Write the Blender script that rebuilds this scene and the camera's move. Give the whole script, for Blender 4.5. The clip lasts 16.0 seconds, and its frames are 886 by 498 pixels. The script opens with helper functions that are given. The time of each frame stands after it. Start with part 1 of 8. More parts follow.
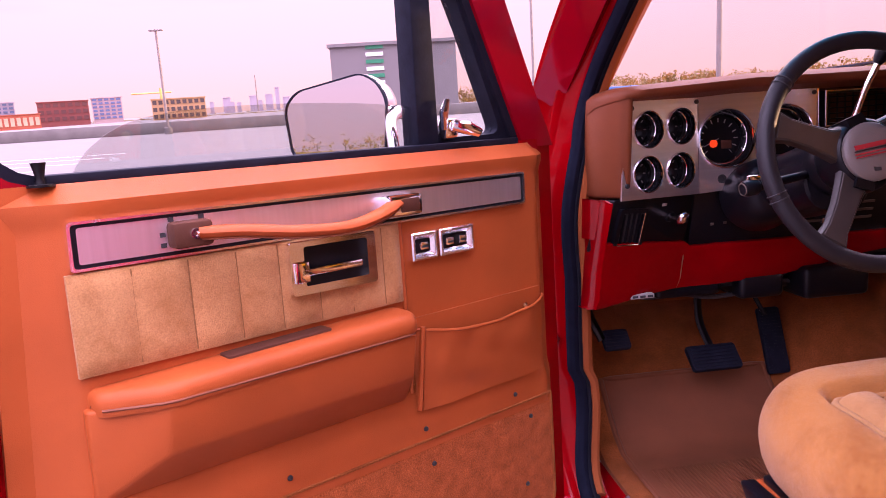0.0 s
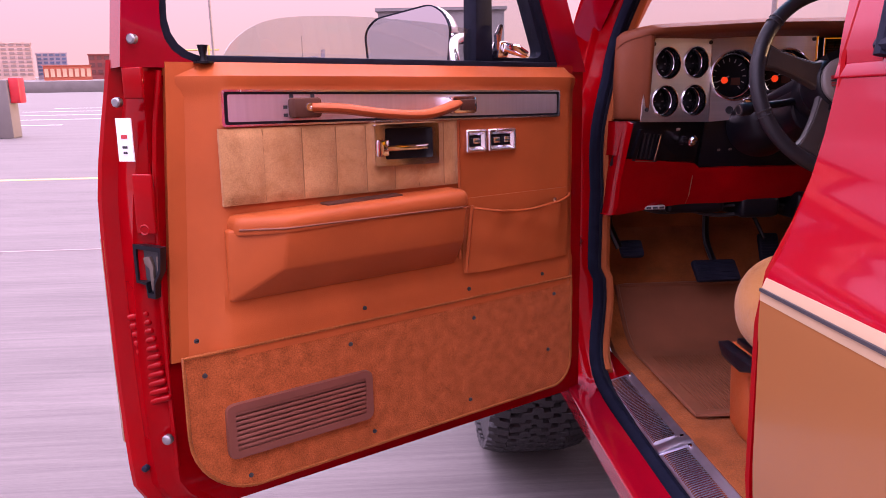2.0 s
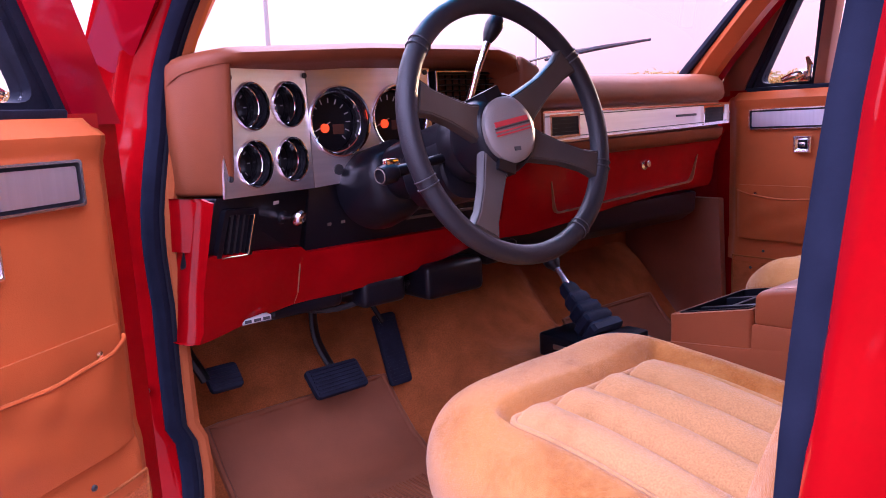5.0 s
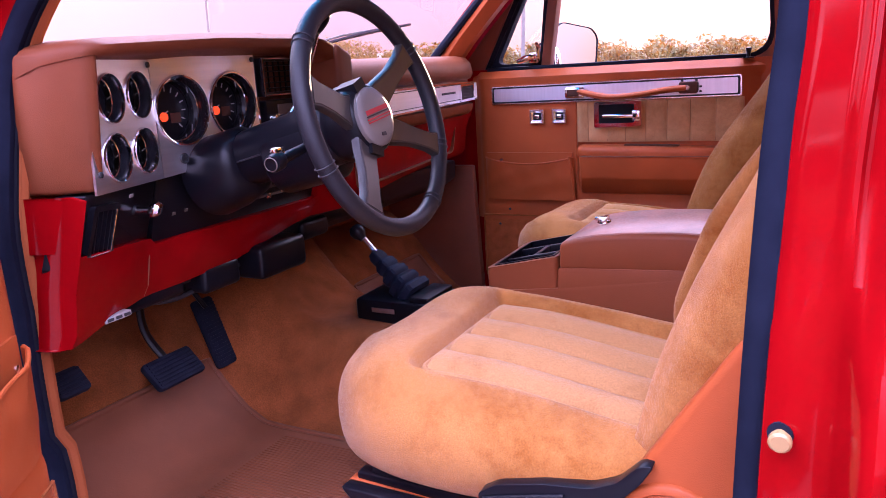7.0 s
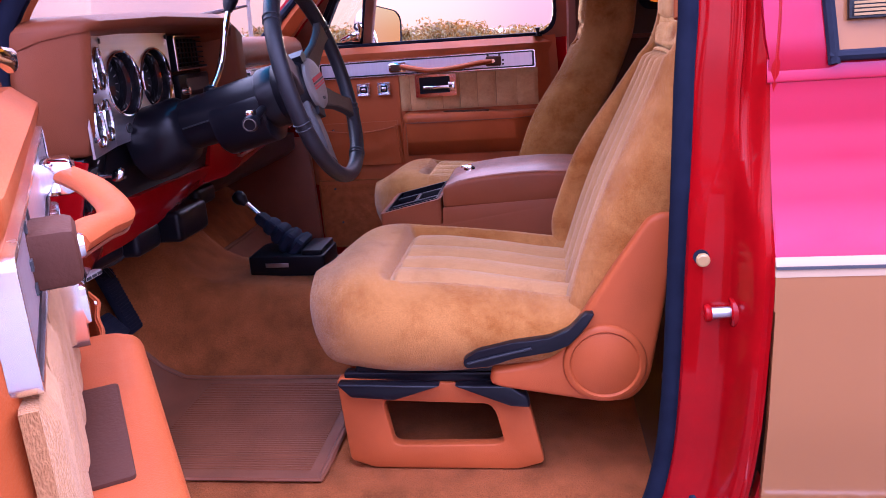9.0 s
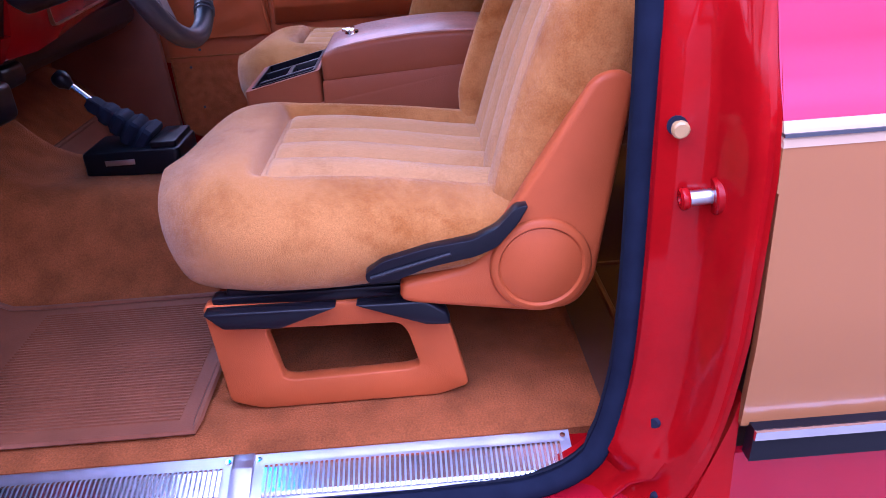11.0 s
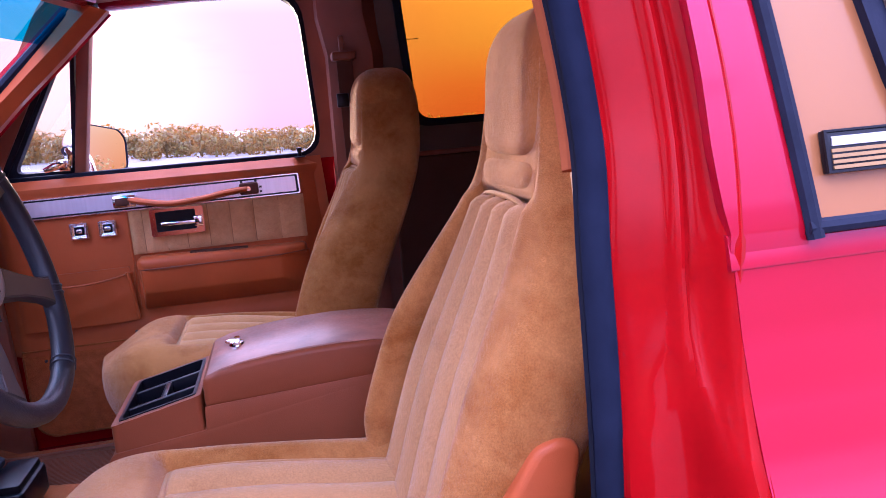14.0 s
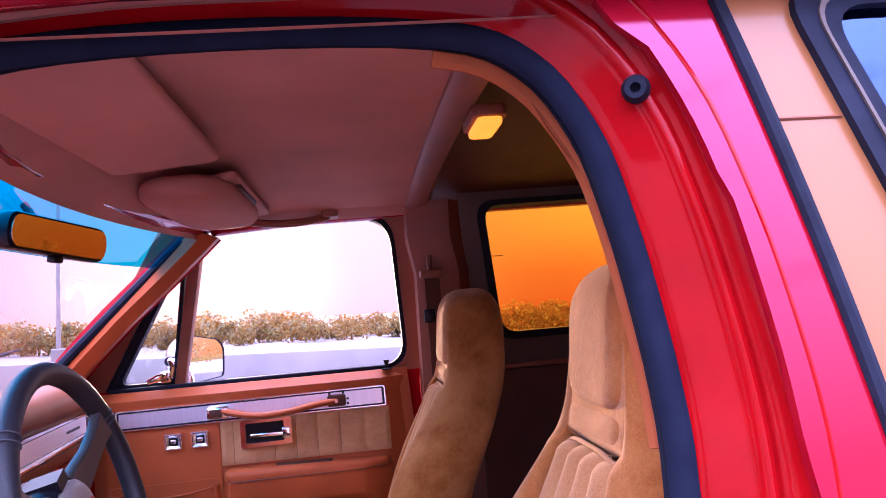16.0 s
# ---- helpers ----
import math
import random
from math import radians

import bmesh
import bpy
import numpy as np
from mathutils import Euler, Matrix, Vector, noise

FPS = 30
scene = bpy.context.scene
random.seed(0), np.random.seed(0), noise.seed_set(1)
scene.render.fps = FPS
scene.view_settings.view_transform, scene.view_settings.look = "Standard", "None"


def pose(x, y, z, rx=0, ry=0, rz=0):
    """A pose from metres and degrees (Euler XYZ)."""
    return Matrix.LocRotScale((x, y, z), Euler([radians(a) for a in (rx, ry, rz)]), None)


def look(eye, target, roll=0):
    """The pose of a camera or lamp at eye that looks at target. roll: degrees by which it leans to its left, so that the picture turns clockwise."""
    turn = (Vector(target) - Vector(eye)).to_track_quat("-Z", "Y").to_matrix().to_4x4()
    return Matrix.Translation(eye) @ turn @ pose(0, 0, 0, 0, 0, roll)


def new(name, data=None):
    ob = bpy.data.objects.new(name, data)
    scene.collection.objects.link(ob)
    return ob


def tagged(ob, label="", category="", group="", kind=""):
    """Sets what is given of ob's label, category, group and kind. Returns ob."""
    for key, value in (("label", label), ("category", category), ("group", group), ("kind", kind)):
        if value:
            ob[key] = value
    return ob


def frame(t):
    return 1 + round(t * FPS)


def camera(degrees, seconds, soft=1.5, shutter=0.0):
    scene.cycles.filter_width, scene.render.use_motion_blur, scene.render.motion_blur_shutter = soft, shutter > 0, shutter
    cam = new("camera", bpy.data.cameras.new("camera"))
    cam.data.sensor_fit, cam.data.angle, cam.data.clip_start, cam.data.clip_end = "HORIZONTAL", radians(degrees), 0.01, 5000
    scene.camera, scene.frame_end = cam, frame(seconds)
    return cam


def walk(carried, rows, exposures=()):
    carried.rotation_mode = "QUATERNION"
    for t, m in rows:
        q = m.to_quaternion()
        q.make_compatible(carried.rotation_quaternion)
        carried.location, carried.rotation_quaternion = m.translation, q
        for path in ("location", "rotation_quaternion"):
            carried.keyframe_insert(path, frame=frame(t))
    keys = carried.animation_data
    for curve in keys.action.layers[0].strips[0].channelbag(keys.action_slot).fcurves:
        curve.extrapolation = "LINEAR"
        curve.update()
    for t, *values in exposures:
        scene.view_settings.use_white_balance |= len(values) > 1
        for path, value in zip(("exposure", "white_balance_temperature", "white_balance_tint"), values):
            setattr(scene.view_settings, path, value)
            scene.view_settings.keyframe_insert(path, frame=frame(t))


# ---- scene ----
EXPO, KELVIN, TINT = 1.68, 5900, 19      # exposure and white balance
SKY, SUN = 0.11, 1.7                    # strengths of sky and sun
# Camera and its walk, in metres; the ground is z = 0, the vehicle's nose points to +y.
cam = camera(60.8, 16.0, 0.9)
PATH = [
    (0, (-0.347, -0.476, 1.404), (-0.137, 1.474, 1.013), -3.6),
    (0.5, (-0.412, -0.704, 1.37), (-0.293, 1.252, 0.968), -2.3),
    (1, (-0.436, -0.872, 1.335), (-0.347, 1.08, 0.911), -1.4),
    (1.5, (-0.426, -0.89, 1.311), (-0.338, 1.057, 0.863), -1.2),
    (2, (-0.41, -0.829, 1.311), (-0.299, 1.113, 0.848), -1.0),
    (2.5, (-0.381, -0.741, 1.317), (-0.236, 1.196, 0.842), -1.0),
    (3, (-0.349, -0.656, 1.338), (-0.076, 1.27, 0.874), -0.5),
    (3.5, (-0.375, -0.511, 1.344), (0.186, 1.356, 0.9), -0.5),
    (4, (-0.404, -0.388, 1.348), (0.438, 1.371, 0.907), -0.6),
    (4.5, (-0.346, -0.244, 1.339), (0.698, 1.41, 0.919), -0.9),
    (5, (-0.286, -0.122, 1.331), (0.943, 1.402, 0.923), -1.6),
    (5.2, (-0.274, -0.079, 1.331), (1.043, 1.369, 0.921), -1.8),
    (7.3, (-0.662, 0.016, 1.381), (1.078, 0.861, 0.87), -1.3),
    (7.5, (-0.723, 0.011, 1.386), (1.027, 0.835, 0.876), -1.4),
    (8, (-0.822, 0.058, 1.417), (0.969, 0.799, 0.923), -1.2),
    (8.5, (-0.904, 0.18, 1.414), (0.971, 0.684, 0.935), -0.9),
    (9, (-0.974, 0.26, 1.371), (0.931, 0.502, 0.811), -1.4),
    (9.5, (-0.96, 0.252, 1.32), (0.908, 0.345, 0.612), -1.5),
    (9.7, (-0.943, 0.242, 1.303), (0.91, 0.292, 0.553), -1.3),
    (11.8, (-0.56, 0.36, 1.285), (1.23, 0.225, 0.402), -3.0),
    (12, (-0.544, 0.367, 1.294), (1.256, 0.155, 0.448), -2.8),
    (12.5, (-0.517, 0.343, 1.341), (1.319, 0.037, 0.611), -3.2),
    (13, (-0.513, 0.35, 1.366), (1.365, -0.024, 0.789), -2.0),
    (13.5, (-0.501, 0.341, 1.399), (1.408, -0.056, 0.952), -2.2),
    (14, (-0.498, 0.332, 1.428), (1.43, -0.082, 1.096), -2.4),
    (14.5, (-0.494, 0.323, 1.45), (1.451, -0.09, 1.228), -2.7),
    (15, (-0.498, 0.316, 1.478), (1.459, -0.084, 1.367), -2.9),
    (15.5, (-0.499, 0.316, 1.494), (1.466, -0.056, 1.493), -3.1),
    (16, (-0.519, 0.333, 1.516), (1.462, 0.112, 1.677), -2.5),
]
walk(cam, [(t, look(eye, target, roll)) for t, eye, target, roll in PATH],
     [(t, EXPO + e, KELVIN + k, TINT + g) for t, e, k, g in ((0, 0.34, 620, 3), (1.0, -0.02, 760, 3), (1.8, -0.04, 740, 3), (2.5, 0.12, 700, 3), (3.8, 0.46, 100, -1), (5.0, 1.02, -400, -3), (7.5, 0.84, -550, -4), (9.5, 0.50, -950, -6), (12.5, 0.80, -1450, -9), (13.5, 0.70, -1250, -9), (14.5, 0.80, -1000, -7), (16.0, 1.0, -850, -6))])

# ---- world and light ----
SUN_AZ = math.atan2(0.975, 0.205)          # clockwise from +y
world = bpy.data.worlds.new("dusk_sky")
scene.world = world
world.use_nodes = True
wn, wl = world.node_tree.nodes, world.node_tree.links
wn.clear()
w_out = wn.new("ShaderNodeOutputWorld")
w_bg = wn.new("ShaderNodeBackground")
w_sky = wn.new("ShaderNodeTexSky")
w_sky.sky_type = "NISHITA"
w_sky.sun_disc = False
w_sky.sun_elevation = radians(4.0)
w_sky.sun_rotation = SUN_AZ
w_sky.dust_density = 2.0
w_sky.ozone_density = 1.0
w_co = wn.new("ShaderNodeTexCoord")
w_sep = wn.new("ShaderNodeSeparateXYZ")
wl.new(w_co.outputs["Generated"], w_sep.inputs[0])
# haze lifts the dome to an even pale pink, as thin dusk cloud does
w_ramp = wn.new("ShaderNodeValToRGB")
w_ramp.color_ramp.elements[0].position, w_ramp.color_ramp.elements[0].color = 0.0, (2.6, 1.52, 1.62, 1)
w_ramp.color_ramp.elements[1].position, w_ramp.color_ramp.elements[1].color = 0.14, (2.65, 1.74, 2.2, 1)
e = w_ramp.color_ramp.elements.new(0.42)
e.color = (9.0, 7.0, 8.7, 1)
e = w_ramp.color_ramp.elements.new(0.72)
e.color = (14.0, 11.2, 14.5, 1)
e = w_ramp.color_ramp.elements.new(1.0)
e.color = (15.5, 12.9, 17.8, 1)
wl.new(w_sep.outputs["Z"], w_ramp.inputs[0])
w_mix = wn.new("ShaderNodeMixRGB")
w_mix.inputs[0].default_value = 0.99
wl.new(w_sky.outputs[0], w_mix.inputs[1])
wl.new(w_ramp.outputs[0], w_mix.inputs[2])
# small grey clouds low over the horizon
w_map = wn.new("ShaderNodeMapping")
w_map.inputs["Scale"].default_value = (7, 7, 34)
w_noise = wn.new("ShaderNodeTexNoise")
w_noise.inputs["Scale"].default_value = 1.0
w_noise.inputs["Detail"].default_value = 5
wl.new(w_co.outputs["Generated"], w_map.inputs[0])
wl.new(w_map.outputs[0], w_noise.inputs["Vector"])
w_cr = wn.new("ShaderNodeValToRGB")
w_cr.color_ramp.elements[0].position, w_cr.color_ramp.elements[0].color = 0.58, (0, 0, 0, 1)
w_cr.color_ramp.elements[1].position, w_cr.color_ramp.elements[1].color = 0.74, (0.5, 0.5, 0.5, 1)
wl.new(w_noise.outputs["Fac"], w_cr.inputs[0])
w_cl = wn.new("ShaderNodeMixRGB")
w_cl.inputs[2].default_value = (2.2, 1.6, 1.8, 1)
wl.new(w_cr.outputs[0], w_cl.inputs[0])
wl.new(w_mix.outputs[0], w_cl.inputs[1])
# towards the sunset the low sky turns orange; opposite it the dusk is cooler
def w_slope(vec, lo, hi):
    d = wn.new("ShaderNodeVectorMath")
    d.operation = "DOT_PRODUCT"
    d.inputs[1].default_value = vec
    wl.new(w_co.outputs["Generated"], d.inputs[0])
    r = wn.new("ShaderNodeMapRange")
    r.interpolation_type = "SMOOTHSTEP"
    r.inputs["From Min"].default_value, r.inputs["From Max"].default_value = lo, hi
    wl.new(d.outputs["Value"], r.inputs["Value"])
    return r.outputs[0]
def w_tint(fac, color, kind, src):
    m = wn.new("ShaderNodeMixRGB")
    m.blend_type = kind
    wl.new(fac, m.inputs[0])
    wl.new(src, m.inputs[1])
    if isinstance(color, tuple):
        m.inputs[2].default_value = (*color, 1)
    else:
        wl.new(color, m.inputs[2])
    return m.outputs[0]
w_set = wn.new("ShaderNodeValToRGB")
for p_, c_ in ((0.0, (2.1, 0.66, 0.20)), (0.045, (2.3, 0.98, 0.40)), (0.10, (2.6, 1.85, 1.10)), (0.20, (3.3, 2.8, 2.2)), (0.45, (6.0, 4.6, 5.6))):
    e = w_set.color_ramp.elements.new(p_)
    e.color = (*c_, 1)
w_set.color_ramp.elements.remove(w_set.color_ramp.elements[0])
w_set.color_ramp.elements[-1].color = (17.0, 14.2, 20.0, 1)
wl.new(w_sep.outputs["Z"], w_set.inputs[0])
w_col = w_tint(w_slope((0.80, -0.60, 0), 0.835, 0.935), w_set.outputs[0], "MIX", w_cl.outputs[0])
w_col = w_tint(w_slope((-1, -0.2, 0.15), 0.0, 0.75), (0.90, 0.96, 1.10), "MULTIPLY", w_col)
w_col = w_tint(w_slope((0.976, 0.216, 0.02), 0.975, 0.9995), (1.6, 0.7, 0.1), "ADD", w_col)
w_col = w_tint(w_slope((0.97, 0.24, 0), 0.78, 0.93), (0.86, 0.76, 0.82), "MULTIPLY", w_col)
w_gain = wn.new("ShaderNodeVectorMath")
w_gain.operation = "SCALE"
wl.new(w_col, w_gain.inputs[0])
w_over = wn.new("ShaderNodeMapRange")
w_over.inputs["To Min"].default_value, w_over.inputs["To Max"].default_value = 0.86, 1.22
wl.new(w_slope((-0.10, 0.55, 0.83), -0.4, 0.95), w_over.inputs["Value"])
wl.new(w_over.outputs[0], w_gain.inputs["Scale"])
wl.new(w_gain.outputs[0], w_bg.inputs["Color"])
w_bg.inputs["Strength"].default_value = SKY
wl.new(w_bg.outputs[0], w_out.inputs[0])

sun = new("sun", bpy.data.lights.new("sun", "SUN"))
sun.data.energy = SUN
sun.data.angle = radians(3)
sun.data.color = (1.0, 0.62, 0.36)
sun.matrix_world = look((40 * 0.975, 40 * 0.205, 3.2), (0, 0, 1.2))

# ---- materials ----
def mat(name, color, rough=0.5, metal=0.0, var=0.12, scale=6.0, bump=0.0, bscale=300.0, coat=0.0, sheen=0.0, stretch=(1, 1, 1), wear=0.0, spec=0.5, rvar=0.1):
    """A surface: base colour that drifts at a coarse scale, gloss that varies, fine relief."""
    m = bpy.data.materials.new(name)
    m.use_nodes = True
    n, l = m.node_tree.nodes, m.node_tree.links
    b = n["Principled BSDF"]
    tc = n.new("ShaderNodeTexCoord")
    mp = n.new("ShaderNodeMapping")
    mp.inputs["Scale"].default_value = stretch
    l.new(tc.outputs["Object"], mp.inputs[0])
    big = n.new("ShaderNodeTexNoise")
    big.inputs["Scale"].default_value = scale
    big.inputs["Detail"].default_value = 6
    l.new(mp.outputs[0], big.inputs["Vector"])
    ramp = n.new("ShaderNodeValToRGB")
    lo = [max(0.0, c * (1 - var)) for c in color]
    hi = [min(1.0, c * (1 + var)) for c in color]
    ramp.color_ramp.elements[0].position, ramp.color_ramp.elements[0].color = 0.3, (*lo, 1)
    ramp.color_ramp.elements[1].position, ramp.color_ramp.elements[1].color = 0.7, (*hi, 1)
    l.new(big.outputs["Fac"], ramp.inputs[0])
    col = ramp.outputs[0]
    fine = n.new("ShaderNodeTexNoise")
    fine.inputs["Scale"].default_value = bscale
    fine.inputs["Detail"].default_value = 3
    l.new(mp.outputs[0], fine.inputs["Vector"])
    if wear > 0:
        mx = n.new("ShaderNodeMixRGB")
        mx.blend_type = "MULTIPLY"
        mx.inputs[0].default_value = wear
        l.new(col, mx.inputs[1])
        l.new(fine.outputs["Fac"], mx.inputs[2])
        col = mx.outputs[0]
    l.new(col, b.inputs["Base Color"])
    mr = n.new("ShaderNodeMapRange")
    mr.inputs["To Min"].default_value = max(0.02, rough * (1 - rvar))
    mr.inputs["To Max"].default_value = min(1.0, rough * (1 + rvar))
    l.new(fine.outputs["Fac"], mr.inputs["Value"])
    l.new(mr.outputs[0], b.inputs["Roughness"])
    b.inputs["Metallic"].default_value = metal
    b.inputs["Specular IOR Level"].default_value = spec
    b.inputs["Coat Weight"].default_value = coat
    b.inputs["Coat Roughness"].default_value = 0.04
    if sheen:
        b.inputs["Sheen Weight"].default_value = sheen
        b.inputs["Sheen Roughness"].default_value = 0.35
        b.inputs["Sheen Tint"].default_value = (*[min(1, c * 1.1 + 0.42) for c in color], 1)
    if bump > 0:
        bp = n.new("ShaderNodeBump")
        bp.inputs["Strength"].default_value = bump
        bp.inputs["Distance"].default_value = 0.002
        l.new(fine.outputs["Fac"], bp.inputs["Height"])
        l.new(bp.outputs[0], b.inputs["Normal"])
    return m


def glass(name, tint, gloss=0.05, rough=0.0):
    """A thin pane: it lets tinted light straight through and mirrors a little."""
    m = bpy.data.materials.new(name)
    m.use_nodes = True
    n, l = m.node_tree.nodes, m.node_tree.links
    n.remove(n["Principled BSDF"])
    t, g, mx, fr = n.new("ShaderNodeBsdfTransparent"), n.new("ShaderNodeBsdfGlossy"), n.new("ShaderNodeMixShader"), n.new("ShaderNodeMapRange")
    lw, pw = n.new("ShaderNodeLayerWeight"), n.new("ShaderNodeMath")
    lw.inputs["Blend"].default_value = 0.5
    pw.operation = "POWER"
    pw.inputs[1].default_value = 4.0
    l.new(lw.outputs["Facing"], pw.inputs[0])
    l.new(pw.outputs[0], fr.inputs["Value"])
    fr.inputs["To Min"].default_value, fr.inputs["To Max"].default_value = gloss, 0.85
    t.inputs["Color"].default_value = (*tint, 1)
    g.inputs["Roughness"].default_value = rough
    l.new(fr.outputs[0], mx.inputs[0])
    l.new(t.outputs[0], mx.inputs[1])
    l.new(g.outputs[0], mx.inputs[2])
    l.new(mx.outputs[0], n["Material Output"].inputs[0])
    return m


def glow(name, color, strength):
    m = bpy.data.materials.new(name)
    m.use_nodes = True
    b = m.node_tree.nodes["Principled BSDF"]
    b.inputs["Base Color"].default_value = (*color, 1)
    b.inputs["Emission Color"].default_value = (*color, 1)
    b.inputs["Emission Strength"].default_value = strength
    return m


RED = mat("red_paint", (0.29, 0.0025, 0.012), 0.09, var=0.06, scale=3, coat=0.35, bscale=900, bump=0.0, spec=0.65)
REDIN = mat("red_paint_inside", (0.255, 0.0010, 0.003), 0.09, var=0.10, scale=14, coat=0.08, bscale=40, bump=0.012, spec=0.15)
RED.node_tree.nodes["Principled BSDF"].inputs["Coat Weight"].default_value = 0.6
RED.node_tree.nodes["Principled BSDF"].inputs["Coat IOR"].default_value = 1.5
for m_ in (RED,):      # magenta of the reflected sky, put into the paint's specular tint
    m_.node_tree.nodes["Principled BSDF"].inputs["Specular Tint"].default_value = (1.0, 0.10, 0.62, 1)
TAN = mat("tan_paint", (0.285, 0.115, 0.039), 0.25, var=0.05, scale=2, spec=0.35, coat=0.22, bscale=700, bump=0.02)
IVORY = mat("aged_ivory_plastic", (0.40, 0.25, 0.10), 0.4, var=0.08)
CREAM = mat("cream_stripe", (0.42, 0.29, 0.175), 0.4, var=0.05)
VINYL = mat("saddle_vinyl", (0.395, 0.084, 0.021), 0.46, var=0.12, scale=7, bump=0.22, bscale=640, rvar=0.3, spec=0.22)
GRILLE = mat("brown_grille_plastic", (0.17, 0.055, 0.036), 0.5, var=0.12, scale=9, bump=0.2, bscale=420)
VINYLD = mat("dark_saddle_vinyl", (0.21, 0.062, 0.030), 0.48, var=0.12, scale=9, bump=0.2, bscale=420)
WELT = mat("vinyl_seam", (0.20, 0.055, 0.02), 0.6, var=0.1)
def pile(name, dark, light, sheen, streak=(1, 1, 0.45), bias=0.52, fine=950):
    """Brushed pile: broad strokes of light and dark nap, blotches within them, a hairy fine relief and a pale edge sheen."""
    m = mat(name, light, 0.92, var=0.1, scale=5, bump=0.8, bscale=fine, sheen=sheen, spec=0.06, stretch=streak)
    n, l = m.node_tree.nodes, m.node_tree.links
    p = n["Principled BSDF"]
    p.inputs["Sheen Roughness"].default_value = 0.42
    p.inputs["Sheen Tint"].default_value = (1.0, 0.82, 0.66, 1)
    tc = n.new("ShaderNodeTexCoord")
    tot = None
    for sc, dis, wt in ((4.2, 1.2, 0.62), (14.0, 0.8, 0.30), (95.0, 0.2, 0.16)):
        t = n.new("ShaderNodeTexNoise")
        t.inputs["Scale"].default_value, t.inputs["Detail"].default_value, t.inputs["Distortion"].default_value = sc, 4, dis
        l.new(tc.outputs["Object"], t.inputs["Vector"])
        k = n.new("ShaderNodeMath")
        k.operation = "MULTIPLY_ADD"
        k.inputs[1].default_value = wt
        l.new(t.outputs["Fac"], k.inputs[0])
        if tot is None:
            k.inputs[2].default_value = 0.0
        else:
            l.new(tot, k.inputs[2])
        tot = k.outputs[0]
    r = n.new("ShaderNodeValToRGB")
    r.color_ramp.elements[0].position, r.color_ramp.elements[0].color = bias - 0.10, (*dark, 1)
    r.color_ramp.elements[1].position, r.color_ramp.elements[1].color = bias + 0.09, (*light, 1)
    l.new(tot, r.inputs[0])
    f = n.new("ShaderNodeTexNoise")
    f.inputs["Scale"].default_value, f.inputs["Detail"].default_value = 420, 2
    l.new(tc.outputs["Object"], f.inputs["Vector"])
    mx = n.new("ShaderNodeMixRGB")
    mx.blend_type = "OVERLAY"
    mx.inputs[0].default_value = 0.34
    l.new(r.outputs[0], mx.inputs[1])
    l.new(f.outputs["Fac"], mx.inputs[2])
    l.new(mx.outputs[0], p.inputs["Base Color"])
    return m


VELOUR = pile("tan_velour", (0.275, 0.092, 0.015), (0.44, 0.187, 0.050), 0.36)
VELOURP = pile("pleated_velour", (0.385, 0.182, 0.064), (0.49, 0.252, 0.098), 0.34, bias=0.44)
INLAY = pile("door_velour", (0.39, 0.180, 0.070), (0.54, 0.285, 0.125), 0.25, (1, 1, 0.5))
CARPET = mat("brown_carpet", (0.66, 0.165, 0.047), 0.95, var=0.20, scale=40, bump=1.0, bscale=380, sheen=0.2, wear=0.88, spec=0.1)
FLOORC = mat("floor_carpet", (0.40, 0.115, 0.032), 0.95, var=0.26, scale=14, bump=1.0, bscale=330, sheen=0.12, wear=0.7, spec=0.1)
MATV = mat("floor_mat_rubber", (0.19, 0.064, 0.030), 0.5, spec=0.25, var=0.15, scale=8, bump=0.15, bscale=300)
LINER = mat("brown_headliner", (0.41, 0.165, 0.118), 0.85, var=0.1, scale=5, bump=0.3, bscale=500)
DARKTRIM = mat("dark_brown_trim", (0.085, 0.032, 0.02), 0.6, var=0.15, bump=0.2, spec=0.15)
GREYTRIM = mat("grey_brown_trim", (0.10, 0.075, 0.06), 0.6, var=0.15, bump=0.1)
BLACK = mat("black_plastic", (0.006, 0.006, 0.009), 0.30, var=0.2, bump=0.1, bscale=500, spec=0.22)
EDGING = mat("matt_vinyl_edging", (0.30, 0.085, 0.030), 0.95, var=0.12, bump=0.2, bscale=500, spec=0.0)
HOODV = mat("dash_hood_vinyl", (0.185, 0.050, 0.019), 0.5, var=0.12, scale=7, bump=0.25, bscale=640, rvar=0.3, spec=0.22)
LIPM = mat("matt_black_lip", (0.014, 0.015, 0.022), 0.95, var=0.2, spec=0.0)
RUBBER = mat("black_rubber", (0.012, 0.014, 0.026), 0.68, var=0.25, scale=30, bump=0.15, bscale=200, spec=0.12)
STRIPR = mat("matt_strip_rubber", (0.011, 0.013, 0.024), 0.9, var=0.15, scale=30, bump=0.1, bscale=200, spec=0.0)
LEATHER = mat("black_wheel_leather", (0.014, 0.014, 0.018), 0.42, var=0.2, bump=0.3, bscale=600, spec=0.35)
TYRE = mat("tyre_rubber", (0.034, 0.032, 0.034), 0.62, var=0.3, scale=20, bump=0.4, bscale=150)
CHROME = mat("chrome", (0.94, 0.93, 0.95), 0.10, metal=1.0, var=0.02, rvar=0.4, bscale=60)
BRUSHED = mat("brushed_aluminium", (0.93, 0.90, 0.92), 0.36, metal=1.0, var=0.05, scale=4, bump=0.05, bscale=260, stretch=(1, 1, 30))
SATIN = mat("satin_aluminium", (0.90, 0.86, 0.95), 0.38, metal=1.0, var=0.04, scale=4, bump=0.0, bscale=260, stretch=(30, 1, 1))
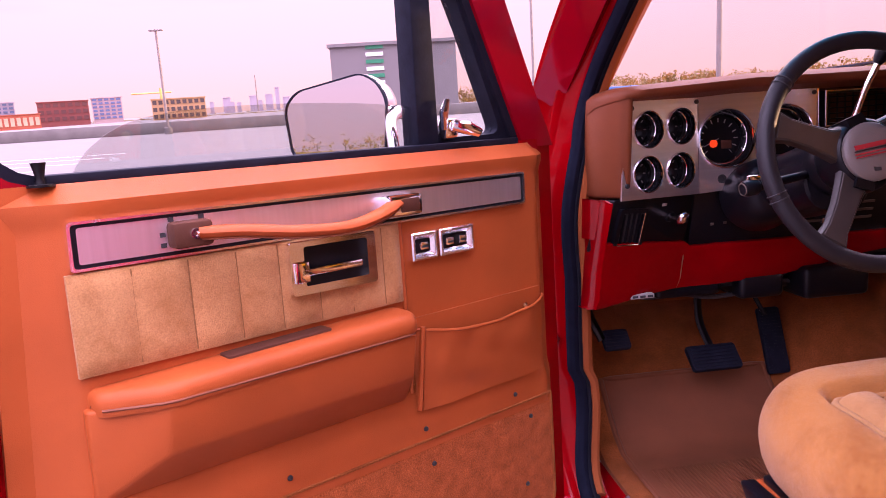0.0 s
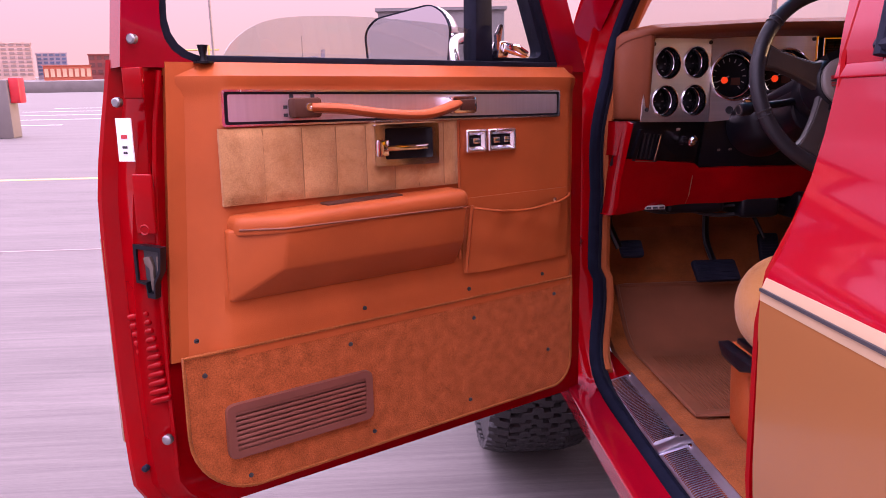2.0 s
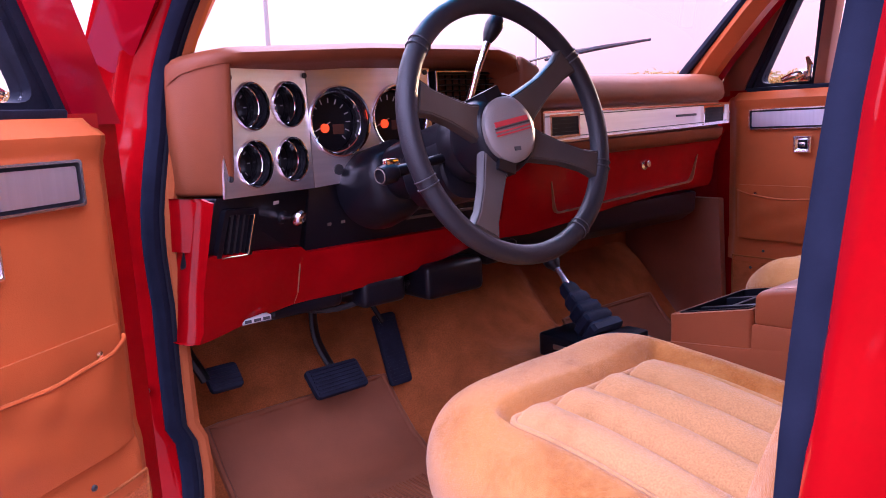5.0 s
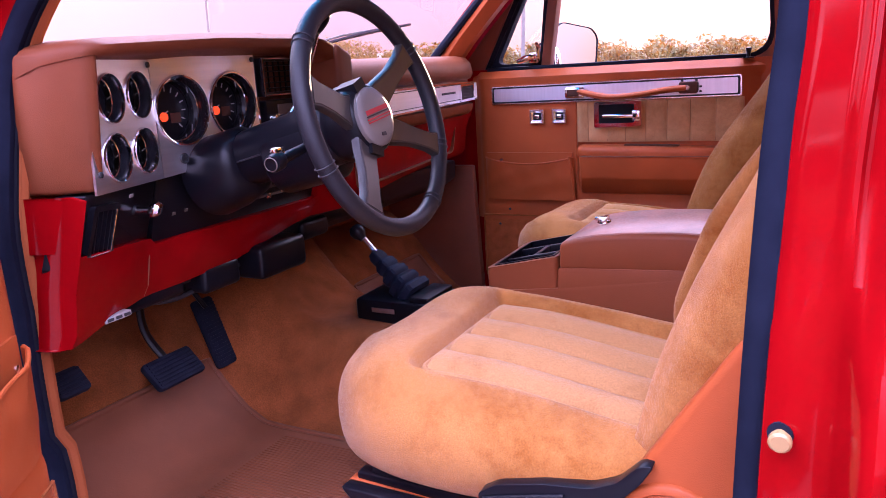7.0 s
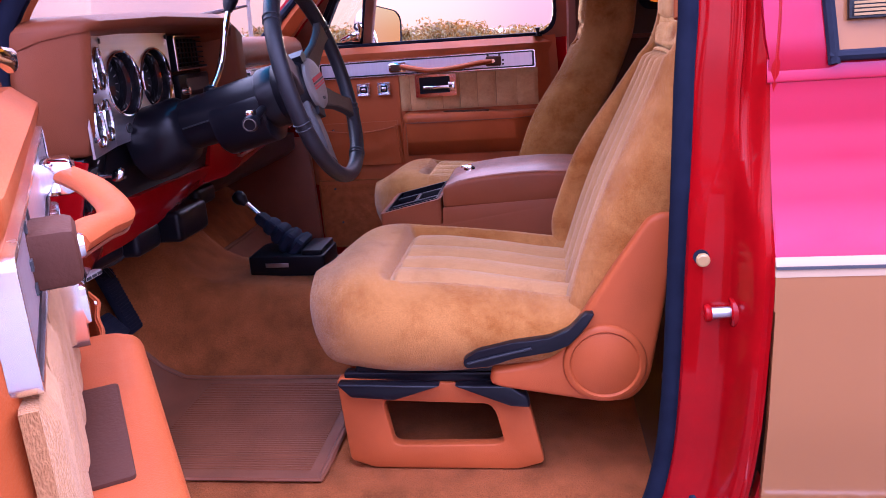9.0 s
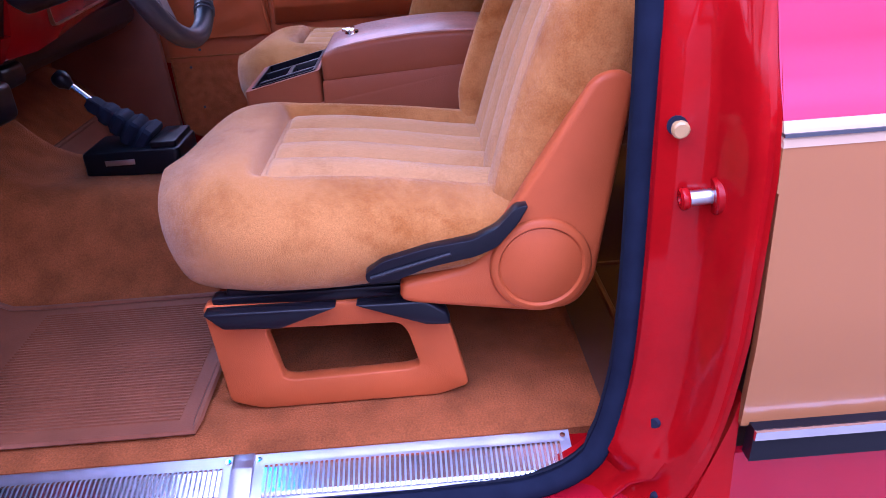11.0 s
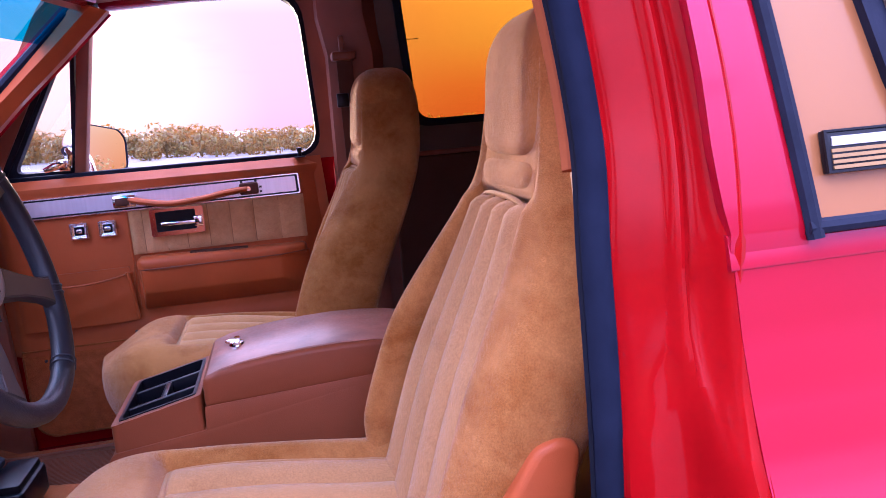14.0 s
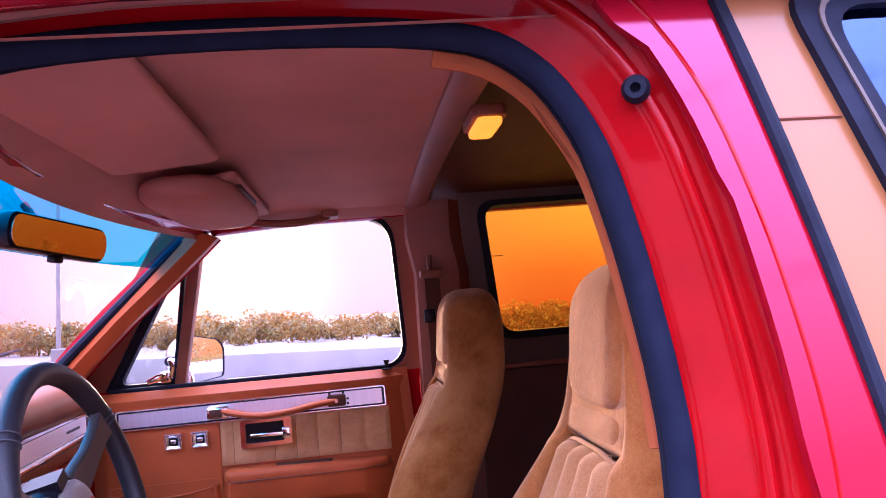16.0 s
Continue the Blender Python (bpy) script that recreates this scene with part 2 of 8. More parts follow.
POLISH = mat("worn_bright_plating", (0.95, 0.92, 0.95), 0.24, metal=1.0, var=0.03, rvar=0.3, bscale=60)
SCUFF = mat("scuffed_aluminium", (0.52, 0.51, 0.58), 0.36, metal=1.0, var=0.12, scale=20, bump=0.08, bscale=260)
RIBM = mat("worn_rib_metal", (0.86, 0.85, 0.90), 0.20, metal=1.0, var=0.12, scale=40)
CUP = mat("glossy_gauge_cup", (0.012, 0.012, 0.015), 0.12, var=0.1, spec=0.6)
RING = mat("polished_gauge_ring", (0.75, 0.75, 0.78), 0.07, metal=1.0, var=0.02)
HORNPAD = mat("grey_horn_pad", (0.20, 0.18, 0.165), 0.34, bump=0.25, bscale=420, spec=0.5)
SPOKEF = mat("worn_grey_spoke_face", (0.085, 0.075, 0.072), 0.30, metal=0.5, var=0.2, scale=12, bump=0.08, bscale=400)
SPOKE = mat("satin_black_spoke", (0.030, 0.027, 0.027), 0.38, var=0.15, bump=0.1, bscale=500, spec=0.5)
STEEL = mat("worn_steel", (0.5, 0.5, 0.5), 0.35, metal=1.0, var=0.15)
BOLT = mat("zinc_bolt", (0.30, 0.30, 0.31), 0.45, metal=1.0, var=0.2)
MIRROR = mat("mirror_silver", (0.9, 0.9, 0.9), 0.01, metal=1.0, var=0.0, rvar=0)
DIMMED = mat("dimmed_mirror_silver", (0.36, 0.36, 0.36), 0.02, metal=1.0, var=0.0, rvar=0)
WOODLID = mat("worn_vinyl_lid", (0.36, 0.15, 0.10), 0.34, var=0.3, scale=14, bump=0.12, bscale=160, rvar=0.4)
CONSOLE = mat("console_vinyl", (0.25, 0.066, 0.024), 0.42, spec=0.2, var=0.08, bump=0.15, bscale=450)
WHITE = mat("white_sticker", (0.8, 0.8, 0.8), 0.5, var=0.03)
INK = mat("dark_ink", (0.03, 0.03, 0.035), 0.5)
LETTER = mat("red_lettering", (0.45, 0.03, 0.04), 0.5)
GOLD = mat("gold_bars", (0.28, 0.16, 0.05), 0.5)
TUFT = mat("insert_seam", (0.26, 0.13, 0.055), 0.95, var=0.1, spec=0.1)
# seat seams darkened: the shade of the flute grooves is in this colour
SEAMSHADE = mat("shaded_velour_seam", (0.075, 0.035, 0.014), 0.95, var=0.1, spec=0.1)
PALE = mat("pale_letter_paint", (0.42, 0.39, 0.38), 0.4)
NEEDLE = glow("orange_needle", (1.0, 0.06, 0.01), 0.22)
LAMPON = glow("lit_dome_lens", (1.0, 0.22, 0.012), 0.34)
GLASS = glass("clear_pane", (0.93, 0.95, 0.94))
SCREEN = glass("windscreen_pane", (0.84, 0.87, 0.87))
AMBER = glass("amber_tinted_pane", (0.95, 0.62, 0.13))
SHADE = glass("dark_tinted_pane", (0.03, 0.05, 0.12), 0.16)
# blue of the reflected dusk sky is put into the pane's gloss
SHADE.node_tree.nodes["Glossy BSDF"].inputs["Color"].default_value = (0.30, 0.45, 1.0, 1)
BANDGL = glass("windscreen_shade_band", (0.01, 0.34, 0.55))
CONCRETE = mat("deck_concrete", (0.145, 0.128, 0.122), 0.75, var=0.14, scale=0.35, bump=0.7, bscale=26, stretch=(1, 9, 1), wear=0.42)
PARAPET = mat("parapet_concrete", (0.17, 0.15, 0.145), 0.8, var=0.12, scale=1.2, bump=0.3)
# brushed drag lines in the concrete
cn_, cl_ = CONCRETE.node_tree.nodes, CONCRETE.node_tree.links
cb_ = cn_["Principled BSDF"]
cs_ = cb_.inputs["Base Color"].links[0].from_socket
ct_, cm_, cx_ = cn_.new("ShaderNodeTexCoord"), cn_.new("ShaderNodeMapping"), cn_.new("ShaderNodeTexNoise")
cm_.inputs["Rotation"].default_value = (0, 0, 0.06)
cm_.inputs["Scale"].default_value = (1.6, 40, 1)
cx_.inputs["Scale"].default_value, cx_.inputs["Detail"].default_value = 1.0, 6
cr_, cg_ = cn_.new("ShaderNodeMapRange"), cn_.new("ShaderNodeMixRGB")
for k_, v_ in (("From Min", 0.34), ("From Max", 0.66), ("To Min", 0.84), ("To Max", 1.12)):
    cr_.inputs[k_].default_value = v_
cg_.blend_type, cg_.inputs[0].default_value = "MULTIPLY", 1.0
cl_.new(ct_.outputs["Object"], cm_.inputs[0])
cl_.new(cm_.outputs[0], cx_.inputs["Vector"])
cl_.new(cx_.outputs["Fac"], cr_.inputs["Value"])
cl_.new(cs_, cg_.inputs[1])
cl_.new(cr_.outputs[0], cg_.inputs[2])
cl_.new(cg_.outputs[0], cb_.inputs["Base Color"])
LINEP = mat("worn_line_paint", (0.72, 0.70, 0.69), 0.6, var=0.12, scale=6)
YELLOWP = mat("worn_yellow_paint", (0.62, 0.42, 0.12), 0.6, var=0.2, scale=8)
GREYPOLE = mat("weathered_pole", (0.22, 0.18, 0.17), 0.6, var=0.15)
REDBOX = mat("red_cabinet_paint", (0.5, 0.02, 0.03), 0.4)
BARK = mat("bark", (0.10, 0.07, 0.05), 0.9, var=0.3, bump=0.6)


def leafmat(name, c):
    m = mat(name, c, 0.7, var=0.4, scale=0.6)
    n, l = m.node_tree.nodes, m.node_tree.links
    ri = n.new("ShaderNodeNewGeometry")
    hs = n.new("ShaderNodeHueSaturation")
    mr = n.new("ShaderNodeMapRange")
    mr.inputs["To Min"].default_value, mr.inputs["To Max"].default_value = 0.5, 1.5
    l.new(ri.outputs["Random Per Island"], mr.inputs["Value"])
    l.new(mr.outputs[0], hs.inputs["Value"])
    b = n["Principled BSDF"]
    src = b.inputs["Base Color"].links[0].from_socket
    l.new(src, hs.inputs["Color"])
    l.new(hs.outputs[0], b.inputs["Base Color"])
    return m


LEAF = leafmat("dusk_foliage", (0.078, 0.078, 0.022))
# leaves let the low sun through; its flare's orange is put into the colour
ln_, ll_ = LEAF.node_tree.nodes, LEAF.node_tree.links
lt_, lm_ = ln_.new("ShaderNodeBsdfTranslucent"), ln_.new("ShaderNodeMixShader")
lt_.inputs["Color"].default_value = (0.55, 0.20, 0.02, 1)
lm_.inputs[0].default_value = 0.22
ll_.new(ln_["Principled BSDF"].outputs[0], lm_.inputs[1])
ll_.new(lt_.outputs[0], lm_.inputs[2])
ll_.new(lm_.outputs[0], ln_["Material Output"].inputs[0])

# ---- mesh helpers ----
def B():
    return bmesh.new()


def join(*bms):
    out = B()
    for b in bms:
        me = bpy.data.meshes.new("tmp")
        b.to_mesh(me)
        b.free()
        out.from_mesh(me)
        bpy.data.meshes.remove(me)
    return out


def xf(bm, m):
    bmesh.ops.transform(bm, matrix=m, verts=bm.verts)
    if m.determinant() < 0:
        bmesh.ops.reverse_faces(bm, faces=bm.faces)
    return bm


def bev(bm, w, seg=2, ang=30):
    es = [e for e in bm.edges if len(e.link_faces) == 2 and e.calc_face_angle(0) > radians(ang)]
    if w > 0 and es:
        bmesh.ops.bevel(bm, geom=es, offset=w, segments=seg, affect="EDGES", profile=0.5, clamp_overlap=True)
    return bm


def box(x0, x1, y0, y1, z0, z1, b=0.0, seg=2):
    bm = B()
    bmesh.ops.create_cube(bm, size=1)
    bmesh.ops.transform(bm, verts=bm.verts, matrix=Matrix.Translation(((x0 + x1) / 2, (y0 + y1) / 2, (z0 + z1) / 2)) @ Matrix.Diagonal((abs(x1 - x0), abs(y1 - y0), abs(z1 - z0), 1)))
    return bev(bm, b, seg)


def rounded(pts, r, n=5):
    """A polygon with its corners rounded; r: one radius, or one for each corner."""
    out, k = [], len(pts)
    for i in range(k):
        p, a, c = Vector(pts[i]), Vector(pts[i - 1]), Vector(pts[(i + 1) % k])
        ri = r[i] if isinstance(r, (list, tuple)) else r
        ri = min(ri, (a - p).length * 0.45, (c - p).length * 0.45)
        if ri <= 0:
            out.append(tuple(p))
            continue
        s, e2 = p + (a - p).normalized() * ri, p + (c - p).normalized() * ri
        for j in range(n + 1):
            t = j / n
            out.append(tuple((1 - t) ** 2 * s + 2 * t * (1 - t) * p + t * t * e2))
    return out


def prism(pts, axis, a0, a1, b=0.0, seg=2):
    """A polygon pulled along an axis. x: points are (y, z); y: (x, z); z: (x, y)."""
    def at(p, a):
        return (a, p[0], p[1]) if axis == "x" else (p[0], a, p[1]) if axis == "y" else (p[0], p[1], a)
    bm = B()
    lo, hi = [bm.verts.new(at(p, a0)) for p in pts], [bm.verts.new(at(p, a1)) for p in pts]
    k = len(pts)
    bm.faces.new(lo)
    bm.faces.new(hi[::-1])
    for i in range(k):
        bm.faces.new((lo[i], hi[i], hi[(i + 1) % k], lo[(i + 1) % k]))
    bmesh.ops.recalc_face_normals(bm, faces=bm.faces)
    return bev(bm, b, seg)


def ringed(outer, inner, axis, a0, a1):
    """A frame: the band between two closed outlines of equal length, pulled along an axis."""
    def at(p, a):
        return (a, p[0], p[1]) if axis == "x" else (p[0], a, p[1]) if axis == "y" else (p[0], p[1], a)
    bm = B()
    v = [[bm.verts.new(at(p, a)) for p in loop] for loop in (outer, inner) for a in (a0, a1)]
    k = len(outer)
    for i in range(k):
        j = (i + 1) % k
        for a, c in ((0, 1), (1, 3), (3, 2), (2, 0)):
            bm.faces.new((v[a][i], v[a][j], v[c][j], v[c][i]))
    bmesh.ops.recalc_face_normals(bm, faces=bm.faces)
    return bm


def loft(rings, closed=True, caps=True):
    bm = B()
    v = [[bm.verts.new(p) for p in r] for r in rings]
    k = len(rings[0])
    for a, c in zip(v, v[1:]):
        for i in range(k if closed else k - 1):
            bm.faces.new((a[i], a[(i + 1) % k], c[(i + 1) % k], c[i]))
    if caps and closed:
        bm.faces.new(v[0][::-1])
        bm.faces.new(v[-1])
    bmesh.ops.recalc_face_normals(bm, faces=bm.faces)
    return bm


def smooth_path(pts, n=6):
    """A curve through the points (Catmull-Rom)."""
    P = [Vector(p) for p in pts]
    P = [P[0] * 2 - P[1]] + P + [P[-1] * 2 - P[-2]]
    out = []
    for i in range(1, len(P) - 2):
        for j in range(n):
            t = j / n
            out.append(0.5 * (2 * P[i] + (P[i + 1] - P[i - 1]) * t + (2 * P[i - 1] - 5 * P[i] + 4 * P[i + 1] - P[i + 2]) * t * t + (3 * P[i] - P[i - 1] - 3 * P[i + 1] + P[i + 2]) * t ** 3))
    return out + [P[-2]]


def tube(pts, r, n=10, closed=False, flat=1.0, up=(0, 0, 1)):
    """A tube along a path; r: a radius or one for each point; flat: thickness across up."""
    P = [Vector(p) for p in pts]
    rings, k = [], len(P)
    side = None
    for i in range(k):
        d = (P[(i + 1) % k] - P[i - 1]) if closed else (P[min(i + 1, k - 1)] - P[max(i - 1, 0)])
        d.normalize()
        if side is None:
            u = Vector(up)
            side = d.cross(u) if abs(d.dot(u)) < 0.95 else d.cross(Vector((1, 0, 0)))
        side = (side - d * side.dot(d)).normalized()
        w = d.cross(side)
        ri = r[i] if isinstance(r, (list, tuple)) else r
        rings.append([P[i] + side * (ri * math.cos(a)) + w * (ri * flat * math.sin(a)) for a in [2 * math.pi * j / n for j in range(n)]])
    if closed:
        rings.append(rings[0])
        bm = loft(rings, True, False)
        bmesh.ops.remove_doubles(bm, verts=bm.verts, dist=1e-5)
        return bm
    return loft(rings)


def lathe(prof, centre, axis, n=24, caps=True):
    """A turned shape: (radius, height) pairs round an axis."""
    z = Vector(axis).normalized()
    q = z.to_track_quat("Z", "Y").to_matrix().to_4x4()
    bm = loft([[(max(r, 1e-4) * math.cos(2 * math.pi * j / n), max(r, 1e-4) * math.sin(2 * math.pi * j / n), h) for j in range(n)] for r, h in prof], True, caps)
    return xf(bm, Matrix.Translation(centre) @ q)


def field(us, vs, fn, back, span=None):
    """A padded sheet: a grid in x and z, y = fn(u, v), closed to the flat back; span(v) narrows a row."""
    bm = B()
    nu, nv = len(us), len(vs)
    g, h = [], []
    for v in vs:
        a, c = span(v) if span else (us[0], us[-1])
        row = [a + (u - us[0]) / (us[-1] - us[0]) * (c - a) for u in us]
        g.append([bm.verts.new((u, fn(u, v), v)) for u in row])
        h.append([bm.verts.new((u, back, v)) for u in row])
    for j in range(nv - 1):
        for i in range(nu - 1):
            bm.faces.new((g[j][i], g[j][i + 1], g[j + 1][i + 1], g[j + 1][i]))
    rim = [(j, 0) for j in range(nv)] + [(nv - 1, i) for i in range(1, nu)] + [(j, nu - 1) for j in range(nv - 2, -1, -1)] + [(0, i) for i in range(nu - 2, 0, -1)]
    for a, c in zip(rim, rim[1:] + rim[:1]):
        bm.faces.new((g[a[0]][a[1]], g[c[0]][c[1]], h[c[0]][c[1]], h[a[0]][a[1]]))
    bm.faces.new([h[j][i] for j, i in rim])
    loose = [v for v in bm.verts if not v.link_faces]
    bmesh.ops.delete(bm, geom=loose, context="VERTS")
    bmesh.ops.recalc_face_normals(bm, faces=bm.faces)
    return bm


def frange(a, b, n):
    return [a + (b - a) * i / n for i in range(n + 1)]


def step(a, b, x):
    t = max(0.0, min(1.0, (x - a) / (b - a)))
    return t * t * (3 - 2 * t)


def part(name, bm, material, parent, label="", angle=38):
    """Link a bmesh as one mesh under a thing or a part."""
    me = bpy.data.meshes.new(name)
    bm.to_mesh(me)
    bm.free()
    me.materials.append(material)
    for p in me.polygons:
        p.use_smooth = True
    me.set_sharp_from_angle(angle=radians(angle))
    ob = new(name, me)
    if parent is not None:
        ob.parent = parent
    return tagged(ob, label)


def thing(name, label, category, m=None, group="", kind=""):
    ob = new(name)
    ob.empty_display_size = 0.1
    if m is not None:
        ob.matrix_basis = m
    return tagged(ob, label, category, group, kind)


def text(body, size, depth, m, name, material, parent, squeeze=1.0):
    """Raised letters as a mesh."""
    cu = bpy.data.curves.new("letters", "FONT")
    cu.body, cu.size, cu.extrude, cu.align_x, cu.align_y = body, size, depth, "CENTER", "CENTER"
    tmp = new("letters", cu)
    me = bpy.data.meshes.new_from_object(tmp.evaluated_get(bpy.context.evaluated_depsgraph_get()))
    bpy.data.objects.remove(tmp)
    me.transform(m @ Matrix.Diagonal((squeeze, 1, 1, 1)))
    me.materials.clear()
    me.materials.append(material)
    ob = new(name, me)
    ob.parent = parent
    return ob


# The vehicle stands nose-down by 2.4 degrees: its own frame has x from the driver's flank, y forward, z up from the deck.
T = pose(0, 0, 0.976, -2.4) @ Matrix.Translation((0, 0, -0.89))
truck = thing("pickup_utility_truck", "red and tan two-tone utility truck with its driver door open", "truck", T)
WID = 1.95


def skin(z):
    """How far the driver's flank lies in from x = 0 at a height."""
    if z < 0.75:
        return 0.0 + (0.75 - z) * 0.10
    if z < 0.97:
        return -0.012
    if z < 1.08:
        return -0.018 + 0.006 * ((1.08 - z) / 0.11) ** 2
    if z < 1.24:
        return -0.018 + 0.035 * ((z - 1.08) / 0.16) ** 2
    return 0.017 + (z - 1.24) * 0.21


def along(rows, z):
    """Straight interpolation in a short table of (height, value)."""
    for (a, p), (c, q) in zip(rows, rows[1:]):
        if z <= c:
            return p + (q - p) * max(0.0, (z - a) / (c - a))
    return rows[-1][1]


FLANK = ((0.40, 0.030), (0.75, -0.010), (0.96, -0.013), (0.98, -0.011), (1.0, -0.003), (1.025, 0.009), (1.05, 0.019), (1.10, 0.035), (1.15, 0.0475), (1.20, 0.056), (1.235, 0.060))
STRIP = ((0.40, 0.094), (0.60, 0.100), (1.0, 0.106), (1.05, 0.109), (1.10, 0.115), (1.15, 0.122), (1.19, 0.129), (1.25, 0.139), (1.30, 0.149), (1.34, 0.159), (1.46, 0.179), (1.57, 0.190), (1.72, 0.216))


def flank(z):
    """Outer skin behind the door: upright up to the stripe, a full shoulder above it, then the sloping cab side."""
    return along(FLANK, z) if z < 1.215 else 0.0575 + (z - 1.24) * 0.20


def rearward(p):
    return step(0.45, 0.15, p.y) if p.z > 0.52 else 0.0


# ---- body shell ----
def mirror_x(bm, side):
    return bm if side == 0 else xf(bm, Matrix.Translation((WID, 0, 0)) @ Matrix.Diagonal((-1, 1, 1, 1)))


LOOP = [(0.30, 0.459), (0.18, 0.468), (0.10, 0.515), (0.066, 0.61), (0.052, 0.75), (0.045, 1.0), (0.038, 1.2), (0.030, 1.32), (0.036, 1.42), (0.049, 1.51), (0.074, 1.605), (0.123, 1.68), (0.208, 1.716), (0.43, 1.726),
        (0.62, 1.715), (0.70, 1.685), (0.78, 1.62), (0.90, 1.515), (1.0, 1.42), (1.055, 1.335), (1.068, 1.25), (1.072, 1.15), (1.085, 1.0), (1.097, 0.85), (1.097, 0.72), (1.085, 0.60), (1.03, 0.505), (0.90, 0.466), (0.55, 0.457)]
loop = smooth_path([(0, y, z) for y, z in LOOP + LOOP[:1]], 4)[:-1]


def around(sections, low):
    """Rings round the door opening; a section point is (way out from the opening, depth in from the skin).
    The rear jamb below the belt has a section of its own."""
    k, rings = len(loop), []
    for (o1, d1), (o2, d2) in zip(sections, low):
        ring = []
        for i in range(k):
            kl = step(1.16, 1.02, loop[i].z) * step(0.52, 0.60, loop[i].z) * (1 if loop[i].y < 0.3 else 0)
            o, d = o1 + (o2 - o1) * kl, d1 + (d2 - d1) * kl
            t = (loop[(i + 1) % k] - loop[i - 1]).normalized()
            nrm = Vector((0, t.z, -t.y))
            p = loop[i] + nrm * o * (-1)
            if (p - Vector((0, 0.55, 1.05))).length < (loop[i] - Vector((0, 0.55, 1.05))).length and o > 0:
                p = loop[i] + nrm * o
            wr = rearward(loop[i])
            fx = flank(p.z) + d / 0.112 * (along(STRIP, p.z) - 0.003 - flank(p.z))
            ring.append((skin(p.z) + d + (fx - skin(p.z) - d) * wr, p.y, p.z))
        rings.append(ring)
    return rings


JAMB = [(0.0, 0.112), (0.003, 0.10), (0.014, 0.088), (0.018, 0.082), (0.042, 0.066), (0.047, 0.058), (0.050, 0.048), (0.054, 0.044), (0.058, 0.045), (0.061, 0.052), (0.064, 0.053), (0.072, 0.042), (0.080, 0.018), (0.085, 0.006), (0.092, 0.0), (0.097, 0.003), (0.097, 0.012)]
LOW = [(0.0, 0.112), (0.003, 0.10), (0.004, 0.089), (0.019, 0.076), (0.023, 0.074), (0.045, 0.072), (0.054, 0.069), (0.059, 0.062), (0.066, 0.036), (0.072, 0.018), (0.075, 0.010), (0.079, 0.004), (0.084, 0.001), (0.088, 0.004), (0.092, 0.005), (0.096, 0.0), (0.098, 0.010)]
part("door_jamb", loft(around(JAMB, LOW), True, False), REDIN, truck, "glossy red door jamb round the opening")
seal_in = lambda p: 0.014 * step(1.30, 1.15, p.z) * step(0.5, 0.9, p.y) * step(0.46, 0.78, p.z) - 0.034 * step(0.68, 0.45, p.z)
def seal_x(p, d):
    """Where the strip runs: on the flange inside the rear jamb, else at a set depth from the skin."""
    a = skin(p.z) + 0.098 + seal_in(p)
    return a + (along(STRIP, p.z) - a) * rearward(p) + d


seal_bm = tube([(seal_x(p, 0.0), p.y + 0.002 * rearward(p), p.z) for p in loop], 0.0165, 10, closed=True, up=(1, 0, 0), flat=0.9)
lip_bm = tube([(seal_x(p, 0.014), p.y + 0.0055 * rearward(p), p.z) for p in loop], 0.0125, 6, closed=True, up=(1, 0, 0))
ws_ = part("weather_strip", seal_bm, STRIPR, truck, "black rubber weather strip round the opening")
part("strip_lip", lip_bm, LIPM, ws_)
# vinyl edging inside the strip, up the windscreen pillar and over the roof rail
for nm, test in (("pillar_edging", lambda p: p.y > 0.66), ("pillar_edging", lambda p: p.y < 0.25)):
    seg = [p for p in loop if test(p) and p.z > (0.485 if p.y > 0.5 else 1.28)]
    part(nm, tube([(seal_x(p, 0.028 + 0.005 * rearward(p)), p.y + (0.008 if p.y < 0.5 else -0.003), p.z - 0.012 * step(1.5, 1.65, p.z)) for p in seg], 0.012, 8), EDGING, truck)


def sheet(y_of, z0, z1, nz, ny=14, thick=0.012, inset=0.0):
    """A body panel that follows the flank: y_of(z) gives its front and rear edge."""
    rings = []
    for z in frange(z0, z1, nz):
        a, c = y_of(z)
        rings.append([(flank(z) + inset, y, z) for y in frange(a, c, ny)] + [(flank(z) + inset + thick, y, z) for y in frange(c, a, ny)])
    return loft(rings)


def arch(yc, r, z, zc=0.42):
    h = r * r - (z - zc) ** 2
    return math.sqrt(h) if h > 0 else 0.0


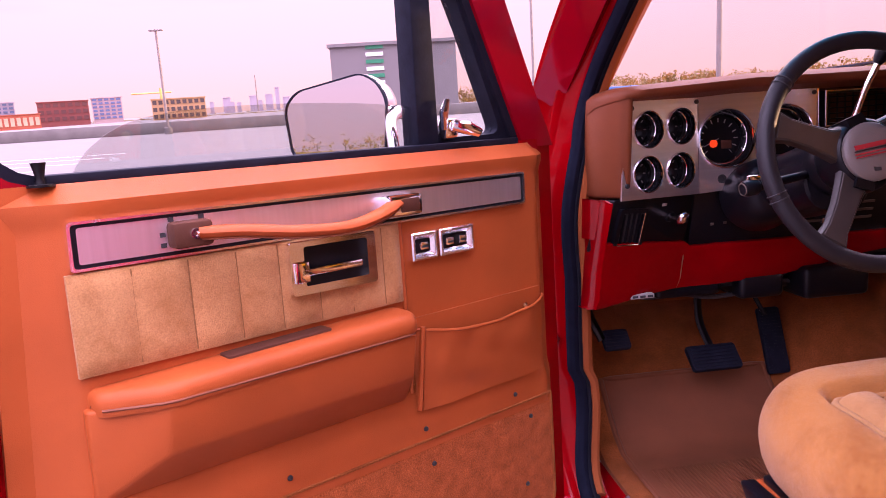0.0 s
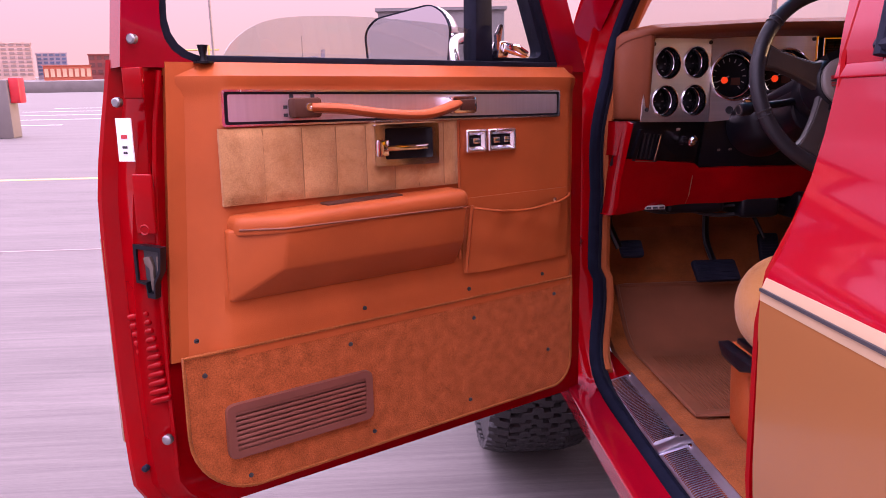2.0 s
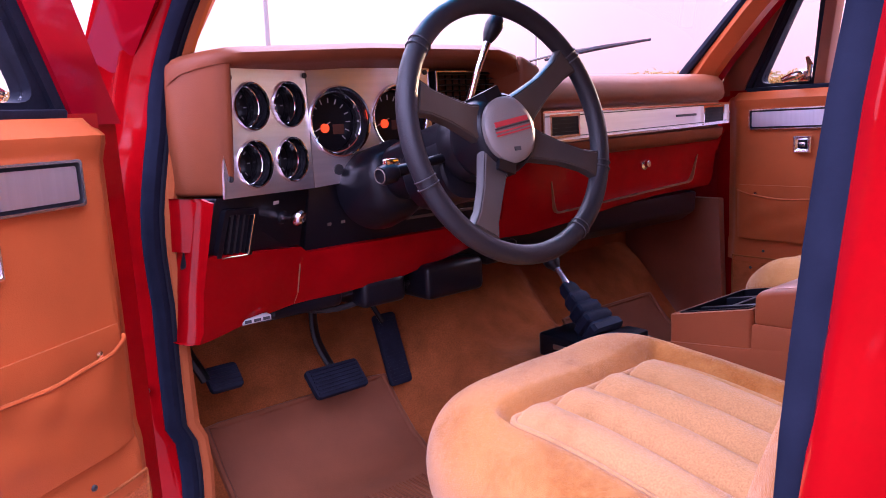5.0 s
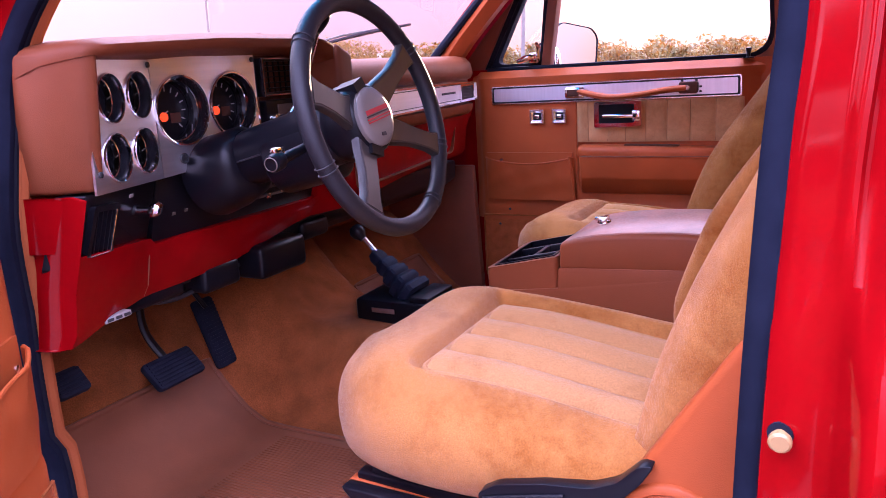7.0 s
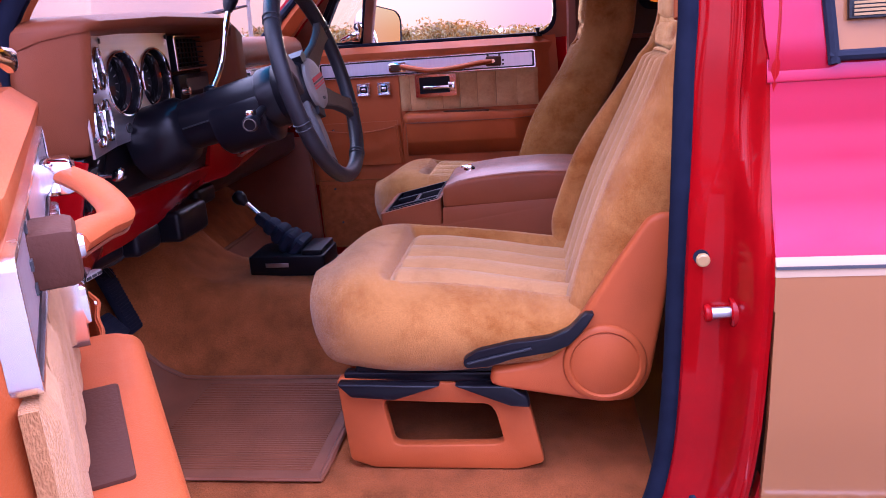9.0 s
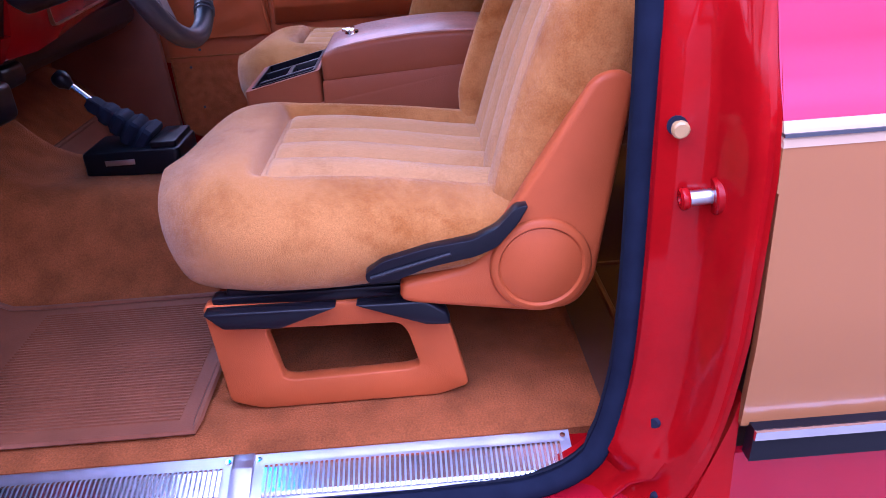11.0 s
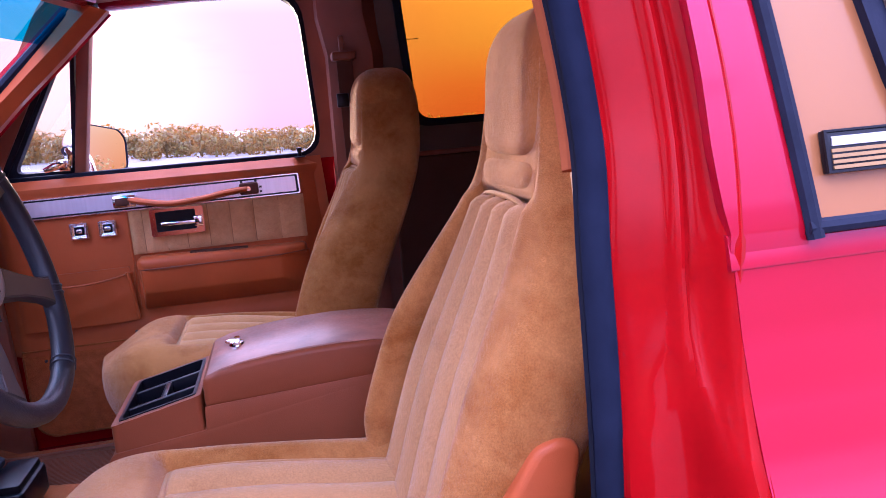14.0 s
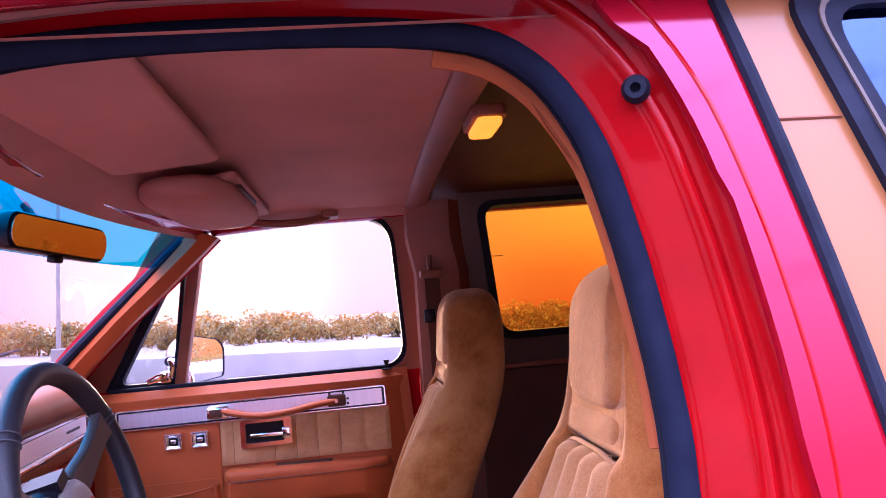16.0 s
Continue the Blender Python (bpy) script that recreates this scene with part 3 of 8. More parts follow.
REAR = -1.62
for side in (0, 1):
    s = lambda bm: mirror_x(bm, side)
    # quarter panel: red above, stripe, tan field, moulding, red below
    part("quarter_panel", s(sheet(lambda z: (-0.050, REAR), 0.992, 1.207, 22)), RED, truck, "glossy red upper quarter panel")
    part("stripe", s(sheet(lambda z: (-0.050, REAR), 0.967, 0.992, 4, inset=-0.001)), CREAM, truck, "cream pinstripe")
    part("stripe_line", s(sheet(lambda z: (-0.050, REAR), 0.9775, 0.981, 1, inset=-0.0035)), INK, truck)
    part("lower_quarter_panel", s(join(sheet(lambda z: (-0.052, -0.85 + arch(0, 0.5, z)), 0.62, 0.92, 8), sheet(lambda z: (-0.85 - arch(0, 0.5, z), REAR), 0.62, 0.92, 8), sheet(lambda z: (-0.050, REAR), 0.92, 0.967, 3))), TAN, truck, "flat tan lower quarter panel")
    part("side_moulding", s(join(sheet(lambda z: (-0.062, -0.85 + arch(0, 0.5, z)), 0.575, 0.625, 5, inset=-0.016, thick=0.02))), BLACK, truck, "black ribbed side moulding with a bright top edge")
    part("moulding_trim", s(sheet(lambda z: (-0.062, -0.85 + arch(0, 0.5, z)), 0.612, 0.625, 1, inset=-0.020, thick=0.006)), CHROME, truck)
    for zz in (0.583, 0.594, 0.604):
        part("moulding_rib", s(tube([(skin(zz) - 0.017, -0.064, zz), (skin(zz) - 0.017, -0.36, zz)], 0.0035, 6)), GREYPOLE, truck)
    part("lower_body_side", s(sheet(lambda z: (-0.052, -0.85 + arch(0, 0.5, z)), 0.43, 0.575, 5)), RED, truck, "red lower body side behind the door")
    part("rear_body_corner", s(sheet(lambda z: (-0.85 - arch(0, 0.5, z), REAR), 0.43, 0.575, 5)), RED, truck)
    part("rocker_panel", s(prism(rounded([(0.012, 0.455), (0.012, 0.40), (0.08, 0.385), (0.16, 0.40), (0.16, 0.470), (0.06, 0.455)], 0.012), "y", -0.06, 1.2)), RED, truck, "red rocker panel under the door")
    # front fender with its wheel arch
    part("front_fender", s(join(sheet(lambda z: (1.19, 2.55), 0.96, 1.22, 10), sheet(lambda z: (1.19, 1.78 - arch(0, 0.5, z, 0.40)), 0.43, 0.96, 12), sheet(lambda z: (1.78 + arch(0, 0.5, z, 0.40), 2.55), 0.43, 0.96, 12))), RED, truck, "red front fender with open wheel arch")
    part("wheel_well", s(loft([[(0.03 + d, 1.78 + 0.52 * math.cos(a), 0.40 + 0.52 * math.sin(a)) for a in frange(0.0, 2.0, 12)] for d in (0.0, 0.45)], False)), BLACK, truck)
    # upper cab: red pillar, rubber line, tan panel with side window
    def red_edge(z):
        ys = [p.y for p in loop if abs(p.z - z) < 0.03 and p.y < 0.3]
        return (min(ys) if ys else 0.1) - 0.070 - 0.013 * step(1.32, 1.21, z)

    def line_y(z):
        return -0.116 + 0.09 * (z - 1.24) + 0.14 * (z - 1.24) ** 2
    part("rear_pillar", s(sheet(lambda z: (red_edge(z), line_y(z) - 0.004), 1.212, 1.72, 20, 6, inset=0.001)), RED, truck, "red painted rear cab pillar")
    part("drip_ledge", s(prism(rounded([(0.055, 1.206), (0.057, 1.216), (0.062, 1.236), (0.095, 1.238), (0.095, 1.206)], 0.003), "y", -0.046, REAR)), RED, truck)
    part("pillar_gasket", s(tube([(flank(z) - 0.001, line_y(z) - 0.008, z) for z in frange(1.226, 1.735, 14)], 0.0075, 8, up=(1, 0, 0))), RUBBER, truck, "black rubber gasket line")
    part("base_gasket", s(tube([(flank(1.236) - 0.001, y, 1.236) for y in (-0.118, -0.6, REAR)], 0.007, 8)), RUBBER, truck)
    wo = rounded([(-0.112 if side == 0 else -0.03, 1.728 + 0.03 * side), (-0.227 if side == 0 else -0.07, 1.295), (-1.38, 1.295), (-1.32, 1.728 + 0.03 * side)], [0.05, 0.06, 0.08, 0.08], 6)
    wi = rounded([(-0.155 if side == 0 else -0.05, 1.70 + 0.045 * side), (-0.262 if side == 0 else -0.09, 1.325), (-1.35, 1.325), (-1.29, 1.70 + 0.045 * side)], [0.045, 0.055, 0.075, 0.075], 6)
    po = rounded([(line_y(1.74) - 0.016, 1.74 + 0.035 * side), (line_y(1.24) - 0.014, 1.24), (REAR, 1.24), (REAR, 1.74 + 0.035 * side)], [0, 0, 0, 0], 6)
    po = [po[i] for i in range(4) for _ in range(7)]
    slope = lambda bm, off: xf(bm, Matrix(((1, 0, 0.20 + 0.01 * side, (0.0575 - 1.24 * 0.20 if side == 0 else 0.017 - 1.24 * 0.21) + off), (0, 1, 0, 0), (0, 0, 1, 0), (0, 0, 0, 1))))
    part("upper_side_panel", s(slope(ringed(po, wo, "x", 0.0, 0.014), 0.0)), TAN, truck, "tan upper side panel round the rear window")
    part("side_window_gasket", s(slope(ringed(wo, wi, "x", -0.010, 0.022), 0.0)), RUBBER, truck, "thick black rubber window gasket")
    gsp = slope(ringed(rounded([(-0.134, 1.714), (-0.245, 1.310), (-1.365, 1.310), (-1.305, 1.714)], [0.045, 0.055, 0.075, 0.075], 6), rounded([(-0.138, 1.710), (-0.249, 1.313), (-1.362, 1.313), (-1.302, 1.710)], [0.045, 0.055, 0.075, 0.075], 6), "x", -0.013, -0.009), 0.0)
    if side == 0:
        part("gasket_bead", s(gsp), GREYTRIM, truck)
    else:
        gsp.free()
    pane = part("side_window_pane", s(slope(prism(wi, "x", 0.004, 0.008), 0.0)), SHADE if side == 0 else AMBER, truck, "dark tinted side window" if side == 0 else "amber tinted side window")
    part("panel_seam", s(tube([(flank(1.589) - 0.001, line_y(1.589) - 0.016, 1.589), (flank(1.588) - 0.001, -0.146, 1.588)], 0.0015, 5)), WELT, truck)

# badge on the tan panel behind the driver's door
BM = Matrix.Translation((flank(1.297) - 0.004, -0.2015, 1.297)) @ pose(0, 0, 0, 90, 0, -90) @ pose(0, 0, 0, 12 - 24)
badge = part("model_badge", xf(bev(box(-0.062, 0.062, -0.0185, 0.0185, -0.003, 0.004), 0.0015), BM), BLACK, truck, "black trim badge with silver and gold bars")
part("badge_bar", xf(box(-0.055, 0.055, 0.0045, 0.0125, 0.004, 0.0052), BM), PALE, badge)
for i in range(4):
    part("badge_bar", xf(box(-0.056, 0.056, -0.0155 + i * 0.0048, -0.0125 + i * 0.0048, 0.004, 0.0052), BM), GOLD, badge)
part("badge_rim", xf(ringed([(-0.062, -0.0185), (0.062, -0.0185), (0.062, 0.0185), (-0.062, 0.0185)], [(-0.059, -0.0165), (0.059, -0.0165), (0.059, 0.0165), (-0.059, 0.0165)], "z", 0.003, 0.0055), BM), BLACK, badge)

# striker, bolt, stops and plugs on the driver's rear jamb
strk = part("striker", lathe([(0.0, 0), (0.0085, 0), (0.0085, 0.030), (0.0, 0.030)], (0.050, -0.012, 0.897), (0.05, 1, -0.06), 18), STEEL, truck, "steel striker pin on the jamb")
part("striker_washer", lathe([(0.0, -0.006), (0.021, -0.006), (0.021, 0.002), (0.019, 0.004), (0.0, 0.004)], (0.050, -0.014, 0.897), (0.05, 1, -0.06), 28), REDIN, strk, "red painted washer")
part("striker_head", lathe([(0.0, 0), (0.0105, 0), (0.0125, 0.003), (0.0125, 0.008), (0.010, 0.010), (0.005, 0.010), (0.004, 0.007), (0.0, 0.007)], (0.0515, 0.014, 0.8955), (0.05, 1, -0.06), 20), REDIN, strk, "red painted head")
plg = part("switch_plunger", lathe([(0.0, 0), (0.0065, 0), (0.0065, 0.012), (0.0095, 0.015), (0.0095, 0.020), (0.0075, 0.022), (0.0, 0.022)], (0.074, 0.026, 0.973), (-1, 0.02, -0.10), 16), IVORY, truck, "ivory plastic door switch plunger")
part("plunger_socket", lathe([(0.0, 0), (0.0105, 0), (0.011, 0.004), (0.0, 0.004)], (0.069, 0.026, 0.973), (-1, 0.3, 0), 14), RUBBER, plg)
part("rubber_stop", lathe([(0.0, 0), (0.013, 0), (0.014, 0.012), (0.010, 0.022), (0.005, 0.022), (0.005, 0.012), (0.0, 0.012)], (flank(1.635) + 0.035, 0.030, 1.635), (-0.9, 0.4, -0.1), 16), RUBBER, truck, "black rubber door stop")
part("rubber_stop", lathe([(0.0, 0), (0.011, 0), (0.012, 0.010), (0.008, 0.016), (0.0, 0.016)], (0.055, 0.02, 0.475), (-0.9, 0.4, 0.1), 16), RUBBER, truck)
part("jamb_plug", lathe([(0.0, 0), (0.009, 0), (0.007, 0.004), (0.0, 0.004)], (0.067, 0.03, 0.585), (-0.8, 0.6, 0), 12), RUBBER, truck)
part("jamb_rib", tube([(0.050 + 0.0, -0.030, z) for z in (0.62, 0.8, 0.97, 1.0)], 0.006, 6), REDIN, truck)
part("hinge_bolt", lathe([(0.0, 0), (0.011, 0), (0.011, 0.008), (0.0, 0.009)], (0.066, 1.118, 0.82), (-0.8, -0.6, 0), 6), STEEL, truck)

# sill: ribbed scuff plates in two lengths
for nm, ya, yb in (("scuff_plate", 0.118, 0.575), ("scuff_plate", 0.60, 0.985)):
    pl = part(nm, prism(rounded([(0.106, 0.471), (0.164, 0.4885), (0.178, 0.4945), (0.178, 0.488), (0.106, 0.464)], 0.002), "y", ya, yb), SCUFF, truck, "ribbed aluminium scuff plate on the door sill")
    rb = prism([(0.110, 0.471), (0.158, 0.4855), (0.158, 0.4895), (0.152, 0.4905), (0.114, 0.479), (0.110, 0.4755)], "y", -0.0021, 0.0021)
    me = bpy.data.meshes.new("rib")
    rb.to_mesh(me)
    rb.free()
    me.materials.append(RIBM)
    for i in range(int((yb - ya - 0.03) / 0.0072)):
        ob = new("rib", me)
        ob.parent, ob.location = pl, (0, ya + 0.018 + i * 0.0072, 0)
    for yy in (ya + 0.010, yb - 0.010):
        part("screw", lathe([(0.0, 0), (0.005, 0), (0.004, 0.003), (0.0, 0.0032)], (0.168, yy, 0.4905), (-0.3, 0, 1), 10), CHROME, pl)
part("jamb_corner", prism([(-0.053, 0.430), (-0.053, 0.66), (-0.045, 0.62), (-0.028, 0.57), (0.0, 0.49), (0.03, 0.45), (0.06, 0.430)], "x", 0.012, 0.030), REDIN, truck)
part("scuff_joiner", bev(prism(rounded([(0.106, 0.474), (0.152, 0.4925), (0.166, 0.4935), (0.1785, 0.4965), (0.1785, 0.488), (0.106, 0.464)], 0.002), "y", 0.572, 0.603), 0.0015), SCUFF, truck)
part("sill_step", prism([(0.124, 0.466), (0.178, 0.484), (0.178, 0.40), (0.124, 0.40)], "y", -0.05, 1.2), REDIN, truck)

# roof, windscreen frame, bonnet, tail
def roof_z(x, y, top):
    return top - 0.075 * ((x - WID / 2) / (WID / 2)) ** 4 - 0.02 * ((x - WID / 2) / (WID / 2)) ** 2 - 0.03 * step(0.45, 0.85, y)


def roof_sheet(x0, x1, y0, y1, top, t, nx=20, ny=12):
    xs = frange(x0, x1, nx)
    rings = [[(x, y, roof_z(x, y, top)) for x in xs] + [(x, y, roof_z(x, y, top) - t) for x in xs[::-1]] for y in frange(y0, y1, ny)]
    return loft(rings)


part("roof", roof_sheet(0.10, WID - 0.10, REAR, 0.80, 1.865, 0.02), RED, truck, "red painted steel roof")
for side in (0, 1):
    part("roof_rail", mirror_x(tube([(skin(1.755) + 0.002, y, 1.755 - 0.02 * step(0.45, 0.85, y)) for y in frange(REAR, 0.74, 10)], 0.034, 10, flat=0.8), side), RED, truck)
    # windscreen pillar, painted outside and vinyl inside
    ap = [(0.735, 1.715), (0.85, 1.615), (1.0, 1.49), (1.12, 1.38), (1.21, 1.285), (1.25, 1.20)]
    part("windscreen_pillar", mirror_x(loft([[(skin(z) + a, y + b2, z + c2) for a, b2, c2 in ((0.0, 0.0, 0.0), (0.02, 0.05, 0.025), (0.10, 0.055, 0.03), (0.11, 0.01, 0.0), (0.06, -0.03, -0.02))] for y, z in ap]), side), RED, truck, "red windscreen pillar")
    part("pillar_trim", mirror_x(loft([[(skin(z) + a, y + b2, z + c2) for a, b2, c2 in ((0.105, -0.035, -0.02), (0.105, 0.02, 0.0), (0.15, 0.03, 0.01), (0.165, 0.0, -0.01), (0.14, -0.035, -0.02))] for y, z in ap[:-1]]), side), VINYL, truck, "saddle vinyl pillar trim")
def ws_pt(u, v):
    b0, t0 = Vector((0.19 + 1.57 * u, 1.25, 1.295)), Vector((0.255 + 1.44 * u, 0.765, 1.725))
    p = b0.lerp(t0, v)
    p.y += 0.10 * (1 - (2 * u - 1) ** 2)
    return p
part("windscreen", loft([[ws_pt(u, v) for u in frange(0, 1, 14)] for v in frange(0, 0.76, 6)], False), SCREEN, truck, "clear windscreen")
part("shade_band", loft([[ws_pt(u, v) for u in frange(0, 1, 14)] for v in frange(0.76, 1, 3)], False), BANDGL, truck, "blue tinted band along the windscreen top")
part("windscreen_gasket", tube([ws_pt(u, 0) for u in frange(0, 1, 12)] + [ws_pt(1, v) for v in frange(0.1, 0.9, 6)] + [ws_pt(u, 1) for u in frange(1, 0, 12)] + [ws_pt(0, v) for v in frange(0.9, 0.1, 6)], 0.014, 8, closed=True), RUBBER, truck)
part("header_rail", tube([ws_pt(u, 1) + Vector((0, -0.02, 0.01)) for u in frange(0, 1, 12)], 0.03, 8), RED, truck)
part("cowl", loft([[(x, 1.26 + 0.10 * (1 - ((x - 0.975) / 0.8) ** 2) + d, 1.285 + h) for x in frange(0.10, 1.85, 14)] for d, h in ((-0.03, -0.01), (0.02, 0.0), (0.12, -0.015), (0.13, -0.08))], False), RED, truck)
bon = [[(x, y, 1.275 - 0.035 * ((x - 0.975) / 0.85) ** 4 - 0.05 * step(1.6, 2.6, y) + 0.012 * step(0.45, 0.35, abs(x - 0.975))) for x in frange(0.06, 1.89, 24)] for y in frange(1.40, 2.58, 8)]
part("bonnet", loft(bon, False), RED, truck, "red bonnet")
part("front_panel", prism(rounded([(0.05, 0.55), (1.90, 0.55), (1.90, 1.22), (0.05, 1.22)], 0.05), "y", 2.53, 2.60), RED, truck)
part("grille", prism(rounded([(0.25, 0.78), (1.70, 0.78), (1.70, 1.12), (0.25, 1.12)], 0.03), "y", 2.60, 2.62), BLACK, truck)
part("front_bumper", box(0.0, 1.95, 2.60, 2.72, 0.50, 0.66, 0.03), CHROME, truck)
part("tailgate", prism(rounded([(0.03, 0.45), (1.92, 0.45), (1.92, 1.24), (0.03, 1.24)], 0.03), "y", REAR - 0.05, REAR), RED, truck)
part("tail_window", prism([(0.10, 1.24), (1.85, 1.24), (1.80, 1.80), (0.15, 1.80)], "y", REAR - 0.01, REAR), DARKTRIM, truck)
part("rear_bumper", box(0.0, 1.95, REAR - 0.20, REAR - 0.06, 0.45, 0.60, 0.03), CHROME, truck)
# wipers on the windscreen
for x0, y0, z0, x1, y1, z1 in ((0.55, 1.30, 1.345, 0.96, 1.285, 1.395), (1.06, 1.30, 1.350, 1.58, 1.205, 1.425)):
    a, c = Vector((x0, y0, z0)), Vector((x1, y1, z1))
    wip = part("wiper_arm", tube([a, a.lerp(c, 0.45) + Vector((0, 0.012, 0.010)), a.lerp(c, 0.75) + Vector((0, 0.01, 0.006))], 0.0065, 6, flat=0.5), BLACK, truck, "black windscreen wiper")
    part("wiper_blade", tube([a.lerp(c, 0.30), a.lerp(c, 0.65) + Vector((0, 0, 0.004)), c], [0.004, 0.007, 0.004], 6), RUBBER, wip)

# wheels with block-tread tyres
def wheel(x, y, r, wd):
    tread = lathe([(r * 0.55, -wd / 2 + 0.02), (r * 0.8, -wd / 2), (r * 0.95, -wd / 2 + 0.012), (r - 0.012, -wd / 2 + 0.035), (r - 0.012, wd / 2 - 0.035), (r * 0.95, wd / 2 - 0.012), (r * 0.8, wd / 2), (r * 0.55, wd / 2 - 0.02)], (x, y, r), (1, 0, 0), 48)
    w = part("wheel", lathe([(0.03, -wd / 2 + 0.03), (r * 0.5, -wd / 2 + 0.02), (r * 0.56, -wd / 2 + 0.01), (r * 0.56, wd / 2 - 0.01), (r * 0.3, wd / 2 - 0.06), (0.03, wd / 2 - 0.05)], (x, y, r), (1, 0, 0), 32), STEEL, truck, "steel wheel with an off-road tyre")
    ty = part("tyre", tread, TYRE, w, "black off-road tyre with chunky tread blocks")
    # interlocking blocks: hooked ones in the middle rows, stepped ones on the shoulders
    hook = [(-0.50, -0.34), (0.10, -0.50), (0.18, -0.12), (0.50, -0.20), (0.42, 0.46), (0.02, 0.50), (-0.06, 0.12), (-0.46, 0.20)]
    lug = [(-0.50, -0.42), (0.20, -0.46), (0.24, -0.20), (0.50, -0.16), (0.50, 0.36), (0.10, 0.48), (0.02, 0.22), (-0.50, 0.30)]
    data = []
    for shape in (hook, lug):
        bm = loft([[(px * k, py * k, pz) for px, py in shape] for pz, k in ((-0.5, 1.06), (0.40, 1.0), (0.5, 0.93))])
        me = bpy.data.meshes.new("tread_block")
        bm.to_mesh(me)
        bm.free()
        me.materials.append(TYRE)
        data.append(me)
    for fx, fw, ph, k, side in ((-0.415, 0.215, 0.0, 1, -1), (-0.20, 0.245, 0.5, 0, 1), (0.0, 0.235, 0.1, 0, -1), (0.20, 0.245, 0.65, 0, 1), (0.415, 0.215, 0.3, 1, 1)):
        for i in range(58):
            a = 2 * math.pi * (i + ph) / 58
            ob = new("tread_block", data[k])
            ob.parent = ty
            ob.matrix_basis = Matrix.Translation((x, y, r)) @ Matrix.Rotation(a, 4, "X") @ Matrix.Translation((fx * wd, 0, r - 0.006 - (0.007 if k else 0))) @ Matrix.Rotation(0.22 * side * (1 if i % 2 else 0.4), 4, "Z") @ Matrix.Rotation(0.24 * (1 if fx > 0 else -1) if k else 0, 4, "Y") @ Matrix.Diagonal((fw * wd * side, 0.040 + 0.005 * (i % 3 == 0), 0.024, 1))
    return w


wheel(0.003, 1.68, 0.42, 0.305)
for x, y in ((WID - 0.10, 1.78), (0.10, -0.85), (WID - 0.10, -0.85)):
    part("wheel", lathe([(0.05, -0.13), (0.24, -0.14), (0.40, -0.13), (0.42, -0.10), (0.42, 0.10), (0.40, 0.13), (0.24, 0.14), (0.05, 0.12)], (x, y, 0.42 - (0.10 if y < 0 else 0)), (1, 0, 0), 40), TYRE, truck, "steel wheel with an off-road tyre")

# ---- doors: u runs from the hinge edge to the rear, y is towards the cabin, z up ----
DPOST = {"driver": [(0.150, 1.27), (0.196, 1.27), (0.262, 1.72), (0.228, 1.72)], "passenger": [(0.154, 1.27), (0.184, 1.27), (0.285, 1.74), (0.250, 1.74)]}


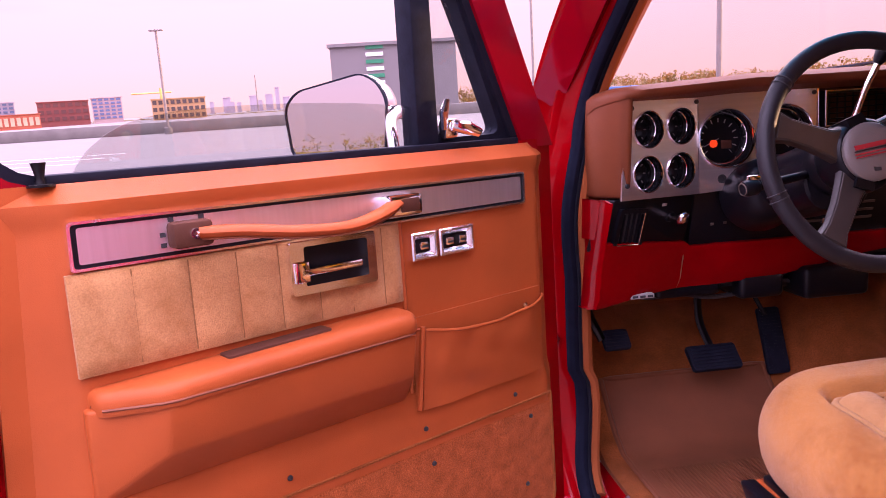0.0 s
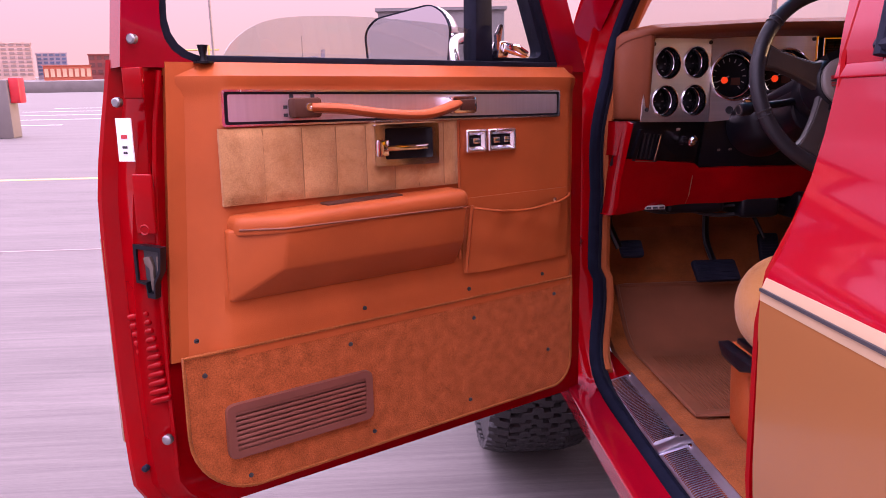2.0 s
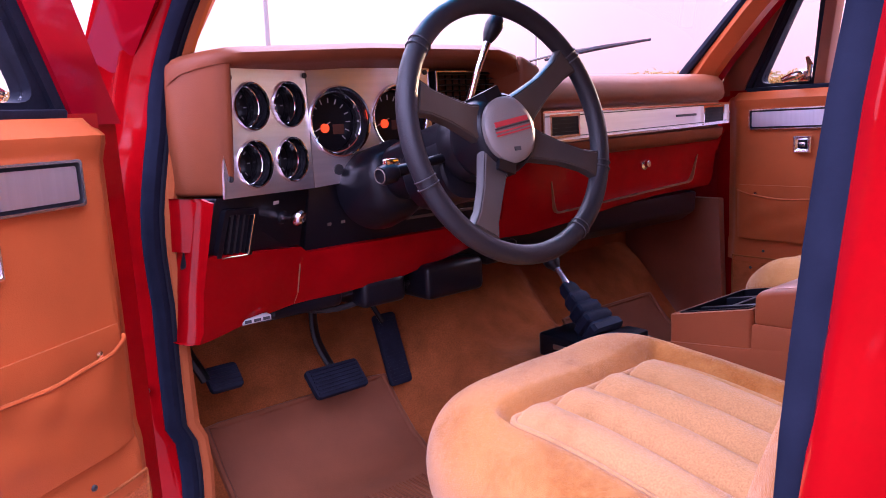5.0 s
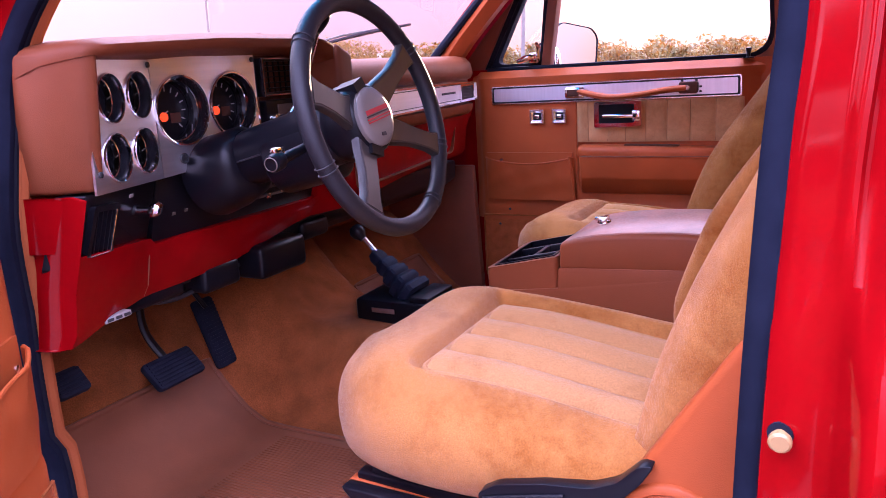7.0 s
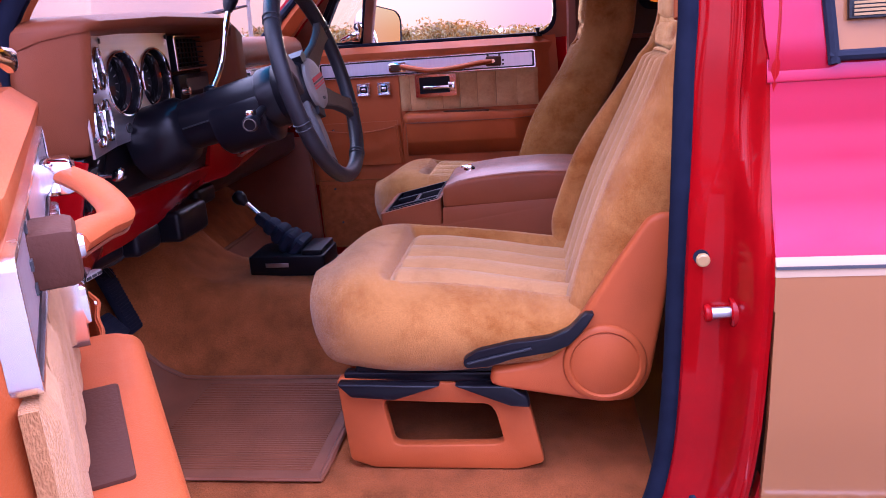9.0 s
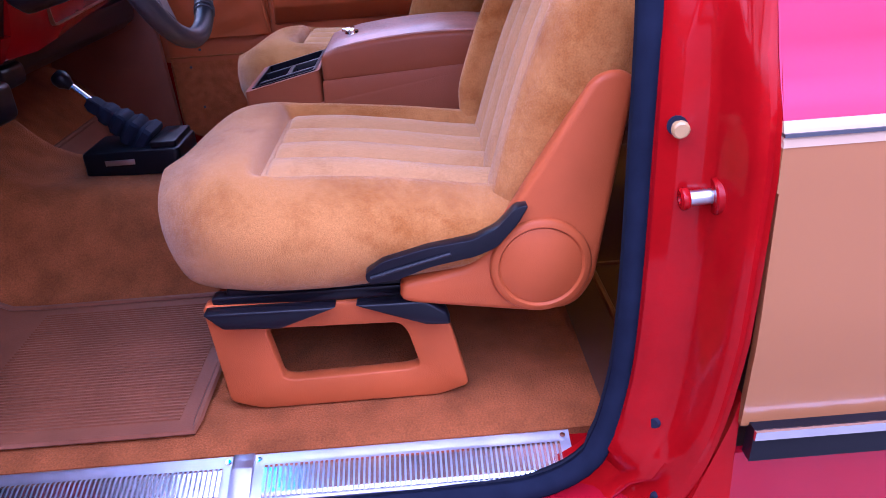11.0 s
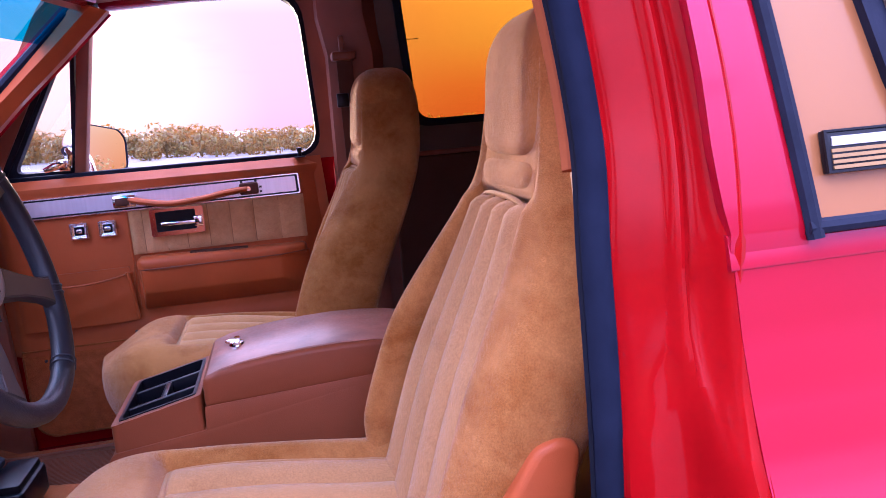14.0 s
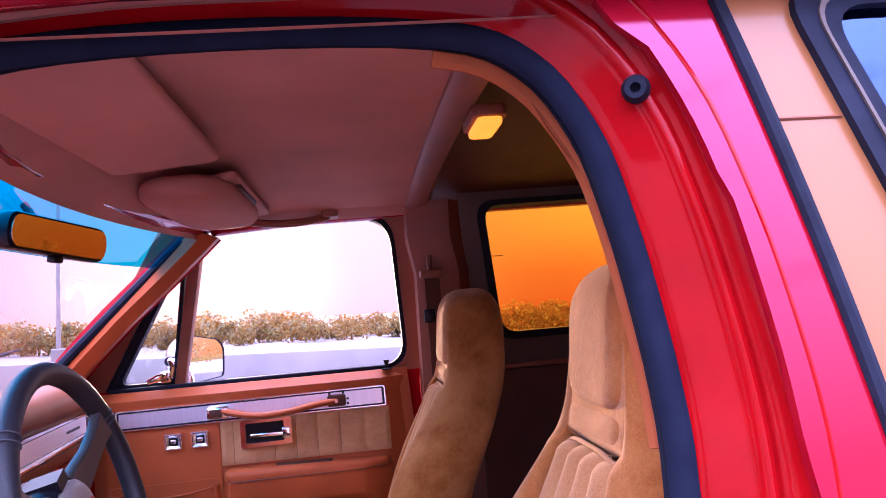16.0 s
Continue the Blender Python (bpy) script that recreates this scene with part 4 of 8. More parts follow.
def make_door(m, s, which):
    """A door with its padded inner panel. s = -1 mirrors it for the other flank."""
    S = Matrix.Diagonal((s * (1.040 if which == "driver" else 1.05), 1, 1, 1))
    dr = new("door")
    dr.parent, dr.matrix_basis = truck, m
    tagged(dr, "red door standing wide open" if which == "driver" else "red door shut, saddle vinyl inside")

    def P(name, bm, material, label="", parent=None, angle=38):
        return part(name, xf(bm, S), material, parent or dr, label, angle)

    lean = lambda bm: xf(bm, Matrix(((1, 0, 0, 0), (0, 1, 0.21, -1.28 * 0.21), (0, 0, 1, 0), (0, 0, 0, 1))))
    # steel shell: inner face, stepped rear edge, outer skin
    sec = [(0.858, -0.050), (0.868, -0.044), (0.874, -0.042), (0.880, -0.048), (0.905, -0.052), (0.914, -0.092), (0.938, -0.098), (0.942, -0.106), (0.0, -0.112), (-0.135, -0.108), (-0.13, -0.05), (-0.085, -0.045), (-0.08, -0.034)]
    def ring(z):
        kr = -0.07 * (1 - step(0.44, 0.56, z)) ** 2 - (0.04 * step(1.0, 1.36, z))
        bow = 0.012 * (1 - ((z - 0.95) / 0.40) ** 2) if z > 0.5 else 0.0
        low = 0.03 * step(0.75, 0.45, z)
        return [(u + (kr if u > (0.5 if z < 0.6 else 0.9) else 0) + (0.012 * math.sin((z - 0.5) * 6.0) if 0.875 < u < 0.91 else 0), w - (bow - low if w < -0.09 else 0), z) for u, w in sec]
    P("door_shell", loft([ring(z) for z in (0.455, 0.462, 0.48, 0.50, 0.53, 0.57, 0.62, 0.68, 0.74, 0.80, 0.86, 0.92, 0.98, 1.04, 1.10, 1.16, 1.22, 1.255, 1.27)]), REDIN, "red steel door shell")
    P("lower_skin", field(frange(-0.13, 0.940, 6), frange(0.60, 0.97, 6), lambda u, v: -0.1215 - 0.012 * (1 - ((v - 0.95) / 0.40) ** 2), -0.113), TAN, "tan lower door skin")
    # window frame
    hz = 0.0 if which == "driver" else 0.022
    fo = rounded([(-0.13, 1.255), (0.905, 1.255), (0.880, 1.76 + hz), (0.30, 1.775 + hz), (0.17, 1.735 + hz)], [0.001, 0.001, 0.10, 0.05, 0.05], 6)
    fi = rounded([(-0.045, 1.262), (0.848, 1.262), (0.825, 1.725 + hz), (0.33, 1.735 + hz), (0.225, 1.70 + hz)], [0.001, 0.085, 0.09, 0.05, 0.05], 6)
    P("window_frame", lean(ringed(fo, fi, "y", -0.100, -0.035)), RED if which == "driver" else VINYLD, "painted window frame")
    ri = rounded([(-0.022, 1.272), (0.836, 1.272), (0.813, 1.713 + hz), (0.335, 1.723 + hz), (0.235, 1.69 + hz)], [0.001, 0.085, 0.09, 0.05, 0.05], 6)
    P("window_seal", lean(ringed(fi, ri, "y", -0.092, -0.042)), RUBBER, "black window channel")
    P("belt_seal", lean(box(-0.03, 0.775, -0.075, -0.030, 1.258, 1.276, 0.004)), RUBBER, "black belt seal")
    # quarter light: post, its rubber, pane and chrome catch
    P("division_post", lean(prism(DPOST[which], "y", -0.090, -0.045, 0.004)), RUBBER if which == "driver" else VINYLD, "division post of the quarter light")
    vent = rounded([(0.000, 1.285), (0.150, 1.285), (0.215, 1.66)], [0.03, 0.012, 0.02], 5)
    vo = rounded([(-0.045, 1.262), (0.158, 1.262), (0.235, 1.715)], [0.03, 0.012, 0.02], 5)
    P("quarter_light_seal", lean(ringed(vo, vent, "y", -0.085, -0.050)), RUBBER)
    gl = P("quarter_light_pane", lean(prism(vent, "y", -0.068, -0.064)), GLASS, "clear quarter light pane")
    gl.visible_shadow = False
    ct = P("catch", lean(join(box(0.120, 0.150, -0.058, -0.030, 1.282, 1.318, 0.006), tube([(0.135, -0.03, 1.305), (0.115, -0.016, 1.300), (0.088, -0.012, 1.290)], [0.010, 0.012, 0.008], 10))), CHROME, "chrome quarter light catch")
    P("catch_lever", lean(tube([(0.150, -0.035, 1.30), (0.158, -0.03, 1.33), (0.150, -0.034, 1.35)], [0.006, 0.008, 0.005], 8)), CHROME, "", ct)
    if which == "driver":
        top = [(p.x, p.y) for p in smooth_path([(0.17, 1.338, 0), (0.30, 1.350, 0), (0.45, 1.354, 0), (0.58, 1.350, 0), (0.66, 1.337, 0), (0.71, 1.308, 0), (0.735, 1.27, 0), (0.738, 1.22, 0)], 6)] + [(0.17, 1.22)]
        gl = P("window_pane", lean(prism(top, "y", -0.064, -0.060)), glass_edge, "clear wound-down window pane")
        gl.visible_shadow = False
    # padded inner panel with soft edges
    def pad(u, v):
        if u > 0.6:
            u += 0.032 * (v - 0.752) / 0.512
        w = -0.004
        w += 0.009 * step(1.205, 1.235, v) - 0.028 * step(1.240, 1.264, v)          # rolled top
        w += 0.012 * step(0.806, 0.786, u) - 0.010 - 0.040 * max(0.0, (u - 0.797) / 0.073) ** 1.15                                    # bevelled rear border
        w -= 0.030 * step(-0.035, -0.075, u)
        w += 0.006 * step(0.83, 0.80, v) * step(0.80, 0.76, u)
        return w
    P("door_panel", field(frange(-0.078, 0.870, 70), frange(0.752, 1.264, 44), pad, -0.036, lambda v: (-0.078, 0.870 - 0.032 * (v - 0.752) / 0.512)), VINYL, "saddle vinyl padded door panel")
    # bright trim strip
    o = rounded([(0.0, 1.153), (0.768, 1.156), (0.766, 1.218), (0.0, 1.212)], 0.006, 3)
    i1 = rounded([(0.0035, 1.1565), (0.7635, 1.1595), (0.7625, 1.2145), (0.0035, 1.2085)], 0.005, 3)
    i2 = rounded([(0.008, 1.161), (0.757, 1.164), (0.756, 1.210), (0.008, 1.204)], 0.004, 3)
    ts = P("trim_strip", prism(i2, "y", -0.006, 0.0045), SATIN, "brushed aluminium trim strip with black inlay")
    P("strip_rim", ringed(o, i1, "y", -0.006, 0.007), POLISH, "", ts)
    P("strip_inlay", ringed(i1, i2, "y", -0.006, 0.0055), BLACK, "", ts)
    # pull strap on two brackets
    path = smooth_path([(0.615, 0.022, 1.186), (0.56, 0.040, 1.182), (0.49, 0.056, 1.172), (0.41, 0.060, 1.168), (0.345, 0.046, 1.178), (0.300, 0.022, 1.188)], 6)
    st = P("pull_strap", tube(path, [0.015] * len(path), 12, flat=0.6, up=(0, 0, 1)), VINYL, "saddle vinyl pull strap")
    P("strap_seam", tube([(p.x, p.y + 0.009, p.z - 0.009) for p in path], 0.0012, 5), WELT, "", st)
    P("bracket", box(0.597, 0.650, 0.0, 0.030, 1.168, 1.203, 0.006), DARKTRIM, "dark bracket with screw", st)
    P("bracket", box(0.256, 0.318, 0.0, 0.034, 1.167, 1.201, 0.006), CHROME, "chrome bracket with brown inset", st)
    P("bracket_inset", box(0.264, 0.300, 0.030, 0.0365, 1.173, 1.195, 0.002), DARKTRIM, "", st)
    P("screw", lathe([(0, 0), (0.008, 0), (0.007, 0.003), (0.003, 0.003), (0.002, 0.001), (0, 0.001)], (0.622, 0.030, 1.186), (0, 1, 0), 14), CHROME, "", st)
    for a, c in ((0.652, 1.170), (0.652, 1.184), (0.600, 1.203), (0.640, 1.203)):
        P("clip", box(a, a + 0.007, 0.002, 0.006, c, c + 0.006), INK, "", st)
    # velour inlay with stitched flutes
    seams = [0.700, 0.628, 0.562, 0.500, 0.438, 0.382, 0.322]
    def flute(u, v):
        d = min(abs(u - q) for q in seams)
        e2 = min(u - 0.287, 0.774 - u, v - 1.022, 1.153 - v)
        return 0.004 + 0.006 * min(1, (d / 0.02)) ** 0.5 * min(1.0, max(0.0, e2) / 0.012)
    P("velour_inlay", field(frange(0.287, 0.774, 110), frange(1.022, 1.153, 10), flute, -0.004), INLAY, "tan velour inlay with stitched flutes")
    for q in seams:
        P("inlay_stitch", tube([(q, 0.0048, 1.026), (q, 0.0048, 1.150)], 0.0011, 5), TUFT)
    for q in (0.282,):
        P("panel_seam", tube([(q, 0.0, 1.155), (q, 0.001, 0.86)], 0.004, 6), VINYL)
    # inside handle
    ho = rounded([(0.345, 1.070), (0.490, 1.072), (0.490, 1.151), (0.345, 1.151)], 0.006, 3)
    hi = rounded([(0.360, 1.083), (0.468, 1.084), (0.468, 1.143), (0.360, 1.142)], 0.004, 3)
    hd = P("inside_handle", ringed(ho, hi, "y", 0.0, 0.022), CHROME, "chrome inside handle in a black cup")
    P("cup", prism(hi, "y", 0.002, 0.0115), BLACK, "black recessed cup", hd)
    P("lever", join(box(0.372, 0.478, 0.016, 0.027, 1.099, 1.111, 0.003), box(0.462, 0.486, 0.012, 0.027, 1.090, 1.122, 0.003)), CHROME, "chrome lever", hd)
    # window switches
    sw = [(0.213, 0.266, 1), (0.133, 0.208, 2)] if which == "driver" else [(0.130, 0.178, 1), (0.205, 0.252, 1)]
    for a, c, k in sw:
        si = rounded([(a + 0.009, 1.093), (c - 0.009, 1.093), (c - 0.009, 1.124), (a + 0.009, 1.124)], 0.002, 3)
        rim = lambda i: rounded([(a + i, 1.085 + i), (c - i, 1.085 + i), (c - i, 1.132 - i), (a + i, 1.132 - i)], 0.002, 3)
        sb = P("window_switch", loft([[(u, y, z) for u, z in rim(i)] for i, y in ((0.0, -0.002), (0.0, 0.008), (0.002, 0.0105), (0.0045, 0.0105), (0.005, 0.0085), (0.006, 0.0085), (0.0125, 0.002))], True, False), POLISH, "chrome framed window switch")
        P("switch_plate", prism(si, "y", -0.004, 0.003), BLACK, "", sb)
        for q in range(k):
            mid = (a + 0.009) + (c - a - 0.018) * (q + 0.5) / k
            P("rocker", box(mid - 0.008, mid + 0.008, 0.002, 0.009, 1.102, 1.115, 0.002), POLISH, "", sb)
            P("mark", box(mid - 0.006, mid + 0.006, 0.0088, 0.0098, 1.106, 1.1095), INK, "", sb)
    # armrest: faceted body below, soft pad above, pull recess in its top
    ab = B()
    av = [ab.verts.new(p) for p in ((0.296, 0.003, 0.852), (0.775, 0.003, 0.852), (0.694, 0.050, 0.908), (0.308, 0.050, 0.908), (0.688, 0.064, 0.982), (0.308, 0.064, 0.982), (0.775, 0.012, 0.982), (0.296, 0.010, 0.982), (0.296, -0.008, 0.852), (0.775, -0.008, 0.852), (0.775, -0.008, 0.982), (0.296, -0.008, 0.982))]
    for f in ((0, 1, 2, 3), (3, 2, 4, 5), (1, 6, 4, 2), (0, 3, 5, 7), (5, 4, 6, 10, 11, 7), (8, 9, 1, 0), (9, 10, 6, 1), (8, 0, 7, 11), (8, 11, 10, 9)):
        ab.faces.new([av[i] for i in f])
    bmesh.ops.recalc_face_normals(ab, faces=ab.faces)
    P("armrest", bev(ab, 0.007, 3, 12), VINYL, "saddle vinyl armrest with faceted rear end", None, 30)
    plan = rounded([(0.297, -0.004), (0.297, 0.050), (0.312, 0.067), (0.690, 0.067), (0.764, 0.026), (0.769, -0.004)], [0.002, 0.012, 0.012, 0.020, 0.014, 0.002], 5)
    rings = []
    for h, k in ((0.983, 0.002), (0.987, 0.0), (1.000, 0.0), (1.006, 0.002), (1.011, 0.006), (1.014, 0.012), (1.016, 0.020)):
        rings.append([(u + (0.53 - u) * 2.2 * k, w * (1 - k / 0.067) if w > 0 else w, h - 0.010 * step(0.45, 0.76, u)) for u, w in plan])
    ap = P("armrest_pad", loft(rings), VINYL, "soft vinyl armrest pad", None, 55)
    P("pull_recess", xf(bev(prism(rounded([(0.44, 0.003), (0.60, 0.003), (0.60, 0.036), (0.44, 0.036)], 0.005, 3), "z", 1.006, 1.0165), 0.002), Matrix(((1, 0, 0, 0), (0, 1, 0, 0), (-0.022, 0, 1, 0.0095), (0, 0, 0, 1)))), DARKTRIM, "dark pull slot", ap)
    P("armrest_seam", tube([(u, min(0.066, 0.026 + 0.041 * max(0.0, (0.764 - u) / 0.074)) * step(0.290, 0.315, u), 0.9825) for u in frange(0.31, 0.76, 30)], 0.0022, 6), WELT, "", ap)
    P("bolt_cup", lathe([(0.010, 0), (0.011, 0.002), (0.008, 0.003), (0.007, -0.004), (0, -0.004)], (0.757, 0.004, 0.985), (0, 1, 0), 14), INK, "", ap)
    # map pocket with sagging top
    def pocket(u, v):
        e2 = min((u + 0.030) / 0.05, (0.275 - u) / 0.05, 1.0)
        b2 = max(0.0, min(1.0, (v - 0.826) / 0.05))
        wr = 0.0016 * math.sin(u * 70 + v * 40) * step(0.85, 0.95, v) + 0.0012 * math.sin(u * 31 - v * 90)
        return 0.004 + 0.022 * max(0, e2) ** 0.5 * (0.5 + 0.5 * step(0.83, 0.97, v)) + wr * max(0, e2) + 0.004 * b2
    us, vs = frange(-0.030, 0.275, 36), frange(0.0, 1.0, 18)
    def pk(u, t):
        tp = 0.972 - 0.020 * math.sin(max(0, min(1, (u + 0.03) / 0.305)) * math.pi)
        return 0.826 + (tp - 0.826) * t
    bm = B()
    gr = [[bm.verts.new((u, pocket(u, pk(u, t)), pk(u, t))) for u in us] for t in vs]
    bk = [[bm.verts.new((u, pocket(u, pk(u, t)) - 0.004, pk(u, t))) for u in us] for t in vs]
    for j in range(len(vs) - 1):
        for i in range(len(us) - 1):
            bm.faces.new((gr[j][i], gr[j][i + 1], gr[j + 1][i + 1], gr[j + 1][i]))
            bm.faces.new((bk[j][i], bk[j + 1][i], bk[j + 1][i + 1], bk[j][i + 1]))
    for i in range(len(us) - 1):
        bm.faces.new((gr[-1][i], gr[-1][i + 1], bk[-1][i + 1], bk[-1][i]))
        bm.faces.new((gr[0][i], bk[0][i], bk[0][i + 1], gr[0][i + 1]))
    bmesh.ops.recalc_face_normals(bm, faces=bm.faces)
    mp = P("map_pocket", bm, VINYL, "sagging saddle vinyl map pocket")
    P("pocket_hem", tube([(u, pocket(u, pk(u, 1.0)), pk(u, 1.0)) for u in us], 0.0028, 6), VINYL, "", mp)
    P("pocket_welt", tube([(0.276, 0.012, 0.83), (0.272, 0.018, 0.90), (0.264, 0.02, 0.975)], 0.005, 6), VINYL, "", mp)
    P("pocket_back", field(frange(-0.028, 0.268, 10), frange(0.94, 0.988, 4), lambda u, v: 0.003, -0.006), VINYL, "", mp)
    P("snap", lathe([(0, 0), (0.005, 0), (0.005, 0.003), (0, 0.004)], (0.035, 0.026, 0.966), (0, 1, 0), 12), CHROME, "", mp)
    # carpeted foot of the panel with its piped edge
    def span(v):
        r, f = 0.125, 0.062
        a = -0.046 + (f - math.sqrt(max(0, f * f - (max(0.0, 0.500 + f - v)) ** 2)))
        c = 0.862 - (r - math.sqrt(max(0, r * r - (max(0.0, 0.500 + r - v)) ** 2)))
        return (a, c)
    vs2 = [0.5006, 0.503, 0.507, 0.513, 0.521, 0.532, 0.545, 0.56, 0.58, 0.60, 0.625, 0.65, 0.68, 0.71, 0.74, 0.768]
    cp = P("carpet_panel", field(frange(0, 1, 60), vs2, lambda u, v: 0.003 + 0.0016 * noise.noise((u * 90, v * 90, 3)) + 0.001 * noise.noise((u * 260, v * 260, 1)), -0.008, span), CARPET, "brown carpeted kick panel with piped edge")
    edge = [(span(v)[0], 0.003, v) for v in vs2[::-1]] + [(u, 0.003, 0.5006) for u in frange(span(0.5006)[0], span(0.5006)[1], 12)[1:-1]] + [(span(v)[1], 0.003, v) for v in vs2]
    P("carpet_piping", tube(edge, 0.0034, 6, closed=True, up=(0, 1, 0)), FLOORC, "", cp)
    # speaker grille
    if which == "driver":
        go = rounded([(0.510, 0.566), (0.800, 0.566), (0.800, 0.668), (0.510, 0.668)], 0.016, 4)
        gi = rounded([(0.525, 0.580), (0.785, 0.580), (0.785, 0.654), (0.525, 0.654)], 0.006, 4)
        gr2 = P("speaker_grille", ringed(go, gi, "y", 0.0, 0.014), GRILLE, "dark brown slatted speaker grille")
        P("grille_back", prism(gi, "y", 0.0, 0.003), DARKTRIM, "", gr2)
        for q in range(8):
            P("slat", box(0.524, 0.786, 0.003, 0.0125, 0.5815 + q * 0.0093, 0.5885 + q * 0.0093, 0.002, 2), GRILLE, "", gr2)
    for u, v in ((0.516, 0.795), (0.262, 0.79), (0.05, 0.79), (0.838, 0.752 + 0.045), (0.829, 0.732), (0.55, 0.728), (0.25, 0.722), (0.012, 0.735), (0.262, 0.535), (0.505, 0.532), (0.762, 0.523), (0.03, 0.60)):
        P("screw", lathe([(0, 0), (0.0046, 0), (0.004, 0.0025), (0.0015, 0.003), (0.001, 0.001), (0, 0.001)], (u, 0.0045, v), (0, 1, 0), 10), INK)
    P("lock_knob", lathe([(0.016, 0), (0.016, 0.003), (0.007, 0.004), (0.005, 0.012), (0.008, 0.026), (0.009, 0.030), (0, 0.031)], (0.778, -0.030, 1.262), (0, 0, 1), 14), BLACK)
    # mirror on a bent arm outside; its face looks back along the flank
    mt, mn = Vector((-0.396, 0.918, 0)), Vector((0.918, 0.396, 0))
    MM = Matrix(((mt.x, mn.x, 0, 0.185), (mt.y, mn.y, 0, -0.325), (0, 0, 1, 1.335), (0, 0, 0, 1)))
    ol = [(-0.112, -0.072), (0.112, -0.082), (0.124, 0.030), (0.105, 0.066), (0.070, 0.086), (-0.090, 0.062), (-0.122, 0.030)]
    oo, oi = rounded(ol, 0.02, 4), rounded([(x * 0.978, z * 0.966) for x, z in ol], 0.019, 4)
    mh = P("side_mirror", xf(loft([[(x * k, y, z * k) for x, z in oo] for y, k in ((0.0, 1.0), (-0.02, 1.0), (-0.05, 0.93), (-0.075, 0.75), (-0.085, 0.5))]), MM), CHROME, "chrome door mirror on a bent arm")
    P("mirror_rim", xf(ringed(oo, oi, "y", -0.004, 0.006), MM), RUBBER, "", mh)
    P("mirror_glass", xf(prism(oi, "y", 0.0, 0.003), MM), MIRROR, "silvered mirror glass", mh)
    P("mirror_arm", tube(smooth_path([MM @ Vector((0.10, -0.03, 0.005)), MM @ Vector((0.14, -0.02, 0.006)), Vector((0.165, -0.165, 1.325)), Vector((0.185, -0.135, 1.275)), Vector((0.19, -0.125, 1.20))], 5), 0.011, 10), CHROME, "", mh)
    P("mirror_stay", xf(lathe([(0, 0), (0.014, 0), (0.014, 0.035), (0, 0.035)], (0.105, -0.03, 0.005), (1, 0, 0), 12), MM), RUBBER, "", mh)
    if which == "driver":
        # rear edge: latch, bolts, plugs, service sticker and stamped ribs
        EM = Matrix(((0.61, 0.79, 0, 0.889), (-0.79, 0.61, 0, -0.030), (0, 0, 1, 0), (0, 0, 0, 1)))
        case = [(-0.022, 0.962), (0.030, 0.968), (0.030, 0.902), (0.012, 0.898), (0.010, 0.876), (-0.004, 0.874), (-0.006, 0.900), (-0.018, 0.922)]
        hole = [(px * 0.80 + 0.001, 0.922 + (pz - 0.922) * 0.82) for px, pz in case]
        lt = P("latch", xf(ringed(case, hole, "y", -0.012, 0.003), EM), BLACK, "black latch with a steel claw in the door edge")
        P("latch_floor", xf(prism(hole, "y", -0.014, -0.008), EM), INK, "", lt)
        P("latch_claw", xf(join(prism(rounded([(0.000, 0.888), (0.005, 0.888), (0.006, 0.925), (0.015, 0.934), (0.016, 0.944), (0.004, 0.946), (-0.001, 0.930)], 0.002, 3), "y", -0.012, -0.002, 0.001), box(-0.012, -0.006, -0.011, -0.004, 0.920, 0.946, 0.002)), EM), GREYTRIM, "", lt)
        for u, z, r in ((-0.004, 1.298, 0.008), (0.034, 1.20, 0.008), (0.0, 0.62, 0.009), (0.05, 0.56, 0.006)):
            P("edge_bolt", xf(lathe([(0, -0.004), (r, -0.004), (r, 0.004), (r * 0.7, 0.006), (0, 0.006)], (u, 0.0, z), (0, 1, 0), 12), EM), BOLT if r > 0.007 else RUBBER)
        P("edge_grommet", xf(tube([(0.004 + 0.008 * math.cos(a), 0.002, 0.992 + 0.008 * math.sin(a)) for a in frange(0, 5.8, 12)], 0.0022, 6, closed=True), EM), REDIN)
        stk = P("service_sticker", xf(box(0.012, 0.040, -0.001, 0.0015, 1.105, 1.175), EM), WHITE, "white service sticker with small print")
        for u0, u1, z0, z1, c in ((0.021, 0.032, 1.142, 1.148, LETTER), (0.022, 0.031, 1.126, 1.130, INK), (0.023, 0.030, 1.117, 1.121, INK)):
            P("sticker_print", xf(box(u0, u1, 0.0012, 0.0022, z0, z1), EM), c, "", stk)
        for q in range(11):
            k = q / 10
            P("edge_rib", xf(box(-0.019, 0.019, -0.007, 0.007, -0.0058, 0.0058, 0.005, 3), Matrix.Translation((0.890 + 0.018 * k, -0.046 - 0.016 * k, 0.690 + q * 0.0152)) @ Matrix.Rotation(radians(-38), 4, "Z") @ Matrix.Rotation(radians(14), 4, "Y")), REDIN)
        # stamped hollows and folded ledges of the pressing
        for z0, z1 in ((0.985, 1.085), (1.205, 1.255)):
            P("edge_stamping", xf(box(-0.016, 0.020, -0.004, 0.003, z0, z1, 0.003, 3), EM), REDIN)
        P("edge_fold", tube(smooth_path([(0.874, -0.040, 0.56), (0.876, -0.040, 0.75), (0.872, -0.040, 1.0), (0.862, -0.038, 1.15), (0.848, -0.036, 1.25)], 6), 0.0045, 8), REDIN)
    return dr


